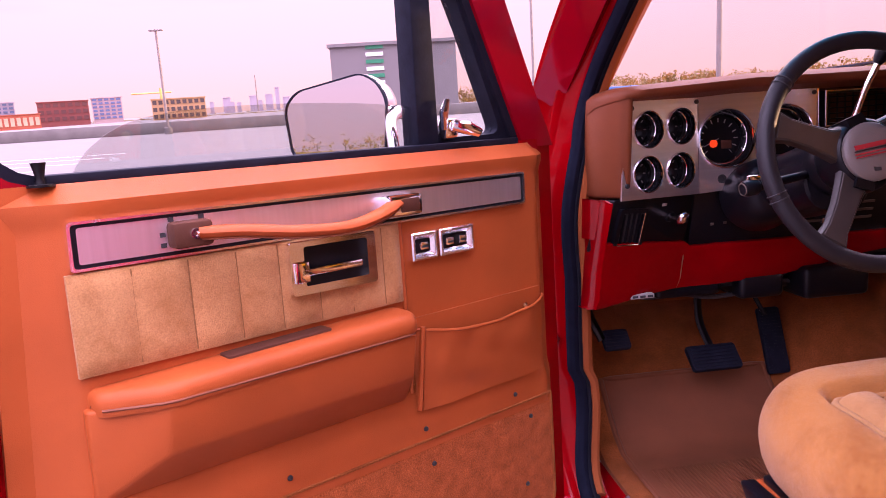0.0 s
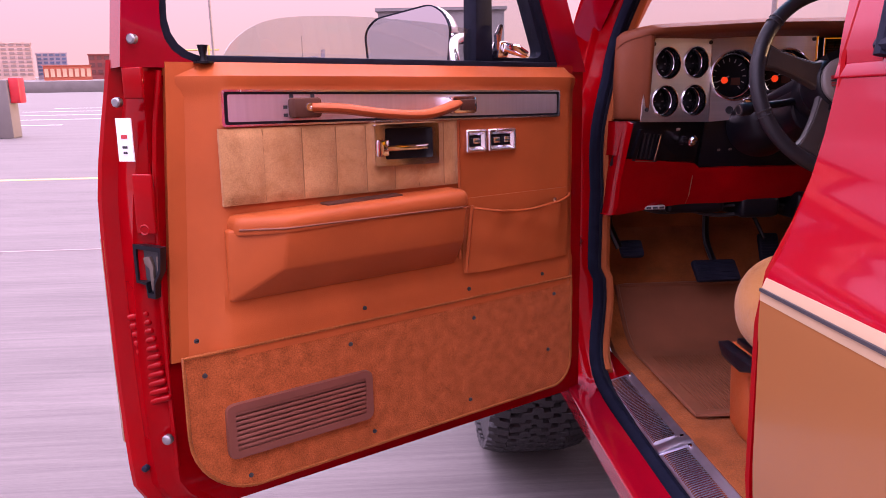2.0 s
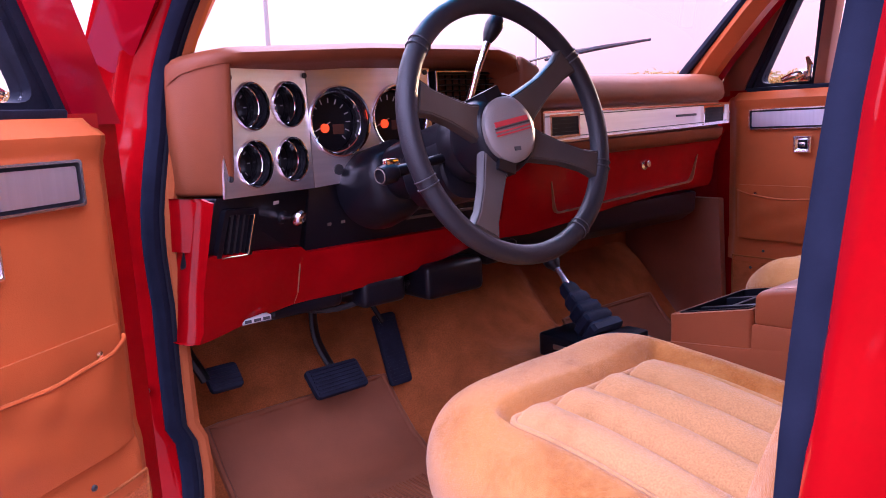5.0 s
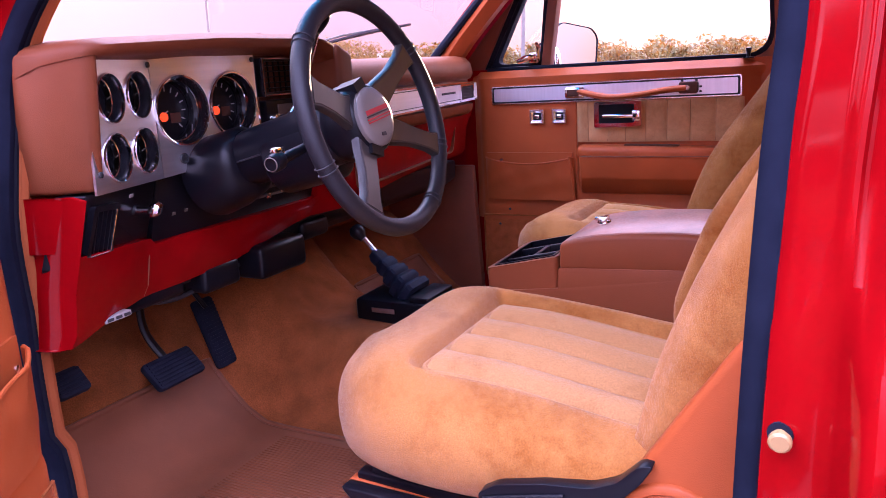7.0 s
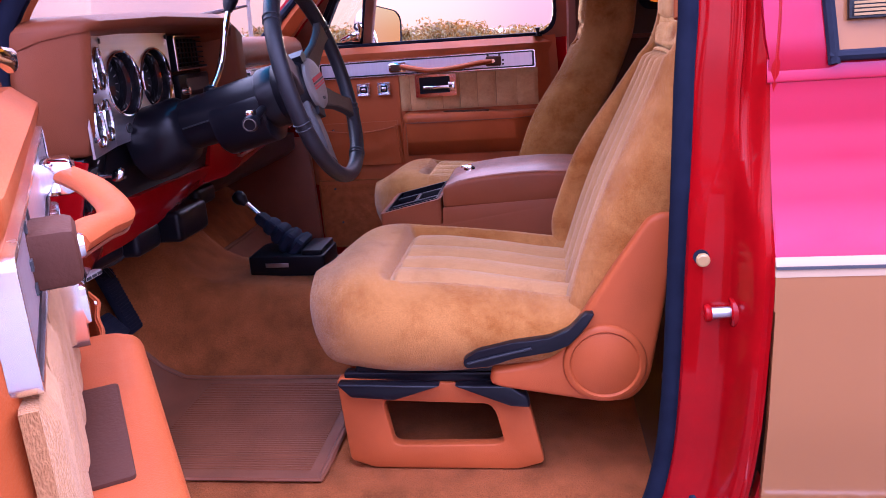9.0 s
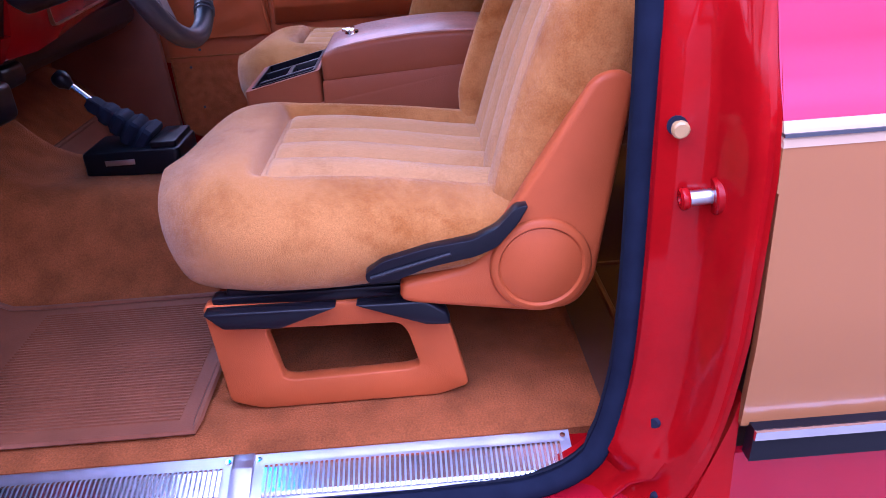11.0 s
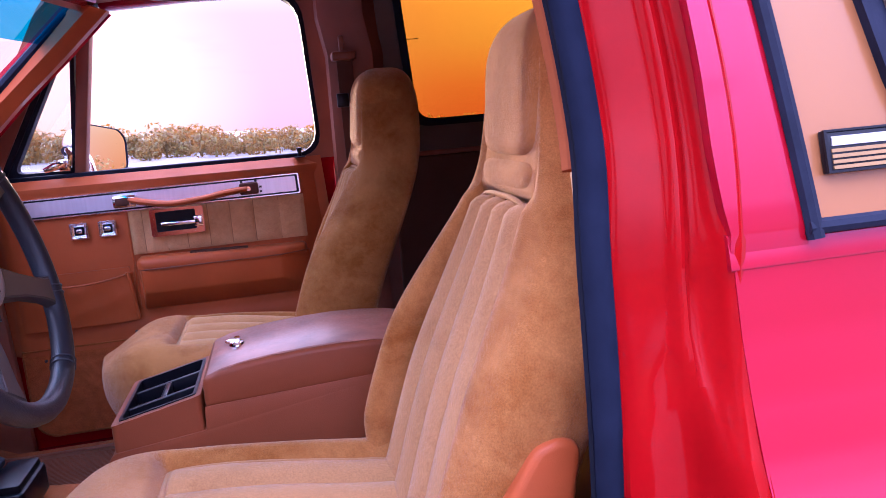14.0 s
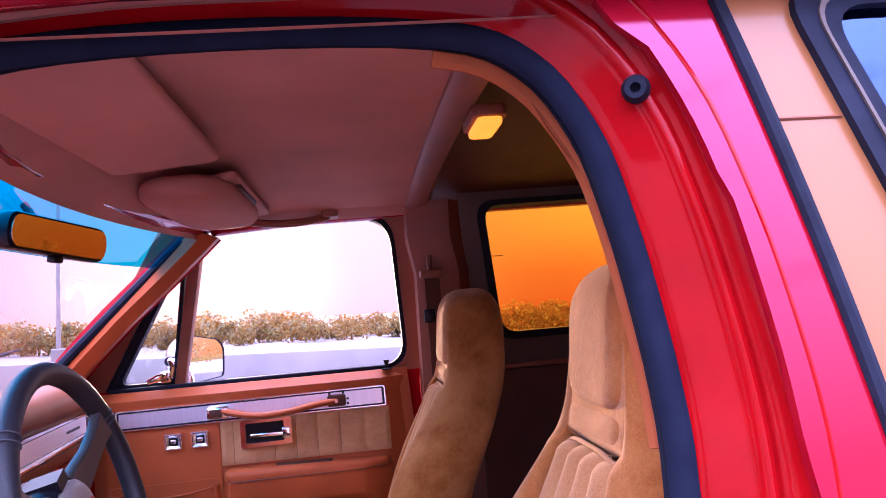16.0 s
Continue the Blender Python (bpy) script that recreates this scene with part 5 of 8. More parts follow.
glass_edge = glass("window_pane_glass", (0.86, 0.88, 0.87), 0.10)
DU = Vector((-0.8338, -0.5520, 0)).normalized()
DN = Vector((-DU.y, DU.x, 0))
DM = Matrix(((DU.x, DN.x, 0, -0.040), (DU.y, DN.y, 0, 0.905), (0, 0, 1, 0), (0, 0, 0, 1)))
make_door(DM, 1, "driver")
PM = Matrix(((0, -1, 0, 1.866), (1, 0, 0, 1.060), (0, 0, 1, 0), (0, 0, 0, 1)))
make_door(PM, -1, "passenger")

# ---- cabin structure ----
CX = WID / 2
def floor_z(x, y):
    z = 0.500
    z += 0.19 * step(0.30, 0.12, abs(x - CX)) * (0.55 + 0.45 * step(0.2, 1.1, y))       # tunnel
    z -= 0.004 * step(0.20, 0.178, min(x, WID - x))
    z += 0.30 * step(1.12, 1.50, y)                                                       # toe board
    return z
xs, ys = frange(0.178, WID - 0.178, 50), frange(REAR, 1.50, 60)
fb = loft([[(x, y, floor_z(x, y)) for x in xs] + [(x, y, floor_z(x, y) - 0.03) for x in xs[::-1]] for y in ys])
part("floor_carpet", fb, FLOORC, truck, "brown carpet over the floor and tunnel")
# dark sheet added over the rear floor in place of the shade there
part("rear_floor_shade", loft([[(x, y, floor_z(x, y) + 0.008) for x in frange(0.18, WID - 0.18, 30)] for y in frange(REAR, 0.06, 8)], False), DARKTRIM, truck, "dark brown sheet standing in for shade on the rear floor")
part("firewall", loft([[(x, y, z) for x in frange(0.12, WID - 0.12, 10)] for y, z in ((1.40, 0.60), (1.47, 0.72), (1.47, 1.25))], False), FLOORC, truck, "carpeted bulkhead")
for side in (0, 1):
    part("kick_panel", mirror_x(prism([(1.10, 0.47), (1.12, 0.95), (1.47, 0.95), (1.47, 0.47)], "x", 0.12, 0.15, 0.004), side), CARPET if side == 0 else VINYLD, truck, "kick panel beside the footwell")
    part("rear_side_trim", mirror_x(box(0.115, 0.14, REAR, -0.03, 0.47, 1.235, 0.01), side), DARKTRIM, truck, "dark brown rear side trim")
    part("trim_ledge", mirror_x(box(0.10, 0.135, REAR, -0.05, 1.235, 1.250, 0.004), side), VINYLD, truck)
    part("side_ashtray", mirror_x(box(0.11, 0.122, -0.32, -0.15, 1.145, 1.175, 0.004), side), BLACK, truck)
    slope = lambda bm: xf(bm, Matrix(((1, 0, 0.21, 0.10 - 1.24 * 0.21), (0, 1, 0, 0), (0, 0, 1, 0), (0, 0, 0, 1))))
    wi = rounded([(-0.055, 1.752), (-0.100, 1.325), (-1.35, 1.325), (-1.29, 1.752)], [0.06, 0.06, 0.075, 0.075], 6)
    wq = rounded([(-0.080, 1.736), (-0.122, 1.348), (-1.33, 1.348), (-1.27, 1.736)], [0.05, 0.05, 0.06, 0.06], 6)
    po = [p for p in ((0.0, 1.80), (-0.04, 1.25), (REAR, 1.25), (REAR, 1.80)) for _ in range(7)]
    part("rear_window_surround", mirror_x(slope(ringed(po, wi, "x", 0.0, 0.02)), side), GREYTRIM, truck, "grey-brown moulded window surround")
    part("rear_window_gasket", mirror_x(slope(ringed(wi, wq, "x", -0.055 if side else -0.015, 0.028)), side), RUBBER, truck)
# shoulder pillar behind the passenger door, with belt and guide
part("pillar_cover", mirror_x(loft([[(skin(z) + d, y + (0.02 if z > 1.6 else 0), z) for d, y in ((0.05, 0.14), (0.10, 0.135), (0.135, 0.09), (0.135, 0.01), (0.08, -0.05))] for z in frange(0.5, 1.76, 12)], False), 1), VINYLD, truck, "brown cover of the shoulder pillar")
part("pillar_cover", loft([[(along(STRIP, z) - 0.098 + d, y, z) for d, y in ((0.122, 0.035 + 0.10 * step(1.45, 1.70, z)), (0.155, 0.02 + 0.10 * step(1.45, 1.70, z)), (0.160, -0.04 + 0.06 * step(1.45, 1.70, z)), (0.12, -0.08))] for z in frange(0.95, 1.72, 14)], False), VINYL, truck, "saddle cover of the shoulder pillar")
bk = part("belt_buckle", join(box(0.205, 0.222, -0.005, 0.035, 1.345, 1.40, 0.006), tube([(0.213, 0.015, 1.335), (0.213, 0.02, 1.41)], 0.008, 8)), CHROME, truck, "chrome belt guide")
part("belt_webbing", loft([[(0.215, 0.022 + a, z), (0.219, 0.022 + a, z), (0.219, -0.022 + a, z), (0.215, -0.022 + a, z)] for a, z in ((0.01, 1.36), (0.0, 1.2), (-0.03, 0.9), (-0.05, 0.55))]), VINYLD, truck)
bp2 = part("belt_guide", join(box(WID - 0.25, WID - 0.20, 0.06, 0.13, 1.53, 1.555, 0.008), box(WID - 0.235, WID - 0.215, 0.09, 0.105, 1.55, 1.60, 0.004)), VINYLD, truck)
part("belt_webbing", loft([[(WID - 0.215, 0.115, z), (WID - 0.219, 0.115, z), (WID - 0.219, 0.07, z), (WID - 0.215, 0.07, z)] for z in (1.54, 1.0, 0.55)]), DARKTRIM, truck)
part("belt_catch", box(WID - 0.225, WID - 0.212, 0.09, 0.125, 1.40, 1.44, 0.004), BLACK, truck)

# headliner, hardtop rib, dome lamp, visors, grab handle, mirror
part("headliner", roof_sheet(0.19, WID - 0.19, 0.14, 0.78, 1.805, 0.012), LINER, truck, "brown headliner")
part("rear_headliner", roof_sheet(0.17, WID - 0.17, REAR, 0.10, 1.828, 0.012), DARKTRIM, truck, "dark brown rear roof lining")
for side in (0, 1):
    part("roof_cornice", mirror_x(loft([[(0.205 + a, y, 1.735 + 0.018 * side - b2) for a, b2 in ((-0.03, 0.02), (0.0, 0.012), (0.05, -0.012), (0.06, -0.035))] for y in frange(0.10, 0.74, 8)], False), side), LINER, truck)
part("windscreen_header", loft([[ws_pt(u, 0.99) + Vector((0, -0.004, -0.006)) for u in frange(0, 1, 14)], [ws_pt(u, 0.955) + Vector((0, -0.03, -0.012)) for u in frange(0, 1, 14)], [Vector((0.22 + 1.51 * u, 0.735, 1.735 + 0.03 * (1 - (2 * u - 1) ** 4))) for u in frange(0, 1, 14)]], False), LINER, truck, "brown header over the windscreen")
part("roof_rib", loft([[(x, 0.095 + a, roof_z(x, 0.1, 1.808) - b2) for x in frange(0.19, WID - 0.19, 20)] for a, b2 in ((0.06, 0.0), (0.055, 0.022), (0.035, 0.03), (0.0, 0.03), (-0.02, 0.0))], False), VINYLD, truck, "padded rib across the roof")
dl = part("dome_lamp", bev(prism(rounded([(0.697, 0.040), (0.843, 0.040), (0.843, 0.100), (0.697, 0.100)], 0.02), "z", 1.755, 1.775), 0.004), VINYLD, truck, "lit dome lamp on the rear roof lining")
part("lens", bev(prism(rounded([(0.71, 0.048), (0.83, 0.048), (0.83, 0.092), (0.71, 0.092)], 0.012), "z", 1.742, 1.757), 0.005), LAMPON, dl, "glowing amber lens")
for x0, x1 in ((0.27, 0.90), (1.06, 1.66)):
    vs_ = bev(prism(rounded([(x0, 0.545), (x1, 0.545), (x1 - 0.02, 0.735), (x0 + 0.06, 0.735)], [0.03, 0.03, 0.02, 0.05], 5), "z", -0.009, 0.009), 0.007, 3)
    part("sun_visor", xf(vs_, Matrix(((1, 0, 0, 0), (0, 1, 0, 0), (0, -0.11, 1, 1.815), (0, 0, 0, 1)))), LINER, truck, "padded brown sun visor", 60)
pod = []
for q in range(25):
    t = -math.cos(math.pi * q / 24)
    k = max(0.0, 1 - abs(t) ** 5) ** (1 / 2.8)
    pod.append([(1.30 + 0.29 * t, 0.655 + (0.100 * k + 0.002) * math.copysign(abs(math.cos(a)) ** 0.7, math.cos(a)), 1.728 + (0.034 * k + 0.001) * math.copysign(abs(math.sin(a)) ** 0.8, math.sin(a))) for a in [2 * math.pi * i / 32 for i in range(32)]])
part("visor_pod", loft(pod), LINER, truck, "moulded brown map-light pod", 80)
part("pod_slot", box(1.14, 1.40, 0.549, 0.580, 1.736, 1.750, 0.004), DARKTRIM, truck)
gh = part("grab_handle", tube(smooth_path([(WID - 0.20, 0.62, 1.755), (WID - 0.22, 0.60, 1.735), (WID - 0.225, 0.50, 1.725), (WID - 0.22, 0.40, 1.735), (WID - 0.20, 0.38, 1.755)], 5), 0.012, 8), VINYLD, truck, "brown grab handle over the door")
for y in (0.62, 0.38):
    part("handle_foot", box(WID - 0.235, WID - 0.18, y - 0.025, y + 0.025, 1.735, 1.77, 0.008), VINYLD, gh)
IM = Matrix.Translation((0.93, 0.845, 1.628)) @ pose(0, 0, 0, 6, 4, -19)
rm = part("rear_view_mirror", xf(bev(prism(rounded([(-0.12, -0.034), (0.12, -0.034), (0.13, 0.0), (0.12, 0.034), (-0.12, 0.034), (-0.13, 0.0)], 0.02), "y", 0.0, 0.035), 0.008), IM), BLACK, truck, "black rear-view mirror on the windscreen")
part("mirror_glass", xf(prism(rounded([(-0.114, -0.028), (0.114, -0.028), (0.123, 0.0), (0.114, 0.028), (-0.114, 0.028), (-0.123, 0.0)], 0.018), "y", -0.003, 0.0), IM), DIMMED, rm)
part("mirror_stem", tube([IM @ Vector((0, 0.03, 0.02)), (0.95, 0.90, 1.67), (0.96, 0.92, 1.70)], 0.008, 8), BLACK, rm)
part("mirror_tab", xf(box(-0.012, 0.012, 0.0, 0.02, -0.046, -0.032, 0.004), IM), BLACK, rm)

# ---- dashboard ----
dash = thing("dashboard", "saddle vinyl dashboard with brushed metal gauges and red lower panel", "dashboard", T)
def D(name, bm, material, label="", parent=None, angle=38):
    return part(name, bm, material, parent or dash, label, angle)
# hood over the instruments
hood = []
for x, fr, top, lo in ((0.131, 1.045, 1.330, 1.14), (0.134, 1.015, 1.340, 1.14), (0.140, 0.995, 1.347, 1.14), (0.152, 0.970, 1.352, 1.14), (0.172, 0.945, 1.357, 1.14), (0.192, 0.936, 1.360, 1.14), (0.22, 0.936, 1.362, 1.14), (0.45, 0.945, 1.372, 1.14), (0.74, 0.945, 1.372, 1.14), (0.79, 0.950, 1.362, 1.14), (0.812, 0.965, 1.345, 1.14), (0.822, 1.02, 1.32, 1.14)):
    hood.append([(x, 1.36, top - 0.045), (x, 1.2, top - 0.015), (x, 1.05, top), (x, fr + 0.02, top - 0.002), (x, fr, top - 0.012), (x, fr + 0.002, top - 0.024), (x, fr + 0.03, top - 0.030), (x, 1.36, top - 0.075)])
D("instrument_hood", loft(hood), HOODV, "padded saddle vinyl hood", None, 70)
D("hood_cheek", bev(loft([[(x, y + dy, z) for x, y in ((0.131, 1.040), (0.140, 0.998), (0.154, 0.970), (0.174, 0.946), (0.192, 0.940), (0.200, 0.950), (0.200, 1.20), (0.131, 1.20))] for z, dy in ((1.138, 0.034), (1.16, 0.028), (1.342, 0.0))]), 0.007, 3), HOODV, "saddle vinyl cheek of the hood")
D("hood_cheek", bev(prism([(0.808, 1.165), (0.868, 1.165), (0.868, 1.33), (0.812, 1.355)], "y", 0.955, 1.20), 0.012, 3), HOODV)
# bezel: the outer wing with four small gauges is turned towards the driver, the middle plate faces back
FOLD = (0.372, 1.040)
WING = Matrix.Translation((*FOLD, 0)) @ Matrix.Rotation(radians(21), 4, "Z")
GAUGES = [(-0.137, 1.272, 0.0365), (-0.049, 1.274, 0.0365), (-0.141, 1.182, 0.0365), (-0.052, 1.183, 0.0365)]
BIG = [(0.4345, 1.241, 0.0600), (0.5660, 1.243, 0.0600)]
YB = FOLD[1]
FLAT = Matrix.Identity(4)
def plate(name, outline, holes, y, label, m):
    """A plate with round openings, cut as a ring of quads round each one."""
    bm = B()
    ov = [bm.verts.new((x, y, z)) for x, z in outline]
    es = [bm.edges.new((ov[i], ov[(i + 1) % len(ov)])) for i in range(len(ov))]
    for cx, cz, r in holes:
        hv = [bm.verts.new((cx + r * math.cos(a), y, cz + r * math.sin(a))) for a in [2 * math.pi * q / 28 for q in range(28)]]
        es += [bm.edges.new((hv[i], hv[(i + 1) % 28])) for i in range(28)]
    bmesh.ops.triangle_fill(bm, use_beauty=True, use_dissolve=False, edges=es)
    for f in list(bm.faces):
        c = f.calc_center_median()
        if any((c.x - cx) ** 2 + (c.z - cz) ** 2 < (r * 0.98) ** 2 for cx, cz, r in holes):
            bm.faces.remove(f)
    r2 = bmesh.ops.extrude_face_region(bm, geom=list(bm.faces))
    bmesh.ops.translate(bm, verts=[v for v in r2["geom"] if isinstance(v, bmesh.types.BMVert)], vec=(0, 0.004, 0))
    bmesh.ops.recalc_face_normals(bm, faces=bm.faces)
    return D(name, xf(bm, m), BRUSHED, label, angle=30)
bz = plate("gauge_bezel", [(-0.212, 1.134), (-0.001, 1.129), (-0.001, 1.336), (-0.194, 1.332)], GAUGES, 0.0, "brushed aluminium gauge bezel", WING)
bz2 = plate("speedometer_bezel", [(FOLD[0] + 0.001, 1.129), (0.455, 1.134), (0.470, 1.158), (0.636, 1.168), (0.638, 1.338), (FOLD[0] + 0.001, 1.336)], BIG, YB, "brushed aluminium speedometer bezel", FLAT)
def gauge(cx, y, cz, r, m):
    """A deep chrome-lipped cup with a dial, needle and marks at its bottom."""
    g = D("gauge", xf(lathe([(r * 0.96, -0.002), (r * 0.90, 0.010), (r * 0.86, 0.030), (r * 0.85, 0.044), (0.0, 0.044)], (cx, y, cz), (0, 1, 0), 40, False), m), CUP, "chrome-ringed gauge with black dial")
    D("dial", xf(lathe([(0.0, 0.0), (r * 0.845, 0.0), (r * 0.845, 0.002), (0, 0.002)], (cx, y + 0.036, cz), (0, 1, 0), 30), m), BLACK, "", g)
    D("gauge_ring", xf(lathe([(r * 1.075, 0.003), (r * 1.07, -0.003), (r * 1.03, -0.007), (r * 0.985, -0.006), (r * 0.955, -0.001), (r * 0.945, 0.006)], (cx, y, cz), (0, 1, 0), 44, False), m), RING, "bright gauge ring", g)
    D("inner_ring", xf(lathe([(r * 0.895, 0.012), (r * 0.865, 0.013), (r * 0.855, 0.022)], (cx, y, cz), (0, 1, 0), 40, False), m), RING, "", g)
    big = r > 0.05
    n = 13 if big else 7
    for q in range(n):
        a = radians(225 - q * 270 / (n - 1))
        h = 0.0045 if big else 0.003
        D("dial_mark", xf(box(-0.0009, 0.0009, 0, 0.001, -h, h), m @ Matrix.Translation((cx + r * 0.66 * math.cos(a), y + 0.0348, cz + r * 0.66 * math.sin(a))) @ Matrix.Rotation(math.pi / 2 - a, 4, "Y")), PALE, "", g)
    a = radians(205)
    if big:
        D("needle_hub", xf(lathe([(0, 0), (0.0085, 0), (0.008, 0.004), (0, 0.005)], (cx - 0.012, y + 0.034, cz - 0.010), (0, -1, 0), 16), m), NEEDLE, "orange needle hub", g)
        D("dial_panel", xf(box(cx + 0.006, cx + 0.030, y + 0.0340, y + 0.0358, cz - 0.022, cz - 0.004, 0.001), m), DARKTRIM, "", g)
    D("needle", xf(tube([(cx, y + 0.033, cz), (cx + r * 0.6 * math.cos(a), y + 0.033, cz + r * 0.6 * math.sin(a))], 0.0010, 5), m), PALE, "", g)
    return g
for cx, cz, r in GAUGES:
    gauge(cx, 0.002, cz, r, WING)
for cx, cz, r in BIG:
    gauge(cx, YB + 0.002, cz, r, FLAT)
for x, z, m in ((-0.181, 1.316, WING), (-0.198, 1.163, WING), (-0.006, 1.322, WING), (0.630, 1.326, FLAT)):
    D("bezel_screw", xf(lathe([(0, 0), (0.0048, 0), (0.0048, 0.003), (0, 0.003)], (x, -0.001 if m is WING else YB - 0.001, z), (0, -1, 0), 12), m), INK)
D("bezel_button", lathe([(0.0095, 0), (0.0095, 0.003), (0.007, 0.003), (0.0065, -0.004), (0, -0.004)], (0.423, YB - 0.0005, 1.157), (0, -1, 0), 18), INK, "black trip button")
sw_ = [(0.503 + 0.036 * math.cos(a), 1.160 + 0.030 * math.sin(a)) for a in frange(math.pi, 0, 14)]
D("selector_window", prism(sw_, "y", YB - 0.004, YB + 0.006), INK, "black arched gear indicator window", bz2)
# radio and vents beside the bezel
D("radio_surround", bev(prism([(0.641, 1.150), (0.846, 1.156), (0.846, 1.338), (0.641, 1.338)], "y", 1.052, 1.09), 0.003), DARKTRIM, "dark centre panel")
rd = D("radio", box(0.656, 0.832, 1.034, 1.06, 1.180, 1.244, 0.004), BLACK, "black radio")
D("radio_display", box(0.690, 0.798, 1.0315, 1.035, 1.206, 1.234), GREYTRIM, "", rd)
for x in (0.671, 0.817):
    D("radio_knob", lathe([(0, 0), (0.010, 0), (0.009, 0.015), (0, 0.016)], (x, 1.034, 1.208), (0, -1, 0), 16), CHROME, "", rd)
for q in range(5):
    D("radio_button", box(0.694 + q * 0.021, 0.711 + q * 0.021, 1.0295, 1.035, 1.187, 1.196, 0.001), GREYTRIM, "", rd)
vt = D("centre_vent", ringed([(0.652, 1.252), (0.838, 1.254), (0.838, 1.328), (0.652, 1.328)], [(0.660, 1.259), (0.830, 1.261), (0.830, 1.321), (0.660, 1.321)], "y", 1.032, 1.06), BLACK, "black centre air vent")
for q in range(5):
    D("vane", box(0.660, 0.830, 1.038, 1.056, 1.266 + q * 0.0115, 1.2685 + q * 0.0115), BLACK, "", vt)
for q in range(9):
    D("vane", box(0.672 + q * 0.018, 0.6735 + q * 0.018, 1.048, 1.058, 1.260, 1.322), BLACK, "", vt)
D("vent_trim", ringed([(0.652, 1.252), (0.838, 1.254), (0.838, 1.328), (0.652, 1.328)], [(0.6545, 1.2545), (0.8355, 1.2565), (0.8355, 1.3255), (0.6545, 1.3255)], "y", 1.030, 1.033), CHROME, "", vt)
D("panel_rim", ringed([(0.640, 1.150), (0.848, 1.156), (0.848, 1.342), (0.640, 1.342)], [(0.645, 1.156), (0.843, 1.162), (0.843, 1.336), (0.645, 1.336)], "y", 1.044, 1.056), CHROME)
# black switch panel below, its wing turned like the bezel and leaning back towards the bottom
LEANW = WING @ Matrix(((1, 0, 0, 0), (0, 1, -0.31, 0.31 * 1.133 + 0.018), (0, 0, 1, 0), (0, 0, 0, 1)))
LEANF = Matrix(((1, 0, 0, 0), (0, 1, -0.31, 0.31 * 1.133 + 0.018 + YB), (0, 0, 1, 0), (0, 0, 0, 1)))
D("switch_panel", xf(bev(prism(rounded([(-0.226, 1.020), (0.006, 1.004), (0.006, 1.131), (-0.214, 1.135)], [0.010, 0.001, 0.001, 0.004]), "y", 0.0, 0.05), 0.003), LEANW), BLACK, "black lower switch panel")
D("switch_panel", xf(bev(prism(rounded([(0.372, 1.004), (0.852, 0.992), (0.852, 1.160), (0.50, 1.160), (0.372, 1.131)], [0.001, 0.010, 0.004, 0.001, 0.001]), "y", 0.0, 0.05), 0.003), LEANF), BLACK)
lv = D("side_vent", xf(ringed(rounded([(-0.207, 1.028), (-0.128, 1.022), (-0.124, 1.110), (-0.200, 1.116)], 0.006, 3), rounded([(-0.196, 1.038), (-0.139, 1.034), (-0.136, 1.101), (-0.190, 1.106)], 0.003, 3), "y", -0.010, 0.006), LEANW), BLACK, "black louvred side vent")
D("vent_hollow", xf(box(-0.197, -0.136, -0.002, 0.0015, 1.036, 1.106), LEANW), INK, "", lv)
for q in range(4):
    D("louvre", xf(box(-0.186 + q * 0.0135, -0.1835 + q * 0.0135, -0.008, 0.0, 1.036, 1.104), LEANW), BLACK, "", lv)
D("vent_trim", xf(tube([(-0.196, -0.0105, 1.0375), (-0.139, -0.0105, 1.0335)], 0.0014, 6), LEANW), CHROME, "", lv)
D("vent_trim", xf(tube([(-0.1365, -0.0105, 1.034), (-0.1345, -0.0105, 1.101)], 0.0010, 6), LEANW), CHROME, "", lv)
kb = D("headlamp_knob", xf(lathe([(0, 0), (0.0045, 0), (0.0045, 0.024), (0.0105, 0.027), (0.0135, 0.033), (0.0135, 0.039), (0.0095, 0.045), (0, 0.046)], (-0.052, 0.0, 1.083), (0, -1, 0), 24), LEANW), CHROME, "chrome headlamp knob")
D("knob_collar", xf(lathe([(0, 0), (0.012, 0), (0.010, 0.004), (0, 0.004)], (-0.052, 0.0, 1.083), (0, -1, 0), 18), LEANW), BLACK, "", kb)
for x, z, w, m in ((0.420, 1.055, 0.004, LEANF), (0.450, 1.056, 0.004, LEANF), (-0.075, 1.112, 0.006, LEANW)):
    D("panel_dot", xf(box(x - w, x + w, -0.002, 0.001, z - 0.003, z + 0.003, 0.001), m), PALE if w > 0.005 else GREYTRIM)
for q in range(3):
    D("heater_slot", xf(box(0.60 + q * 0.004, 0.80, -0.003, 0.001, 1.040 + q * 0.018, 1.046 + q * 0.018, 0.001), LEANF), GREYTRIM)
D("heater_slide", xf(box(0.675, 0.687, -0.012, 0.0, 1.037, 1.049, 0.002), LEANF), CHROME)
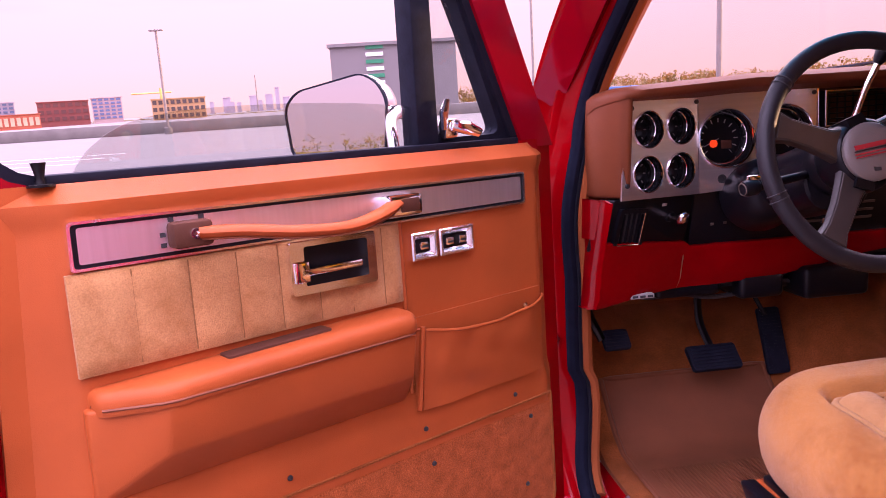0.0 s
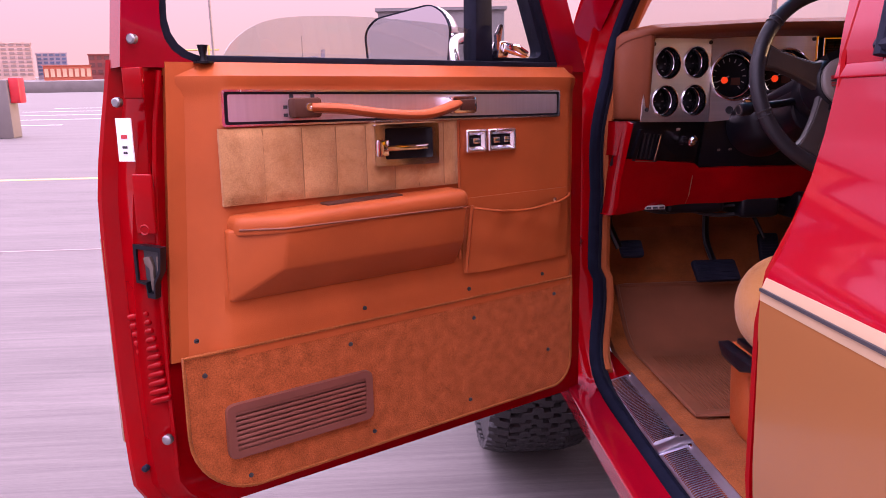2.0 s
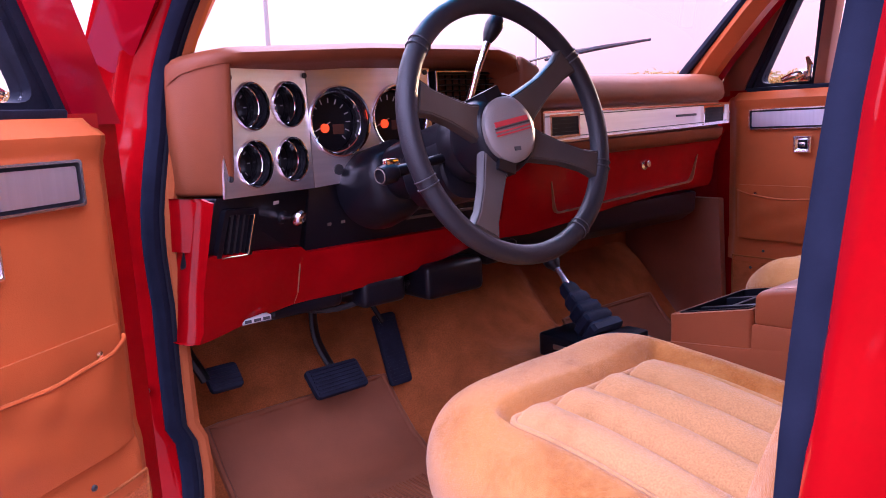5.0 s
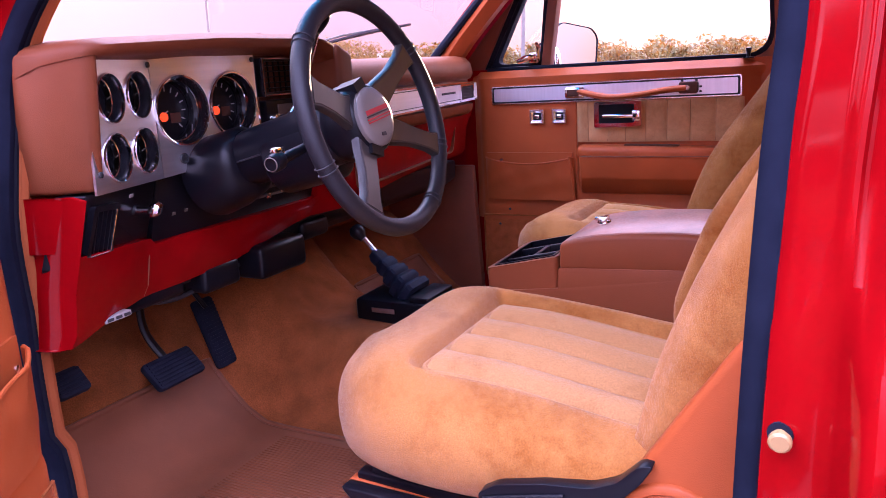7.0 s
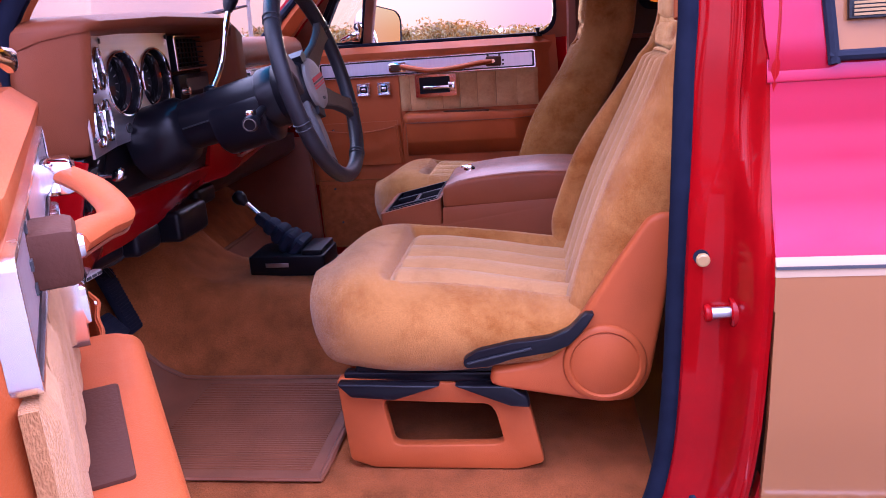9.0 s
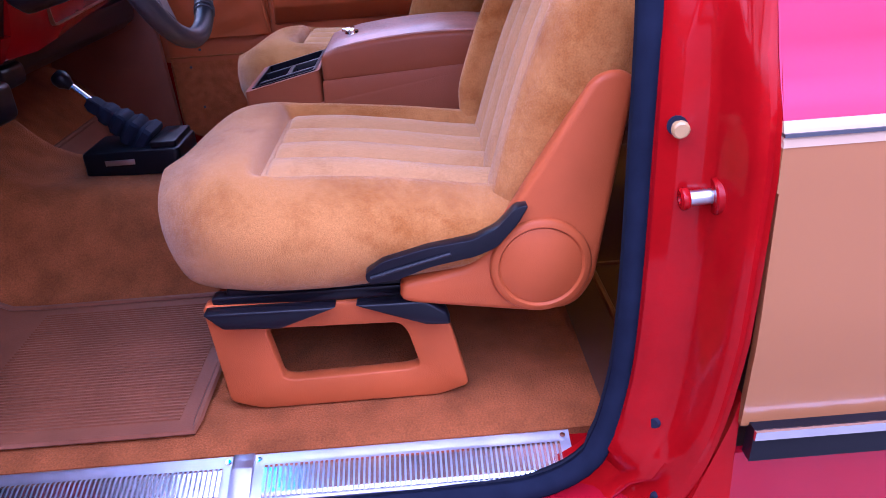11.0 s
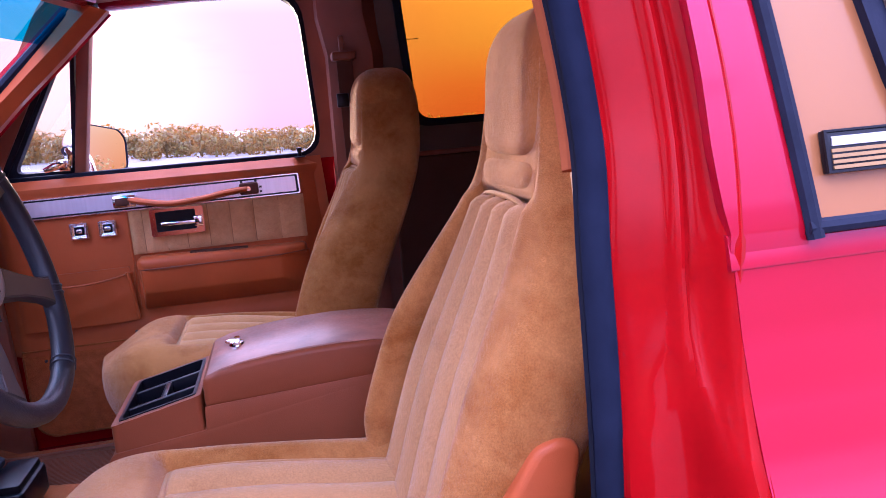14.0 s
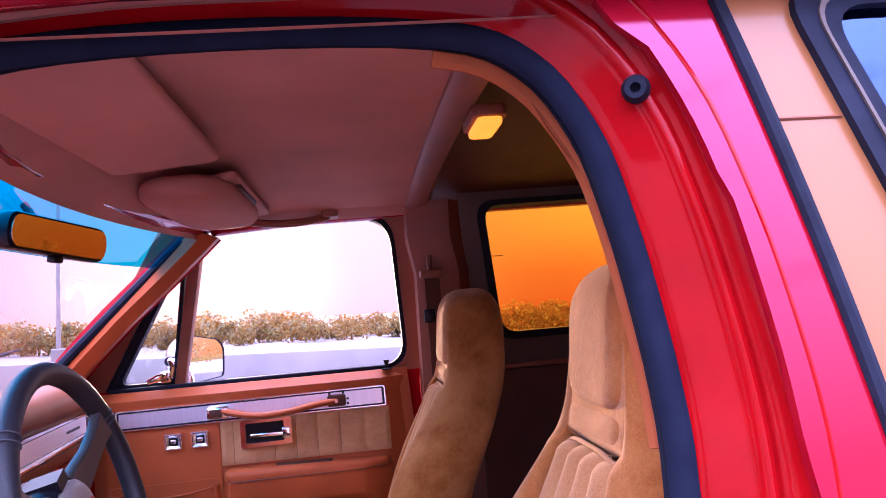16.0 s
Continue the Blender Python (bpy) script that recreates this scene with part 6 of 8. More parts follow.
# red lower dash: it folds at the bezel's seam and leans back to its lower edge
def red_row(p, m):
    return [m @ Vector(q) for q in p]
rings = []
for lx, out in ((-0.205, 0.115), (-0.218, 0.080), (-0.2255, 0.045), (-0.2285, 0.020), (-0.2285, 0.006), (-0.2265, 0.0), (-0.2260, 0.0), (-0.20, 0.0), (-0.10, 0.0), (-0.02, 0.0), (0.0, 0.0)):
    tp = 1.136 if lx < -0.2262 or out > 0 else 1.030 + 0.02 * (-lx - 0.02) / 0.2
    f1 = 0.31 * (1.133 - tp) + 0.010 + out
    lowz = 0.912 - 0.012 * step(-0.05, -0.22, lx)
    rings.append(red_row([(lx, 0.24, tp), (lx, f1 + 0.02, tp), (lx, f1, tp - 0.006), (lx, 0.052 + out, 0.985), (lx, 0.062 + out, lowz + 0.022), (lx, 0.074 + out, lowz), (lx, 0.095 + out, lowz - 0.004), (lx, 0.24, lowz + 0.01)], WING))
for x in (0.374, 0.45, 0.6, 0.7, 0.8, 0.862, 0.864, 0.95, 1.1, 1.3, 1.5, 1.62, 1.70, 1.76, 1.80):
    tp = 1.014 if x < 0.863 else 1.165
    dy = 0.0 if x < 0.9 else (x - 0.94) * 0.08 - 0.028
    lowz = 0.912 + 0.05 * step(0.5, 0.9, x) + 0.030 * step(0.9, 1.5, x)
    f1 = YB + (0.31 * (1.133 - 1.014) + 0.010 if x < 0.863 else 0.02) + dy
    rings.append([Vector(q) for q in ((x, YB + 0.20, tp), (x, f1 + 0.02, tp), (x, f1, tp - 0.006), (x, YB + 0.052 + dy, 0.5 * (tp - 0.006 + lowz + 0.022)), (x, YB + 0.062 + dy, lowz + 0.022), (x, YB + 0.074 + dy, lowz), (x, YB + 0.095 + dy, lowz - 0.004), (x, YB + 0.20, lowz + 0.01))])
D("lower_dash", loft(rings), REDIN, "glossy red painted lower dash", None, 24)
D("dash_fold", tube([WING @ Vector((0.002, 0.050, 1.012)), WING @ Vector((0.002, 0.0515, 0.985)), WING @ Vector((0.002, 0.062, 0.936)), WING @ Vector((0.002, 0.074, 0.914))], 0.0016, 6), WELT)
D("dash_underside", prism([(1.135, 0.925), (1.13, 0.985), (1.36, 0.985), (1.36, 0.90), (1.18, 0.895)], "x", 0.14, 1.70, 0.008), BLACK, "black ducting under the dash")
for x0, x1, y, z, h in ((0.30, 0.46, 1.115, 0.885, 0.05), (0.50, 0.61, 1.11, 0.868, 0.06), (0.64, 0.80, 1.08, 0.862, 0.075), (0.84, 0.95, 1.12, 0.90, 0.05)):
    D("heater_duct", box(x0, x1, y, y + 0.16, z, z + h, 0.015, 3), BLACK)
for q, (x0, x1, dz) in enumerate(((0.22, 0.52, 0.0), (0.36, 0.70, -0.012), (0.55, 0.90, 0.008))):
    D("wiring", tube(smooth_path([(x0, 1.14, 0.905 + dz), (x0 + 0.3 * (x1 - x0), 1.15, 0.885 + dz), (x0 + 0.7 * (x1 - x0), 1.16, 0.895 + dz), (x1, 1.15, 0.902 + dz)], 5), 0.006, 7), INK)
rl = D("brake_release", box(0.222, 0.276, 1.058, 1.076, 0.907, 0.917, 0.002), PALE, "brake release handle with white lettering")
for q in range(3):
    D("release_print", box(0.226 + q * 0.017, 0.238 + q * 0.017, 1.0565, 1.0585, 0.9095, 0.9145), INK, "", rl)
D("release_bracket", box(0.205, 0.225, 1.07, 1.10, 0.910, 0.930, 0.003), BLACK, "", rl)
# passenger side: long pad, silver strip with vents, glovebox; the face runs back slightly towards the far door
SKEW = Matrix(((1, 0, 0, 0), (0.078, 1, 0, 1.015 - 0.9425 * 0.078), (0, 0, 1, 0), (0, 0, 0, 1)))
pad = []
for x, k in ((0.846, 1.0), (0.86, 1.0), (1.2, 1.0), (1.60, 1.0), (1.72, 0.97), (1.775, 0.85), (1.805, 0.6), (1.822, 0.3)):
    o = (1 - k) * 0.07
    pad.append([SKEW @ Vector(p) for p in ((x, 0.32, 1.292), (x, 0.115 + o, 1.322), (x, 0.055 + o, 1.322), (x, 0.022 + o, 1.314), (x, 0.004 + o, 1.296), (x, -0.002 + o, 1.266), (x, 0.004 + o, 1.250), (x, 0.018 + o, 1.244), (x, 0.018 + o, 1.170), (x, 0.002 + o, 1.166), (x, 0.006 + o, 1.145), (x, 0.020 + o, 1.132), (x, 0.06 + o, 1.126), (x, 0.32, 1.128))])
D("passenger_pad", loft(pad), HOODV, "padded saddle vinyl dash in front of the passenger", None, 50)
so = rounded([(0.930, 1.168), (1.790, 1.178), (1.790, 1.238), (0.930, 1.240)], 0.005, 3)
si = rounded([(0.935, 1.173), (1.785, 1.183), (1.785, 1.233), (0.935, 1.235)], 0.004, 3)
sp = D("silver_strip", xf(prism(si, "y", 0.006, 0.024), SKEW), BRUSHED, "brushed silver strip across the passenger dash")
D("strip_rim", xf(ringed(so, si, "y", 0.0, 0.024), SKEW), CHROME, "", sp)
for zz in (1.1805, 1.2275):
    D("strip_line", xf(tube([(0.94, 0.0055, zz), (1.78, 0.0055, zz + 0.006)], 0.0012, 5), SKEW), INK, "", sp)
for x0, x1 in ((0.950, 1.058), (1.632, 1.752)):
    v = D("passenger_vent", xf(ringed([(x0, 1.178), (x1, 1.180), (x1, 1.232), (x0, 1.232)], [(x0 + 0.006, 1.184), (x1 - 0.006, 1.186), (x1 - 0.006, 1.226), (x0 + 0.006, 1.226)], "y", -0.003, 0.008), SKEW), CHROME, "chrome-framed black vent", sp)
    D("vent_core", xf(box(x0 + 0.006, x1 - 0.006, 0.003, 0.0075, 1.185, 1.227), SKEW), BLACK, "", sp)
    for q in range(4):
        D("vent_vane", xf(box(x0 + 0.007, x1 - 0.007, -0.001, 0.004, 1.191 + q * 0.009, 1.1925 + q * 0.009), SKEW), BLACK, "", sp)
D("strip_slot", xf(box(1.495, 1.600, 0.0025, 0.0065, 1.206, 1.212), SKEW), INK, "", sp)
D("glovebox_lock", xf(lathe([(0, 0), (0.015, 0), (0.015, 0.004), (0.009, 0.008), (0.009, 0.018), (0, 0.019)], (1.405, 0.052, 1.086), (0, -1, 0.1), 18), SKEW), CHROME, "chrome glovebox lock")
D("glovebox_edge", xf(ringed(rounded([(1.02, 1.00), (1.66, 1.015), (1.70, 1.120), (1.00, 1.120)], 0.02, 4), rounded([(1.023, 1.003), (1.657, 1.018), (1.697, 1.117), (1.003, 1.117)], 0.02, 4), "y", 0.047, 0.060), SKEW), WELT)

# ---- steering column and wheel ----
col = thing("steering_wheel", "black leather four-spoke steering wheel on a black column", "steering wheel", T)
AX = Vector((0, -0.970, 0.243))
C0 = Vector((0.505, 0.674, 1.218))
WM = Matrix.Translation(C0) @ AX.to_track_quat("Z", "Y").to_matrix().to_4x4()
wx = WM.to_3x3() @ Vector((1, 0, 0))
sgn = 1 if wx.x > 0 else -1
R0 = 0.189
def wp(a, r, h=0.0):
    return WM @ Vector((sgn * r * math.cos(a), sgn * r * math.sin(a) * 1.0, h))
up_test = (WM.to_3x3() @ Vector((0, sgn, 0))).z
if up_test < 0:
    def wp(a, r, h=0.0):
        return WM @ Vector((sgn * r * math.cos(a), -sgn * r * math.sin(a), h))
rim = part("rim", tube([wp(2 * math.pi * q / 64, R0) for q in range(64)], 0.015, 14, closed=True), LEATHER, col, "black leather rim")
for a in (35, 140, 200, 300, 338):
    for d in (-1.6, 1.6):
        part("rim_seam", tube([wp(radians(a + d), R0) + (wp(radians(a + d), R0) - wp(radians(a + d), R0 - 0.016)) * math.cos(t) + (wp(0, R0, 0.016) - wp(0, R0)) * math.sin(t) for t in [2 * math.pi * q / 14 for q in range(14)]], 0.0012, 5, closed=True), INK, rim)
HUBH = -0.020
for a, w0 in ((35, 0.020), (-23, 0.020), (-124, 0.023), (163, 0.023)):
    rr = radians(a)
    rings, faces = [], []
    for r, hw, h in ((0.040, 0.034, HUBH - 0.004), (0.07, 0.026, HUBH - 0.002), (0.11, w0 * 0.95, -0.012), (0.15, w0 * 0.92, -0.005), (0.172, w0 * 1.15, -0.001), (0.188, w0 * 1.7, 0.0)):
        pc, tg = wp(rr, r, h), (wp(rr + 0.01, r, h) - wp(rr, r, h)).normalized()
        nn = (wp(rr, r, h + 0.01) - pc).normalized()
        rings.append([pc + tg * hw * cx + nn * 0.009 * cy for cx, cy in ((-1, -0.5), (-0.96, 0.5), (-0.86, 0.9), (0.86, 0.9), (0.96, 0.5), (1, -0.5), (0.6, -1), (-0.6, -1))])
        faces.append([pc + tg * hw * cx + nn * cy for cx, cy in ((-0.80, 0.0078), (-0.74, 0.0094), (0.74, 0.0094), (0.80, 0.0078))])
    sp_ = part("spoke", loft(rings), SPOKE, col, "satin black spoke")
    part("spoke_face", loft(faces[:-1]), SPOKEF, sp_, "worn metallic grey spoke face")
hub = part("hub", lathe([(0.0, -0.075), (0.060, -0.075), (0.066, -0.060), (0.064, -0.030), (0.058, -0.014), (0.0535, -0.010), (0.050, -0.012), (0.0, -0.012)], C0, AX, 36), BLACK, col, "black hub with a grey horn pad")
part("horn_pad", lathe([(0.0, 0.0015), (0.036, 0.001), (0.046, -0.001), (0.0500, -0.005), (0.0505, -0.013), (0.0, -0.013)], C0, AX, 40), HORNPAD, hub, "grey horn pad with red bars")
for a in (110, 250):
    rr = radians(a)
    pc, tg = wp(rr, 0.058, -0.018), (wp(rr + 0.01, 0.058) - wp(rr, 0.058)).normalized()
    nn, rd_ = (wp(rr, 0.058, 0.01) - wp(rr, 0.058)).normalized(), (wp(rr, 0.06) - wp(rr, 0.05)).normalized()
    part("hub_tab", loft([[pc + tg * 0.016 * cx + rd_ * (0.008 * cy) + nn * h for cx, cy in ((-1, -1), (-1, 1), (1, 1), (1, -1))] for h in (-0.03, 0.008, 0.012)]), BLACK, hub)
TX = Matrix.Translation(wp(0, 0, 0.0018)) @ Matrix(((1, 0, 0), (0, 0.243, -0.970), (0, 0.970, 0.243))).to_4x4()
for q, (w2, h2) in enumerate(((0.034, 0.0075), (0.036, 0.0022), (0.036, 0.0022), (0.036, 0.0022))):
    part("pad_bar", xf(box(-w2, w2, 0.014 - (0 if q == 0 else 0.004 + q * 0.005) - h2, 0.014 - (0 if q == 0 else 0.004 + q * 0.005), -0.001, 0.0012), TX @ Matrix.Rotation(radians(8), 4, "Z")), LETTER if q != 1 else INK, hub)
part("pad_mark", xf(box(-0.006, 0.006, -0.034, -0.028, -0.001, 0.0008), TX), INK, hub)
# column: a round sleeve behind the hub, a boxed lock housing, a bell where it meets the dash
DN_ = -AX
def cring(d, rx, rz, dz=0.0, n=24, sq=2.6):
    pc = C0 + DN_ * d + Vector((0, 0, dz))
    u, w = Vector((1, 0, 0)), Vector((0, AX.z, -AX.y))
    return [pc + u * rx * math.copysign(abs(math.cos(a)) ** (2 / sq), math.cos(a)) + w * rz * math.copysign(abs(math.sin(a)) ** (2 / sq), math.sin(a)) for a in [2 * math.pi * i / n for i in range(n)]]
part("column", loft([cring(0.070, 0.056, 0.056, 0, 24, 2), cring(0.074, 0.060, 0.060, 0, 24, 2), cring(0.110, 0.060, 0.060, 0, 24, 2), cring(0.114, 0.052, 0.054, 0, 24, 2), cring(0.24, 0.050, 0.052, 0, 24, 2.2), cring(0.30, 0.048, 0.050, 0, 24, 2.2), cring(0.44, 0.046, 0.046, 0, 24, 2)]), BLACK, col, "black steering column cover", 50)
part("column_housing", loft([cring(0.100, 0.058, 0.050, -0.026), cring(0.104, 0.062, 0.056, -0.028), cring(0.205, 0.058, 0.058, -0.026), cring(0.215, 0.054, 0.052, -0.022)]), BLACK, col, "boxed ignition lock housing", 40)
part("column_bell", loft([cring(0.285, 0.052, 0.052, 0, 28, 2), cring(0.300, 0.070, 0.066, -0.004, 28, 2), cring(0.340, 0.080, 0.072, -0.010, 28, 2.1), cring(0.385, 0.084, 0.076, -0.012, 28, 2.1)]), BLACK, col, "black bell cover at the dash", 50)
part("column_seam", tube([C0 + DN_ * d + Vector((-0.0505, 0, -0.004)) for d in (0.12, 0.2, 0.28)], 0.0016, 5), INK, col)
ig = C0 + DN_ * 0.150 + Vector((0.060, -0.004, -0.012))
part("ignition_lock", lathe([(0, 0), (0.019, 0), (0.019, 0.016), (0.014, 0.022), (0.010, 0.024), (0, 0.024)], ig, (1, -0.25, 0.05), 18), BLACK, col)
tl0, tl1 = C0 + DN_ * 0.105 + Vector((-0.045, 0, -0.014)), Vector((0.318, 0.752, 1.162))
tv = part("turn_lever", tube([tl0, tl0.lerp(tl1, 0.55), tl1], [0.0075, 0.0085, 0.0105], 12), BLACK, col, "black turn signal lever")
tdir = (tl1 - tl0).normalized()
part("lever_knob", lathe([(0, -0.028), (0.0125, -0.028), (0.0145, -0.024), (0.0145, -0.004), (0.0125, 0.0), (0.0095, 0.0), (0.0085, -0.003), (0, -0.003)], tl1, tdir, 22), BLACK, tv)
part("lever_ring", lathe([(0.0100, 0.001), (0.0115, 0.002), (0.0100, 0.003)], tl1, tdir, 22, False), GREYTRIM, tv)
part("lever_slide", xf(box(-0.013, 0.013, -0.006, 0.006, 0.010, 0.021, 0.003), Matrix.Translation(tl1 - tdir * 0.022)), CHROME, tv, "bright cruise slide")
gl0, gl1 = Vector((0.590, 0.935, 1.205)), Vector((0.690, 0.905, 1.394))
part("lever_boss", lathe([(0, -0.03), (0.016, -0.03), (0.017, 0.006), (0.012, 0.012), (0, 0.012)], gl0, gl1 - gl0, 16), BLACK, col)
part("gear_lever", tube(smooth_path([gl0, gl0.lerp(gl1, 0.3) + Vector((0.016, 0.0, -0.006)), gl0.lerp(gl1, 0.65) + Vector((0.004, 0.0, -0.004)), gl1], 6), [0.0065] * 19, 10), CHROME, col, "chrome column gear lever")
part("gear_knob", lathe([(0, 0), (0.008, 0), (0.013, 0.012), (0.017, 0.030), (0.016, 0.044), (0.010, 0.052), (0, 0.054)], gl1 - (gl1 - gl0).normalized() * 0.028, gl1 - gl0, 18), BLACK, col, "black gear knob")

# ---- pedals ----
pd = thing("pedals", "black rubber brake, accelerator and parking pedals", "pedals", T)
def pedal(name, x, y, z, w, h, tilt, label):
    m = Matrix.Translation((x, y, z)) @ Matrix.Rotation(radians(tilt), 4, "X")
    p = part(name, xf(bev(prism(rounded([(-w * 0.92, -h), (w, -h), (w * 0.94, h), (-w, h)], 0.01), "y", -0.008, 0.008), 0.004), m), RUBBER, pd, label)
    for q in range(int(h * 2 / 0.0085) - 1):
        part("tread_rib", xf(box(-w * 0.85, w * 0.85, -0.0105, -0.007, -h + 0.008 + q * 0.0085, -h + 0.012 + q * 0.0085), m), RUBBER, p)
    return p
pedal("brake_pedal", 0.490, 1.225, 0.700, 0.066, 0.034, -42, "wide black brake pedal")
pedal("accelerator", 0.687, 1.298, 0.705, 0.031, 0.086, -20, "tall ribbed accelerator")
pedal("parking_pedal", 0.235, 1.205, 0.775, 0.034, 0.026, -40, "small parking brake pedal")
part("pedal_arm", tube(smooth_path([(0.50, 1.255, 0.71), (0.485, 1.29, 0.78), (0.478, 1.28, 0.87), (0.478, 1.25, 0.95)], 5), 0.011, 8, flat=0.7), BLACK, pd)
part("pedal_arm", tube(smooth_path([(0.655, 1.28, 0.78), (0.62, 1.31, 0.86), (0.56, 1.30, 0.90)], 5), 0.006, 8), BLACK, pd)
part("pedal_arm", tube(smooth_path([(0.20, 1.20, 0.78), (0.175, 1.22, 0.85), (0.165, 1.20, 0.94)], 5), 0.014, 8, flat=0.6), BLACK, pd)

# ---- floor mats ----
def floor_mat(x0, x1, y0, y1, flip=False):
    fm = thing("floor_mat", "brown ribbed rubber floor mat lying on the carpet", "floor mat", T, "floor mats")
    xs = frange(x0, x1, 16)
    def mz(x, y):
        return floor_z(x, y) + 0.006
    part("mat_base", loft([[(x, y, mz(x, y)) for x in xs] + [(x, y, mz(x, y) - 0.004) for x in xs[::-1]] for y in frange(y0, y1, 16)]), MATV, fm)
    part("mat_border", tube([(x, y0, mz(x, y0) + 0.002) for x in xs] + [(x1, y, mz(x1, y) + 0.002) for y in frange(y0, y1, 12)[1:]] + [(x, y1, mz(x, y1) + 0.002) for x in xs[::-1][1:]] + [(x0, y, mz(x0, y) + 0.002) for y in frange(y1, y0, 12)[1:-1]], 0.007, 6, closed=True, flat=0.7), MATV, fm)
    n = int((x1 - x0 - 0.06) / 0.0085)
    for i in range(n):
        x = x0 + 0.035 + i * 0.0085
        part("mat_rib", loft([[(x - 0.0024, y, mz(x, y)), (x - 0.0015, y, mz(x, y) + 0.0028), (x + 0.0015, y, mz(x, y) + 0.0028), (x + 0.0024, y, mz(x, y))] for y in frange(y0 + 0.03, y0 + (y1 - y0) * 0.62, 6)], False), MATV, fm, angle=20)
    return fm
floor_mat(0.225, 0.66, 0.67, 1.30)
floor_mat(1.29, 1.70, 0.67, 1.30)
floor_mat(0.26, 0.66, -0.55, -0.02)

# ---- four-wheel-drive shifter on the tunnel ----
sh = thing("floor_shifter", "black transfer case shifter with a rubber boot on the tunnel", "shifter", T)
zt = floor_z(1.0, 1.0)
part("boot_plate", bev(prism(rounded([(0.925, 0.835), (1.075, 0.835), (1.075, 1.050), (0.925, 1.050)], 0.015), "z", zt - 0.005, zt + 0.052), 0.006), BLACK, sh, "black shifter plate")
part("plate_step", bev(prism(rounded([(0.935, 0.842), (1.065, 0.842), (1.065, 0.900), (0.935, 0.900)], 0.008), "z", zt + 0.050, zt + 0.066), 0.003), BLACK, sh)
part("plate_label", box(0.9235, 0.926, 0.935, 1.000, zt + 0.022, zt + 0.034, 0.001), STEEL, sh)
# boot: folds that lean forward with the lever
ax0, ax1 = Vector((1.0, 0.915, zt + 0.052)), Vector((1.014, 1.040, zt + 0.150))
bd_ = (ax1 - ax0).normalized()
bw_ = bd_.cross(Vector((1, 0, 0))).normalized()
for q in range(5):
    k = 1 - q * 0.145
    pc = ax0 + (ax1 - ax0) * (q / 5)
    part("boot_fold", loft([[pc + bd_ * d + Vector((1, 0, 0)) * 0.050 * k * w * cx + bw_ * 0.034 * k * w * cy for cx, cy in ((-1, -0.8), (-0.85, -1), (0.85, -1), (1, -0.8), (1, 0.8), (0.85, 1), (-0.85, 1), (-1, 0.8))] for d, w in ((-0.002, 0.86), (0.004, 1.0), (0.020, 0.98), (0.026, 0.80), (0.032, 0.70))]), RUBBER, sh, "rubber boot fold")
part("shift_rod", tube([ax1 - bd_ * 0.02, Vector((1.018, 1.052, zt + 0.166)), Vector((1.022, 1.085, zt + 0.198))], [0.010, 0.008, 0.007], 10), CHROME, sh)
part("shift_knob", lathe([(0, 0), (0.009, 0), (0.012, 0.008), (0.019, 0.018), (0.020, 0.032), (0.014, 0.042), (0, 0.046)], (1.020, 1.070, zt + 0.182), (0.05, 0.7, 0.68), 20), BLACK, sh)

# ---- centre console ----
cn = thing("centre_console", "saddle vinyl centre console with cup tray and worn padded lid", "console", T)
X0, X1 = 0.862, 1.122
part("console_body", bev(prism(rounded([(0.665, 0.50), (0.665, 0.800), (0.655, 0.812), (0.494, 0.830), (0.492, 0.874), (0.10, 0.893), (0.06, 0.888), (0.06, 0.50)], [0.012, 0.008, 0.006, 0.002, 0.004, 0.012, 0.012, 0.012], 3), "x", X0, X1), 0.01, 2), CONSOLE, cn, "saddle vinyl console body")
smooth_lid = [(0.490, 0.926), (0.460, 0.936), (0.42, 0.9435), (0.36, 0.950), (0.30, 0.9535), (0.24, 0.955), (0.18, 0.953), (0.12, 0.947), (0.078, 0.938)]
lid = part("lid", bev(prism(smooth_lid + [(0.076, 0.884), (0.492, 0.870)], "x", X0, X1), 0.010, 3), CONSOLE, cn, "padded lid with worn shiny top")
part("lid_top", bev(prism([(y * 0.97 + 0.008, z + 0.003) for y, z in smooth_lid] + [(y * 0.97 + 0.008, z - 0.010) for y, z in smooth_lid[::-1]], "x", X0 + 0.010, X1 - 0.010), 0.002, 2), WOODLID, lid, "worn glossy lid top")
ltm = Matrix.Translation((1.0, 0.432, 0.9435))
part("lid_latch", xf(join(lathe([(0, 0), (0.016, 0), (0.014, 0.006), (0, 0.007)], (0, 0, 0), (0, 0, 1), 18), box(-0.024, 0.024, -0.006, 0.006, 0.004, 0.012, 0.003), box(-0.006, 0.006, 0.0, 0.022, 0.004, 0.012, 0.003)), ltm), CHROME, lid, "chrome lid latch")
tray = part("cup_tray", xf(ringed(rounded([(X0 + 0.004, 0.497), (X1 - 0.004, 0.497), (X1 - 0.004, 0.655), (X0 + 0.004, 0.655)], 0.010, 3), rounded([(X0 + 0.022, 0.510), (X1 - 0.022, 0.510), (X1 - 0.022, 0.640), (X0 + 0.022, 0.640)], 0.008, 3), "z", 0.806, 0.8755), Matrix(((1, 0, 0, 0), (0, 1, 0, 0), (0, -0.22, 1, 0.13), (0, 0, 0, 1)))), CONSOLE, cn, "cup tray with black insert")
tl = Matrix(((1, 0, 0, 0), (0, 1, 0, 0), (0, -0.22, 1, 0.13), (0, 0, 0, 1)))
part("tray_floor", xf(box(X0 + 0.02, X1 - 0.02, 0.508, 0.642, 0.822, 0.827), tl), INK, tray)
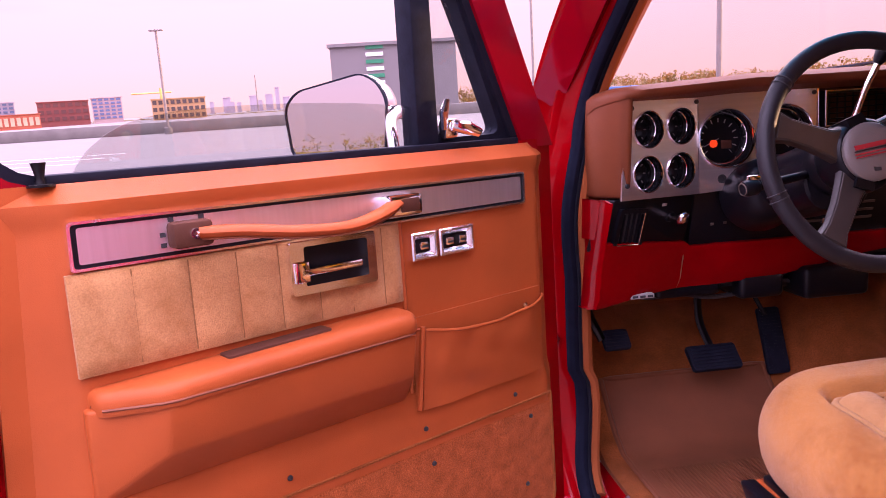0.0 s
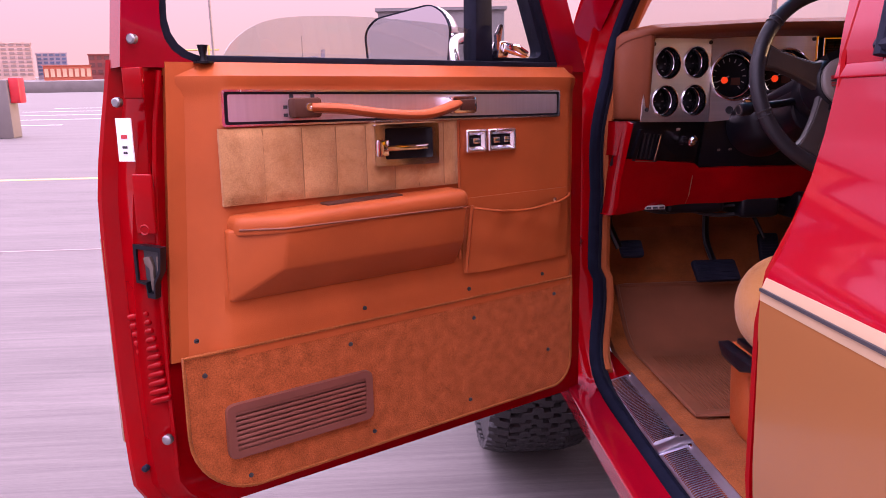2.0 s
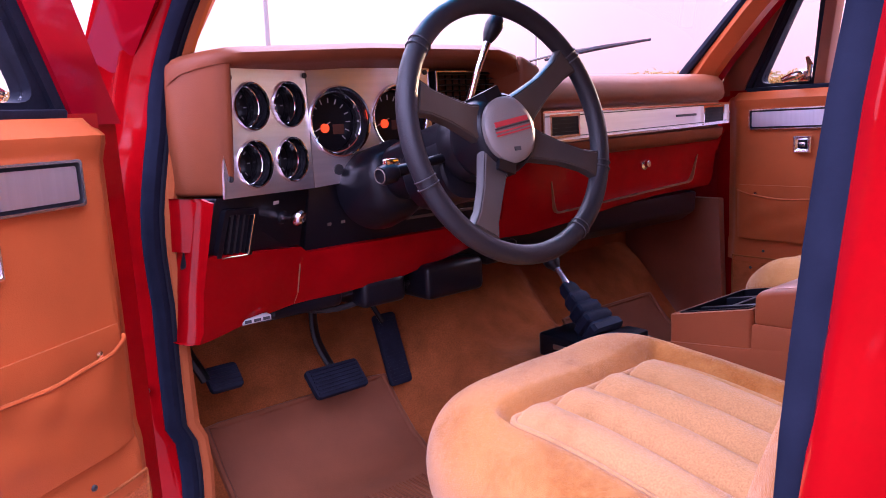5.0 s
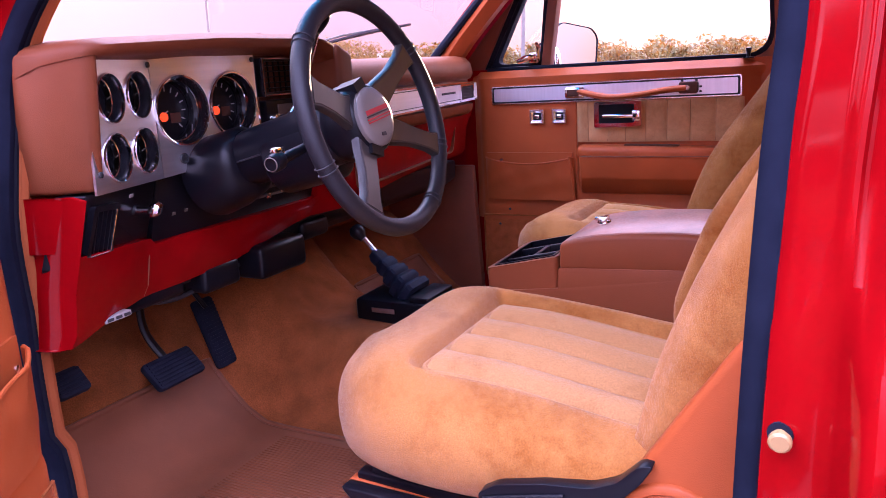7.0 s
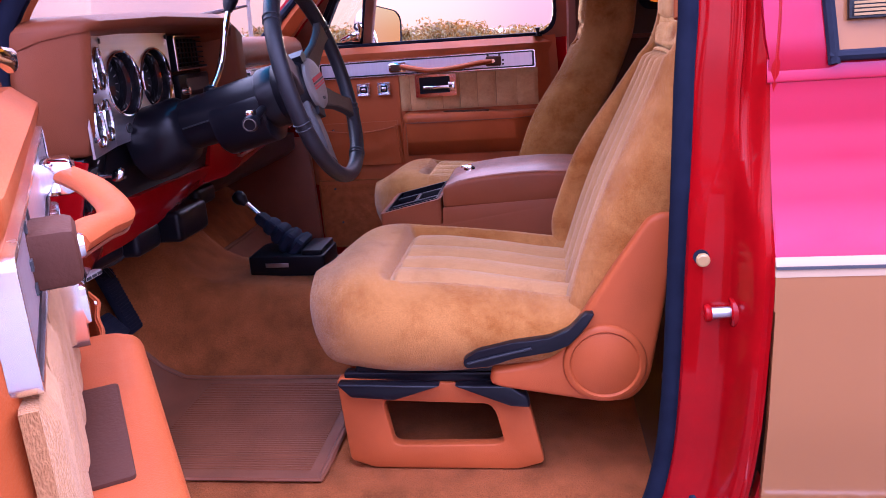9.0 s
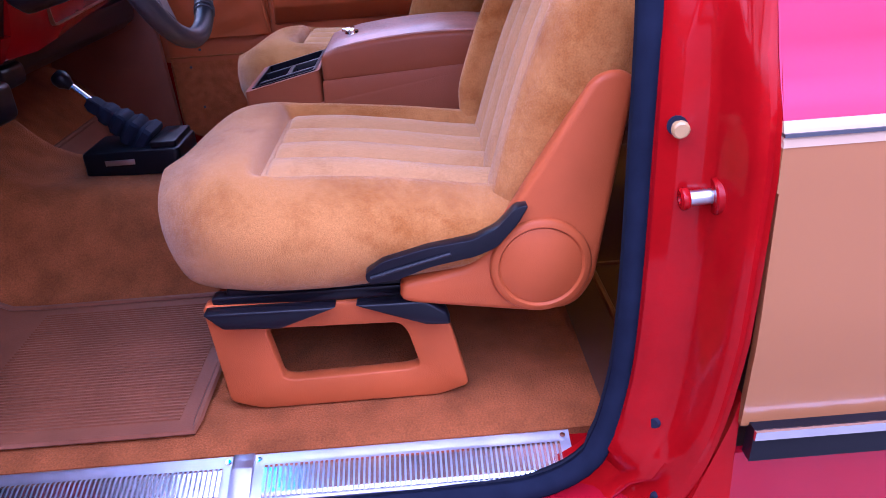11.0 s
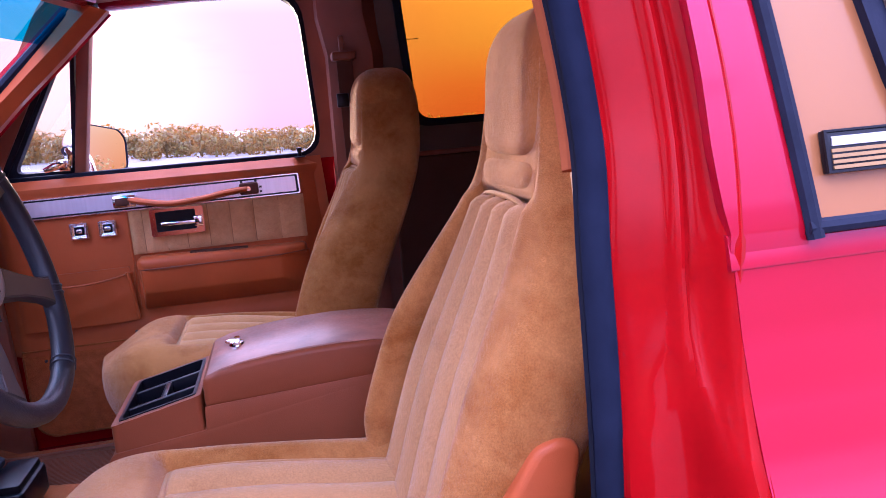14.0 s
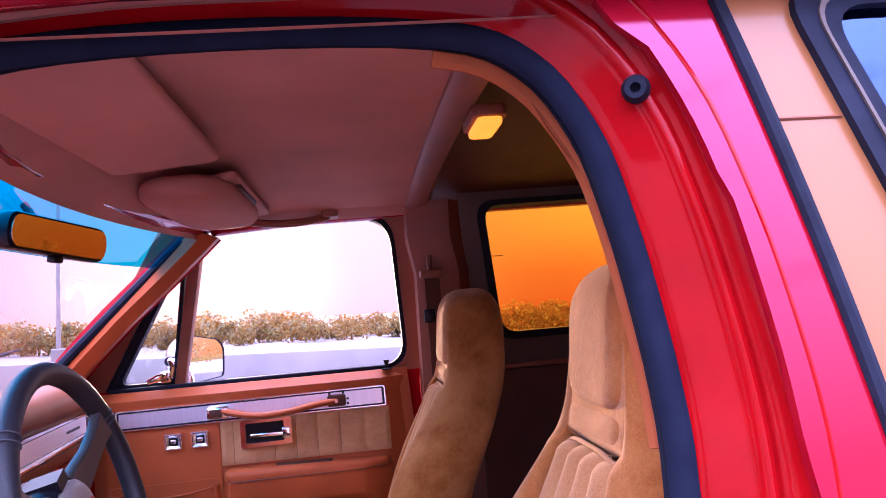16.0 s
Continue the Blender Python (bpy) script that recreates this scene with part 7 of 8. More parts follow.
part("tray_rim", xf(ringed(rounded([(X0 + 0.018, 0.506), (X1 - 0.018, 0.506), (X1 - 0.018, 0.644), (X0 + 0.018, 0.644)], 0.008, 3), rounded([(X0 + 0.024, 0.512), (X1 - 0.024, 0.512), (X1 - 0.024, 0.638), (X0 + 0.024, 0.638)], 0.008, 3), "z", 0.824, 0.8775), tl), BLACK, tray)
for x in (0.945, 1.035):
    part("tray_divider", xf(box(x - 0.006, x + 0.006, 0.512, 0.638, 0.826, 0.873, 0.002), tl), BLACK, tray)
part("tray_divider", xf(box(0.951, 1.029, 0.568, 0.580, 0.826, 0.873, 0.002), tl), BLACK, tray)

# ---- seats ----
def make_seat(cx, flip, shift, back_shift, label):
    st = thing("bucket_seat", label, "seat", T, "front bucket seats")
    S = Matrix.Translation((cx, shift, 0)) @ Matrix.Diagonal((flip, 1, 1, 1))
    def P(name, bm, material, label="", parent=None, angle=60):
        return part(name, xf(bm, S), material, parent or st, label, angle)
    HW = 0.261
    w0, w1, ya, yb, nfl = -0.160, 0.150, 0.12, 0.526, 4
    mid = (w0 + w1) / 2
    def base(y):
        return 0.808 + 0.046 * step(0.10, 0.50, y)
    def hollow(x, y):
        """1 inside the insert, 0 outside, with a soft edge."""
        k = step(w0 - 0.020, w0 + 0.002, x) * step(w1 + 0.020, w1 - 0.002, x)
        return k * step(yb + 0.022, yb - 0.002, y)
    def top(x, y):
        z = base(y) + 0.020 + (0.022 if x > mid else 0.010) * step(0.05, 0.20, abs(x - mid)) + 0.010 * step(0.48, 0.58, y)
        z += 0.0045 * noise.noise((x * 9 + 3, y * 7, 1.7)) * (1 - hollow(x, y))
        z -= 0.055 * step(0.585, 0.735, y) ** 1.4
        return z - 0.036 * hollow(x, y)
    n = 72
    ys = frange(0.10, 0.50, 16)[:-1] + frange(0.50, 0.56, 8)[:-1] + frange(0.56, 0.69, 12)[:-1] + [0.690, 0.698, 0.705, 0.710, 0.714, 0.717, 0.719]
    rings = []
    for y in ys:
        f = max(0.0, (y - 0.40) / 0.3195)
        hw = max(0.02, HW * max(0.0, 1 - f ** 3.4) ** (1 / 2.3))
        zb = 0.694 + 0.014 * step(0.45, 0.25, y) + 0.06 * step(0.64, 0.72, y) ** 1.5
        ring = []
        for q in range(n):
            s2 = -math.cos(math.pi * q / (n - 1))
            x = hw * s2
            tz = top(x, y)
            zm = zb + (tz - zb) * 0.42
            ring.append((x, y, zm + (tz - zm) * max(0.0, 1 - abs(s2) ** 3.0) ** (1 / 2.1) + 0.002 * noise.noise((x * 8, y * 8, cx))))
        for q in range(n - 2, 0, -3):
            s2 = -math.cos(math.pi * q / (n - 1))
            tz = top(hw * s2, y)
            zm = zb + (tz - zb) * 0.42
            ring.append((hw * s2, y, zm - (zm - zb) * max(0.0, 1 - abs(s2) ** 9) ** (1 / 2.0)))
        rings.append(ring)
    cu = P("cushion", loft(rings), VELOUR, "tan velour cushion with brushed worn nap")
    # five stuffed flutes running front to back, sunk between the bolsters
    def fl_w(i):
        return w0 + (w1 - w0) * i / nfl
    def crown(t):
        return max(0.0, 1 - abs(2 * t - 1) ** 2.4) ** 0.85
    for i in range(nfl):
        a, c = fl_w(i), fl_w(i + 1)
        rr = []
        for y in frange(ya, yb - 0.012, 14) + [yb - 0.006, yb - 0.002, yb]:
            ed = math.sqrt(max(0.0, 1 - max(0.0, (y - (yb - 0.012)) / 0.0125) ** 2))
            rr.append([(a + (c - a) * t, y, base(y) - 0.018 + 0.013 * step(yb - 0.045, yb - 0.008, y) + ((0.034 - 0.013 * step(yb - 0.045, yb - 0.008, y)) * crown(t) + 0.0012 * noise.noise((t * 2, y * 14, i))) * ed) for t in frange(0, 1, 12)])
        P("flute", loft(rr, False), VELOURP, "", cu, 75)
    for i in range(1, nfl):
        P("shaded_flute_seam", tube([(fl_w(i), y, base(y) - 0.0115) for y in frange(ya, yb - 0.004, 10)], 0.0030, 6), SEAMSHADE, "", cu)
    edge = [(w0 - 0.003, y, base(y) - 0.001) for y in frange(ya, yb - 0.016, 8)] + [(w0 + 0.004, yb - 0.003, base(yb))] + [(x, yb + 0.003, base(yb)) for x in frange(w0 + 0.016, w1 - 0.016, 8)] + [(w1 - 0.004, yb - 0.003, base(yb))] + [(w1 + 0.003, y, base(y) - 0.001) for y in frange(yb - 0.016, ya, 8)]
    P("insert_piping", tube(smooth_path(edge, 2), 0.0052, 8), VELOURP, "", cu)
    # backrest: tall, tapering, reclined, with its headrest built in
    def by(z):
        return sum(along(BACK, z + 0.012 * i) for i in range(-3, 4)) / 7 + back_shift
    BACK = ((0.70, 0.237), (0.82, 0.197), (0.94, 0.160), (1.02, 0.131), (1.10, 0.094), (1.18, 0.057), (1.25, 0.027), (1.32, 0.014), (1.42, 0.005), (1.60, -0.008))
    off = -0.010
    HALF = ((0.70, 0.195), (0.76, 0.205), (0.84, 0.222), (0.95, 0.237), (1.05, 0.244), (1.12, 0.238), (1.19, 0.210), (1.26, 0.172), (1.32, 0.145), (1.39, 0.130), (1.45, 0.120), (1.60, 0.110))
    def smooth_half(z):
        return sum(along(HALF, z + 0.012 * i) for i in range(-4, 5)) / 9
    def ins(z):
        return along(((0.80, 0.168), (1.0, 0.152), (1.12, 0.128), (1.24, 0.102), (1.60, 0.098)), z)
    ZT = 1.238
    def section(z):
        """Outline of the back at a height: hollow for the insert, a ridge close beside it on each bolster, sides falling away, flat rear."""
        hw, w = smooth_half(z), ins(z)
        up = step(1.228, 1.256, z)
        fl = -0.034 * (1 - up) - 0.010 * up
        b = 0.046 * step(1.30, 1.02, z) * (0.35 + 0.65 * step(0.78, 0.90, z))
        base = 0.002 - 0.010 * up
        def side(b, w):
            g = lambda k: w + (hw - w) * k
            return [(hw, -0.105), (hw * 0.992, -0.060 + 0.25 * b), (g(0.80), -0.024 + 0.62 * b), (g(0.55), -0.008 + 0.88 * b), (g(0.32), base + b), (g(0.12), base - 0.004 + 0.70 * b), (w - 0.004, fl)]
        return side(b, w) + [(0.0, fl)] + [(-px, py) for px, py in side(0.20 * b, w + 0.012)[::-1]] + [(-hw * 0.86, -0.150), (0.0, -0.154), (hw * 0.86, -0.150)]
    rings = []
    for z in frange(0.755, 1.215, 30)[:-1] + frange(1.215, 1.26, 10)[:-1] + frange(1.26, 1.425, 10)[:-1] + [1.425, 1.440, 1.452, 1.462, 1.470, 1.476, 1.480, 1.4815]:
        k = max(0.0, 1 - max(0.0, (z - 1.33) / 0.1525) ** 2.6) ** 0.5
        lo = max(0.0, 1 - max(0.0, (0.79 - z) / 0.036) ** 2) ** 0.5
        kw, ky = max(0.08, k ** 0.8) * (0.9 + 0.1 * lo), 0.35 + 0.65 * k
        sec = section(z)
        pts = smooth_path([(x, y, 0) for x, y in sec + sec[:1]], 4)[:-1]
        rings.append([(p.x * kw + off, by(z) - 0.075 + (p.y + 0.075) * ky + 0.0015 * noise.noise((p.x * 9, z * 9, cx)), z) for p in pts])
    bk = P("backrest", loft(rings), VELOUR, "tall tan velour backrest with built-in headrest")
    zs = frange(0.800, ZT - 0.012, 20) + [ZT - 0.005, ZT]
    def bx(t, z):
        return off - ins(z) - 0.012 + (2 * ins(z) + 0.012) * t
    for i in range(nfl):
        rr = []
        for z in zs:
            ed = math.sqrt(max(0.0, 1 - max(0.0, (z - (ZT - 0.012)) / 0.0125) ** 2))
            pl0 = by(z) - 0.018
            rr.append([(bx((i + t) / nfl, z), pl0 - 0.008 + 0.034 * crown(t) * ed, z) for t in frange(0, 1, 12)])
        P("flute", loft(rr[::-1], False), VELOURP, "", bk, 75)
    for i in range(0, nfl + 1):
        P("shaded_flute_seam", tube([(bx(i / nfl, z), by(z) - 0.0190, z) for z in zs[::2]], 0.0030, 6), SEAMSHADE, "", bk)
    P("insert_piping", tube(smooth_path([(x + off, by(ZT) - 0.012, ZT + 0.004 - 0.012 * abs(x / 0.102) ** 4) for x in frange(-0.114, 0.104, 8)], 2), 0.0038, 6), VELOURP, "", bk)
    # headrest pad: square below, domed above, plump front
    rr = []
    for q in range(31):
        t = -math.cos(math.pi * q / 30)
        z = 1.388 + 0.098 * t
        k = max(0.0, 1 - abs(t) ** (9 if t < 0 else 3.0)) ** (1 / (3.2 if t < 0 else 2.2))
        w = max(0.004, 0.121 * k)
        rr.append([(off + w * math.copysign(abs(math.cos(a)) ** 0.42, math.cos(a)), by(z) - 0.070 + (0.072 * k ** 0.8 + 0.003) * math.copysign(abs(math.sin(a)) ** 0.5, math.sin(a)), z) for a in [2 * math.pi * i / 48 for i in range(48)]])
    P("headrest", loft(rr), VELOUR, "stuffed velour headrest pad", bk, 80)
    rl_ = []
    for q in range(21):
        t = -math.cos(math.pi * q / 20)
        k = max(0.0, 1 - abs(t) ** 8) ** (1 / 3.0)
        rl_.append([(off + 0.118 * t, by(1.268) - 0.042 + (0.036 * k + 0.002) * math.copysign(abs(math.cos(a)) ** 0.75, math.cos(a)), 1.268 + (0.0245 * k + 0.001) * math.copysign(abs(math.sin(a)) ** 0.75, math.sin(a))) for a in [2 * math.pi * i / 24 for i in range(24)]])
    P("neck_roll", loft(rl_), VELOUR, "soft padded roll under the headrest", bk, 80)
    # hinge covers, lever, rails, pedestal
    for sd in (-1, 1):
        x = sd * 0.244
        hc = P("hinge_cover", bev(prism(rounded([(0.342, 0.722), (0.345, 0.696), (0.325, 0.688), (0.16, 0.660), (0.10, 0.662), (0.070, 0.70), (0.022, 0.985 if sd < 0 else 0.86), (0.045, 0.998 if sd < 0 else 0.875), (0.075, 0.990 if sd < 0 else 0.87), (0.196, 0.80), (0.216, 0.768), (0.245, 0.738), (0.300, 0.728)], [0.012, 0.010, 0.012, 0.05, 0.05, 0.04, 0.02, 0.02, 0.02, 0.03, 0.02, 0.02, 0.02], 5), "x", x - 0.018, x + 0.018), 0.010, 3), VINYL, "saddle plastic recliner cover")
        P("hinge_disc", lathe([(0.071, -0.01), (0.071, 0.008), (0.068, 0.013), (0.060, 0.014), (0.057, 0.010), (0.054, 0.012), (0.0, 0.013)], (x + sd * 0.012, 0.146, 0.735), (sd, 0, 0), 40), VINYL, "", hc)
        P("recliner_lever", bev(prism(rounded([(0.384, 0.734), (0.389, 0.748), (0.362, 0.766), (0.300, 0.781), (0.238, 0.788), (0.206, 0.802), (0.180, 0.829), (0.162, 0.833), (0.178, 0.806), (0.206, 0.775), (0.236, 0.763), (0.262, 0.759), (0.300, 0.752), (0.345, 0.737)], 0.007, 3), "x", x + sd * 0.012, x + sd * 0.034), 0.005), BLACK, "black recliner lever", hc)
        P("lever_ridge", tube([(x + sd * 0.035, 0.380, 0.744), (x + sd * 0.036, 0.34, 0.755), (x + sd * 0.036, 0.27, 0.772)], 0.003, 6), BLACK, "", hc)
        P("seat_rail", join(box(x - sd * 0.05, x - sd * 0.025, 0.18, 0.62, 0.680, 0.700, 0.004), bev(prism([(0.625, 0.694), (0.600, 0.668), (0.520, 0.662), (0.435, 0.690)], "x", x - 0.014, x + 0.014), 0.004), bev(prism([(0.410, 0.690), (0.310, 0.650), (0.275, 0.648), (0.280, 0.668), (0.31, 0.690)], "x", x - 0.014, x + 0.014), 0.004)), BLACK, "black seat rail")
        po = rounded([(0.634, 0.690), (0.622, 0.520), (0.575, 0.503), (0.300, 0.503), (0.253, 0.518), (0.276, 0.628), (0.300, 0.675)], 0.010, 4)
        pi = rounded([(0.550, 0.645), (0.535, 0.556), (0.520, 0.551), (0.345, 0.554), (0.326, 0.560), (0.340, 0.622), (0.352, 0.638)], 0.012, 4)
        P("pedestal_side", bev(ringed(po, pi, "x", x - sd * 0.045, x - sd * 0.020), 0.003, 2), VINYL, "saddle plastic pedestal with an open window")
    P("pedestal_floor", box(-0.195, 0.195, 0.27, 0.60, 0.499, 0.505), FLOORC)
    P("pedestal_nose", box(-0.195, 0.195, 0.600, 0.622, 0.498, 0.69, 0.008), VINYL)
    P("seat_pan", box(-0.215, 0.215, 0.16, 0.60, 0.684, 0.712, 0.01), BLACK)
    return st


make_seat(0.497, 1, 0.0, 0.0, "tan velour bucket seat with pleated insert on a saddle pedestal")
make_seat(1.468, -1, 0.072, 0.026, "tan velour passenger bucket seat beside the console")

# ---- roof deck and surroundings ----
dk = B()
g = [[dk.verts.new((x, y, 0.0)) for x in (-2500, -60, -20, 0, 16, 60, 2500)] for y in (-2500, -60, -20, 0, 20, 60, 2500)]
for a, c in zip(g, g[1:]):
    for i in range(6):
        dk.faces.new((a[i], a[i + 1], c[i + 1], c[i]))
ground = part("ground", dk, CONCRETE, None)
tagged(ground, "pale brushed concrete roof deck", "ground", kind="structure")
RNG = random.Random(4)
for i in range(14):
    y = -4.0 + i * 2.75
    ln = part("parking_line", box(-14.5, -9.6, y - 0.05, y + 0.05, 0.0, 0.004), LINEP, None)
    tagged(ln, "worn white parking line on the deck", "line", "parking lines")
for i in range(10):
    y = 6 + i * 2.75
    ln = part("parking_line", box(-30, -25, y - 0.06, y + 0.06, 0.0, 0.004), LINEP, None)
    tagged(ln, "worn white parking line on the deck", "line", "parking lines")
ln = part("parking_line", box(-9.0, -3.6, 9.2, 9.32, 0.0, 0.004), YELLOWP, None)
tagged(ln, "worn yellow line on the deck", "line")
jt = part("deck_joint", box(-60, 15, 5.0, 5.03, 0.0, 0.003), GREYPOLE, None)
tagged(jt, "dark expansion joint across the deck", "joint")


def wall(x0, x1, y0, y1, h, name, label):
    w = part(name, bev(box(x0, x1, y0, y1, 0, h), 0.03), PARAPET, None)
    tagged(w, label, "wall", kind="structure")
    return w


wall(13.2, 13.6, -60, 40, 0.90, "wall_east", "pale concrete parapet along the deck edge")
wall(-70, 18, 64, 64.4, 0.9, "wall_north", "pale concrete parapet at the far deck edge")


def lamp_post(x, y, h, arm=False):
    lp = thing("lamp_post", "slim weathered car park lamp post", "lamp post", Matrix.Translation((x, y, 0)), "lamp posts")
    part("pole", tube([(0, 0, 0), (0, 0, h * 0.5), (0, 0, h)], [0.11, 0.095, 0.08], 10), GREYPOLE, lp)
    part("base", lathe([(0, 0), (0.30, 0), (0.30, 0.5), (0.26, 0.55), (0, 0.55)], (0, 0, 0), (0, 0, 1), 18), PARAPET, lp)
    if arm:
        part("arm", tube(smooth_path([(0, 0, h - 0.8), (0.25, 0, h - 0.1), (0.9, 0, h), (1.7, 0, h)], 5), 0.05, 8), GREYPOLE, lp)
        part("lamp_head", box(1.4, 2.0, -0.14, 0.14, h - 0.05, h + 0.06, 0.03), GREYPOLE, lp)
    else:
        part("lamp_head", box(-0.5, 0.5, -0.16, 0.16, h, h + 0.12, 0.03), GREYPOLE, lp)
    return lp


def place(az, dist):
    return dist * math.sin(radians(az)) - 0.35, dist * math.cos(radians(az)) - 0.5


lamp_post(*place(-13.0, 62), 7.6)
lamp_post(*place(26.5, 30), 9.0)
lamp_post(*place(13.6, 55), 9.5)
lamp_post(*place(45.9, 60), 5.6, True)
lamp_post(*place(68, 38), 9)

# red call box on a post
fx, fy = place(-26.3, 19)
fp = thing("call_box_post", "concrete post with a red cabinet", "post", Matrix.Translation((fx, fy, 0)))
part("post", box(-0.35, 0.0, -0.2, 0.2, 0, 1.25, 0.03), PARAPET, fp)
part("cabinet", box(0.0, 0.22, -0.14, 0.14, 0.75, 1.30, 0.03), REDBOX, fp, "red cabinet")


def building(az0, az1, dist, base, top, wallc, rows, cols, name, label, depth=20, band=None, glassc=(0.10, 0.12, 0.16)):
    """A block with storeys of real window recesses, seen across the deck."""
    x0, y0 = place(az0, dist)
    x1, y1 = place(az1, dist)
    L = math.hypot(x1 - x0, y1 - y0)
    yaw = math.atan2(y1 - y0, x1 - x0)
    zb, zt = 1.4 + dist * math.tan(radians(base)), 1.4 + dist * math.tan(radians(top))
    bd = thing("building", label, "building", Matrix.Translation((x0, y0, 0)) @ Matrix.Rotation(yaw, 4, "Z"), "far buildings")
    wm = mat(name + "_wall", wallc, 0.8, var=0.1, scale=0.05)
    gm = mat(name + "_windows", glassc, 0.15, var=0.3, scale=0.08)
    part("wall", box(0, L, 0, depth, min(0, zb), zt), wm, bd)
    part("parapet", box(-0.3, L + 0.3, -0.3, depth + 0.3, zt - 0.02 * (zt - zb), zt + 0.02 * (zt - zb)), wm, bd)
    if rows:
        zb = max(zb, 0.0)
        ch, cw = (zt - zb) / rows, L / cols
        me = None
        for r in range(rows):
            for c in range(cols):
                if me is None:
                    bm = box(-0.33 * cw, 0.33 * cw, -0.25, 0.1, -0.28 * ch, 0.28 * ch)
                    me = bpy.data.meshes.new("window")
                    bm.to_mesh(me)
                    bm.free()
                    me.materials.append(gm)
                ob = new("window", me)
                ob.parent = bd
                ob.location = ((c + 0.5) * cw, 0, zb + (r + 0.5) * ch)
    return bd, L, zb, zt


building(-21.0, -17.9, 300, 0.0, 1.35, (0.22, 0.055, 0.05), 3, 7, "brick_block", "low dark red brick building across the deck", glassc=(0.12, 0.05, 0.05))
building(-17.7, -15.8, 330, 0.0, 1.45, (0.42, 0.30, 0.32), 6, 5, "blue_block", "pale block with blue glazing", glassc=(0.12, 0.16, 0.30))
building(-13.9, -10.3, 280, -0.4, 1.15, (0.48, 0.28, 0.14), 3, 9, "tan_block", "tan building under construction", glassc=(0.08, 0.06, 0.06))
building(-26.6, -24.3, 330, 0.0, 2.1, (0.50, 0.36, 0.34), 8, 5, "pale_block", "tall pale apartment block", glassc=(0.25, 0.2, 0.2))
building(-24.1, -22.3, 340, 0.0, 1.45, (0.30, 0.26, 0.32), 6, 5, "glass_block", "blue glazed office block", glassc=(0.10, 0.13, 0.22))
building(-23.8, -20.9, 260, -0.3, 0.65, (0.40, 0.10, 0.06), 1, 8, "red_block", "low red painted building", glassc=(0.5, 0.35, 0.25))
building(-30, -26.8, 300, -0.3, 0.6, (0.30, 0.12, 0.09), 2, 8, "row_block", "low brown brick buildings", glassc=(0.2, 0.1, 0.08))
bd, L, zb, zt = building(-1.2, 8.0, 95, -1.4, 4.2, (0.19, 0.172, 0.18), 0, 1, "grey_tower", "large plain grey building with green panels", 12)
gp = mat("green_panels", (0.03, 0.22, 0.12), 0.4)
for q in range(9):
    part("green_panel", box(L * 0.28, L * 0.42, -0.12, 0.02, zt - 0.6 - q * 0.85, zt - 0.15 - q * 0.85), gp if q % 2 == 0 else WHITE, bd)
for q in range(3):
    part("vent_hole", box(L * (0.55 + 0.12 * q), L * (0.57 + 0.12 * q), -0.05, 0.02, zt - 5, zt - 4.3), INK, bd)
# skyline far off
sk = RNG
for i in range(16):
    az = -10.5 + i * 0.62 + sk.uniform(-0.2, 0.2)
    building(az, az + sk.uniform(0.25, 0.6), 900, -0.1, sk.uniform(0.45, 1.15) if i != 8 else 1.5, (0.36, 0.30, 0.36), 0, 1, "skyline", "hazy grey distant city tower", 20)
mx, my = place(-6.7, 800)
ms = thing("radio_mast", "thin distant radio mast", "mast", Matrix.Translation((mx, my, 0)))
part("mast", tube([(0, 0, 0), (0, 0, 36)], [0.8, 0.4], 6), GREYPOLE, ms)
cx0, cy0 = place(-13.2, 320)
cr = thing("tower_crane", "thin distant yellow construction crane", "crane", Matrix.Translation((cx0, cy0, 0)))
part("tower", tube([(0, 0, 0), (0, 0, 12)], 0.5, 6), YELLOWP, cr)
part("jib", tube([(-11, 0, 10.3), (4, 0, 10.3)], 0.35, 6), YELLOWP, cr)

# parked car with a pale cover far ahead
px, py = place(21.5, 45)
pc = thing("far_shelter", "low blue-roofed shelter beyond the deck", "shelter", Matrix.Translation((px, py, 0)))
part("roof", box(-4, 4, -1, 1, 1.15, 1.45, 0.05), mat("blue_sheet", (0.05, 0.14, 0.35), 0.5), pc)
part("post", box(-3.8, -3.6, -0.1, 0.1, 0, 1.2), GREYPOLE, pc)
part("post", box(3.6, 3.8, -0.1, 0.1, 0, 1.2), GREYPOLE, pc)


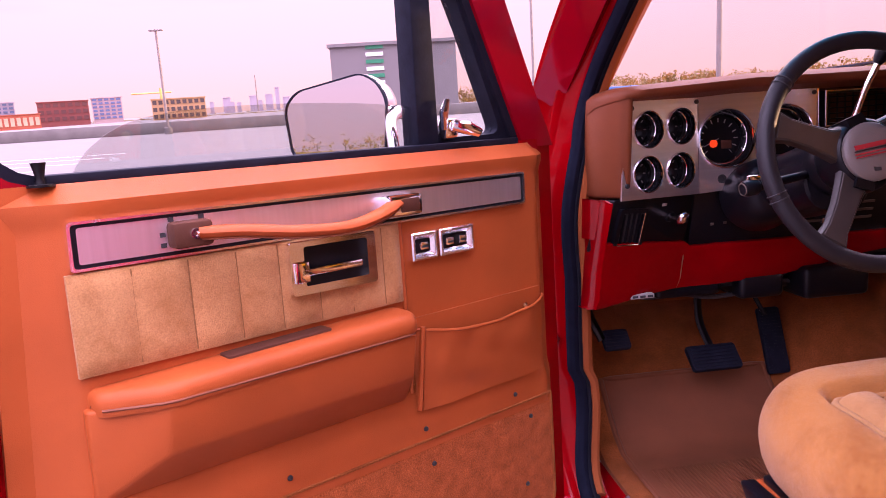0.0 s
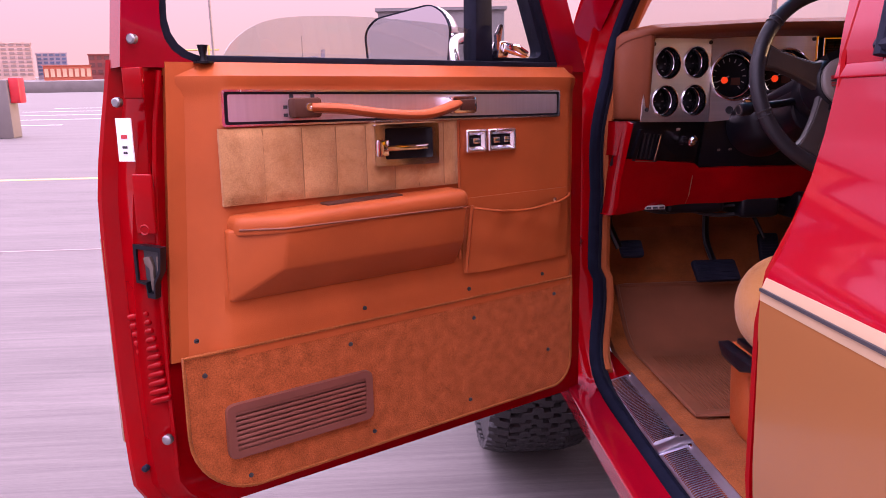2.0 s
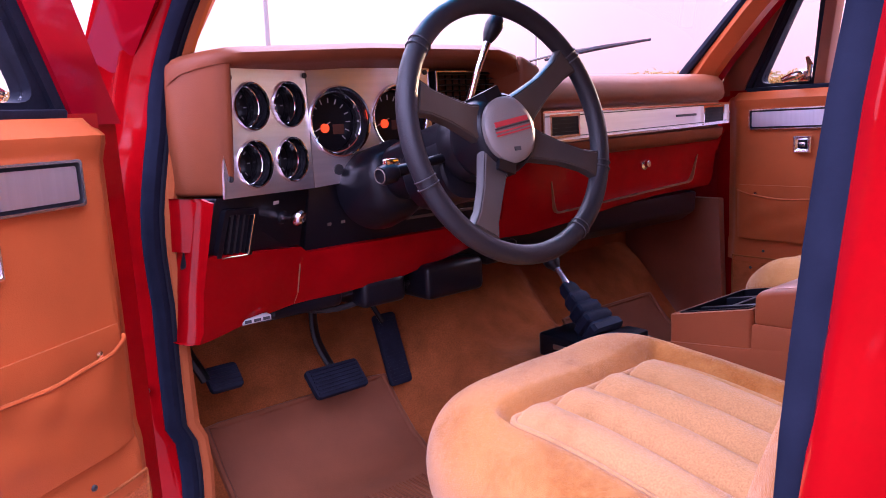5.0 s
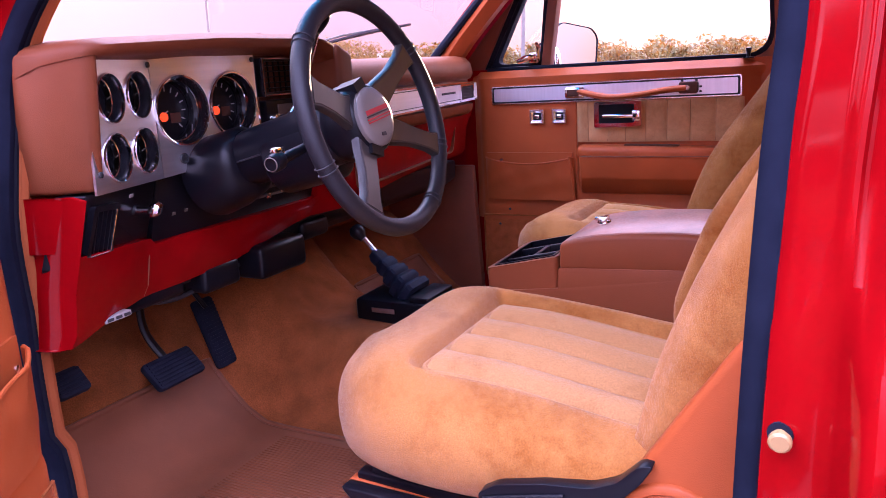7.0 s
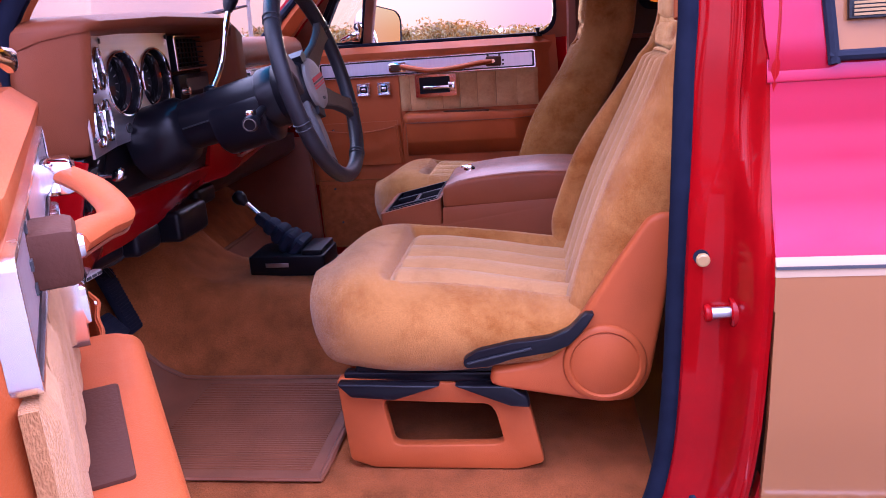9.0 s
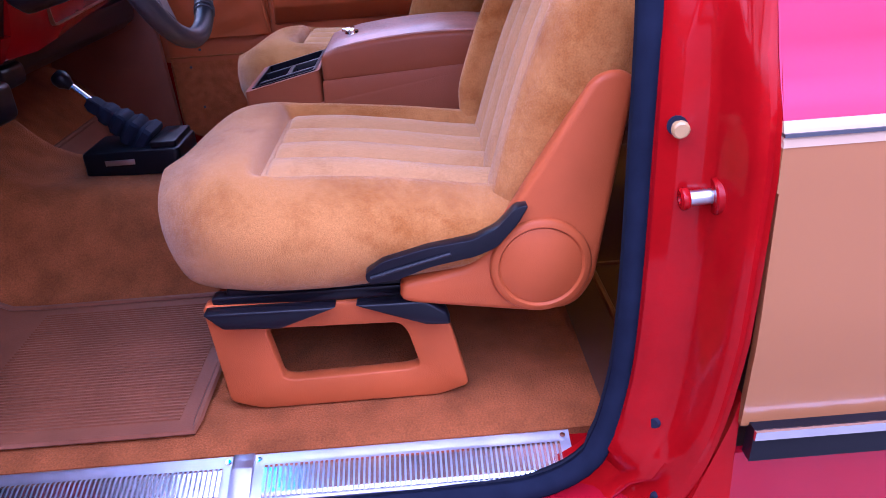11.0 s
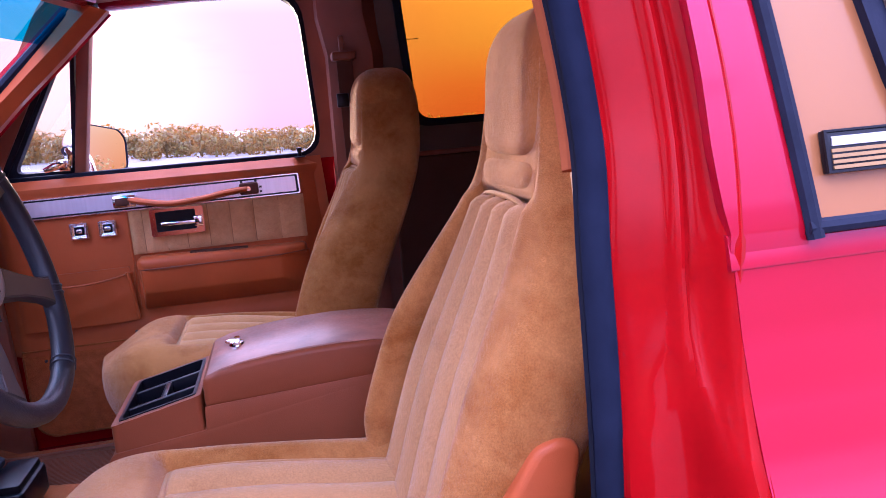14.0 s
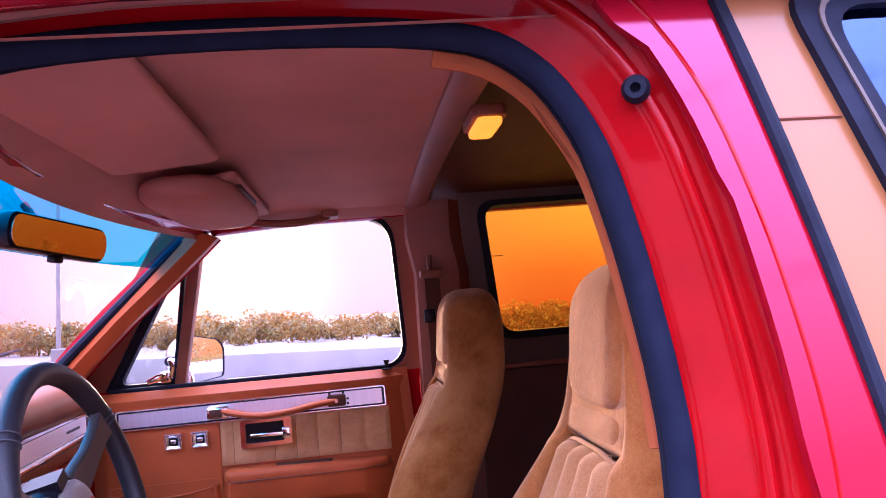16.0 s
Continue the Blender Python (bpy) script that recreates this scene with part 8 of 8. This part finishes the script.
def woods(name, az0, az1, dist, hmin, hmax, trees, leaves, seed, label, base=0.0):
    """A belt of far trees: each has a trunk and an uneven crown of leaf clumps gathered in lobes."""
    rg = random.Random(seed)
    verts, faces = [], []
    for i in range(trees):
        az = az0 + (az1 - az0) * (i + rg.uniform(0.0, 1.0)) / trees
        d = dist * rg.uniform(0.95, 1.25)
        h = (hmin + (hmax - hmin) * (0.5 + 0.5 * noise.noise((az * 0.12, seed, 0)) + 0.25 * rg.uniform(-1, 1))) * d / dist
        cx, cy = place(az, d)
        w = h * rg.uniform(0.55, 0.95)
        a0, n = rg.uniform(0, 6), len(verts)
        verts += [Vector((cx + 0.05 * h * math.cos(a0 + q * 2.1) * k, cy + 0.05 * h * math.sin(a0 + q * 2.1) * k, base + z)) for z, k in ((-0.3 * h, 1), (0.6 * h, 0.5)) for q in range(3)]
        faces += [(n + q, n + (q + 1) % 3, n + 3 + (q + 1) % 3, n + 3 + q) for q in range(3)]
        lobes = [(rg.uniform(-0.8, 0.8) * w, rg.uniform(-0.8, 0.8) * w, h * rg.uniform(0.08, 0.76), h * rg.uniform(0.18, 0.34)) for _ in range(12)] + [(0, 0, h * 0.72, h * 0.28)]
        for q in range(leaves):
            lx, ly, lz, lr = lobes[rg.randrange(len(lobes))]
            v = Vector((rg.gauss(0, 1), rg.gauss(0, 1), rg.gauss(0, 1))).normalized()
            o = Vector((cx + lx, cy + ly, base + lz)) + v * lr * rg.uniform(0.75, 1.05)
            r = 0.055 * h * rg.uniform(0.6, 1.5)
            t = v.orthogonal().normalized()
            u = v.cross(t)
            a = rg.uniform(0, 6.28)
            dx = (t * math.cos(a) + u * math.sin(a) + v * rg.uniform(-0.5, 0.5)) * r
            dy = (u * math.cos(a) - t * math.sin(a) + v * rg.uniform(-0.5, 0.5)) * r * rg.uniform(0.5, 0.9)
            n = len(verts)
            verts += [o - dx, o - dx * 0.3 - dy, o + dx, o + dx * 0.2 + dy]
            faces.append((n, n + 1, n + 2, n + 3))
    me = bpy.data.meshes.new(name)
    me.from_pydata([tuple(v) for v in verts], [], faces)
    me.materials.append(LEAF)
    ob = new(name, me)
    tagged(ob, label, "trees", kind="stuff")
    part(name + "_shade", loft([[(*place(az, dist * 1.3), z) for az in frange(az0, az1, 60)] for z in (base - 2, base + hmin * 0.45)], False), LEAF, ob)
    return ob


woods("woods", 58, 128, 46, 0.95, 2.05, 150, 460, 3, "sunlit belt of trees beyond the parapet")
woods("woods", 8.2, 58, 170, 2.2, 5.0, 90, 300, 7, "green belt of trees ahead of the deck")
woods("woods", -32, 8, 320, 0.6, 2.2, 90, 70, 9, "low far trees before the skyline")
woods("woods", 128, 318, 190, 3.0, 7.5, 110, 90, 11, "belt of trees behind the deck")
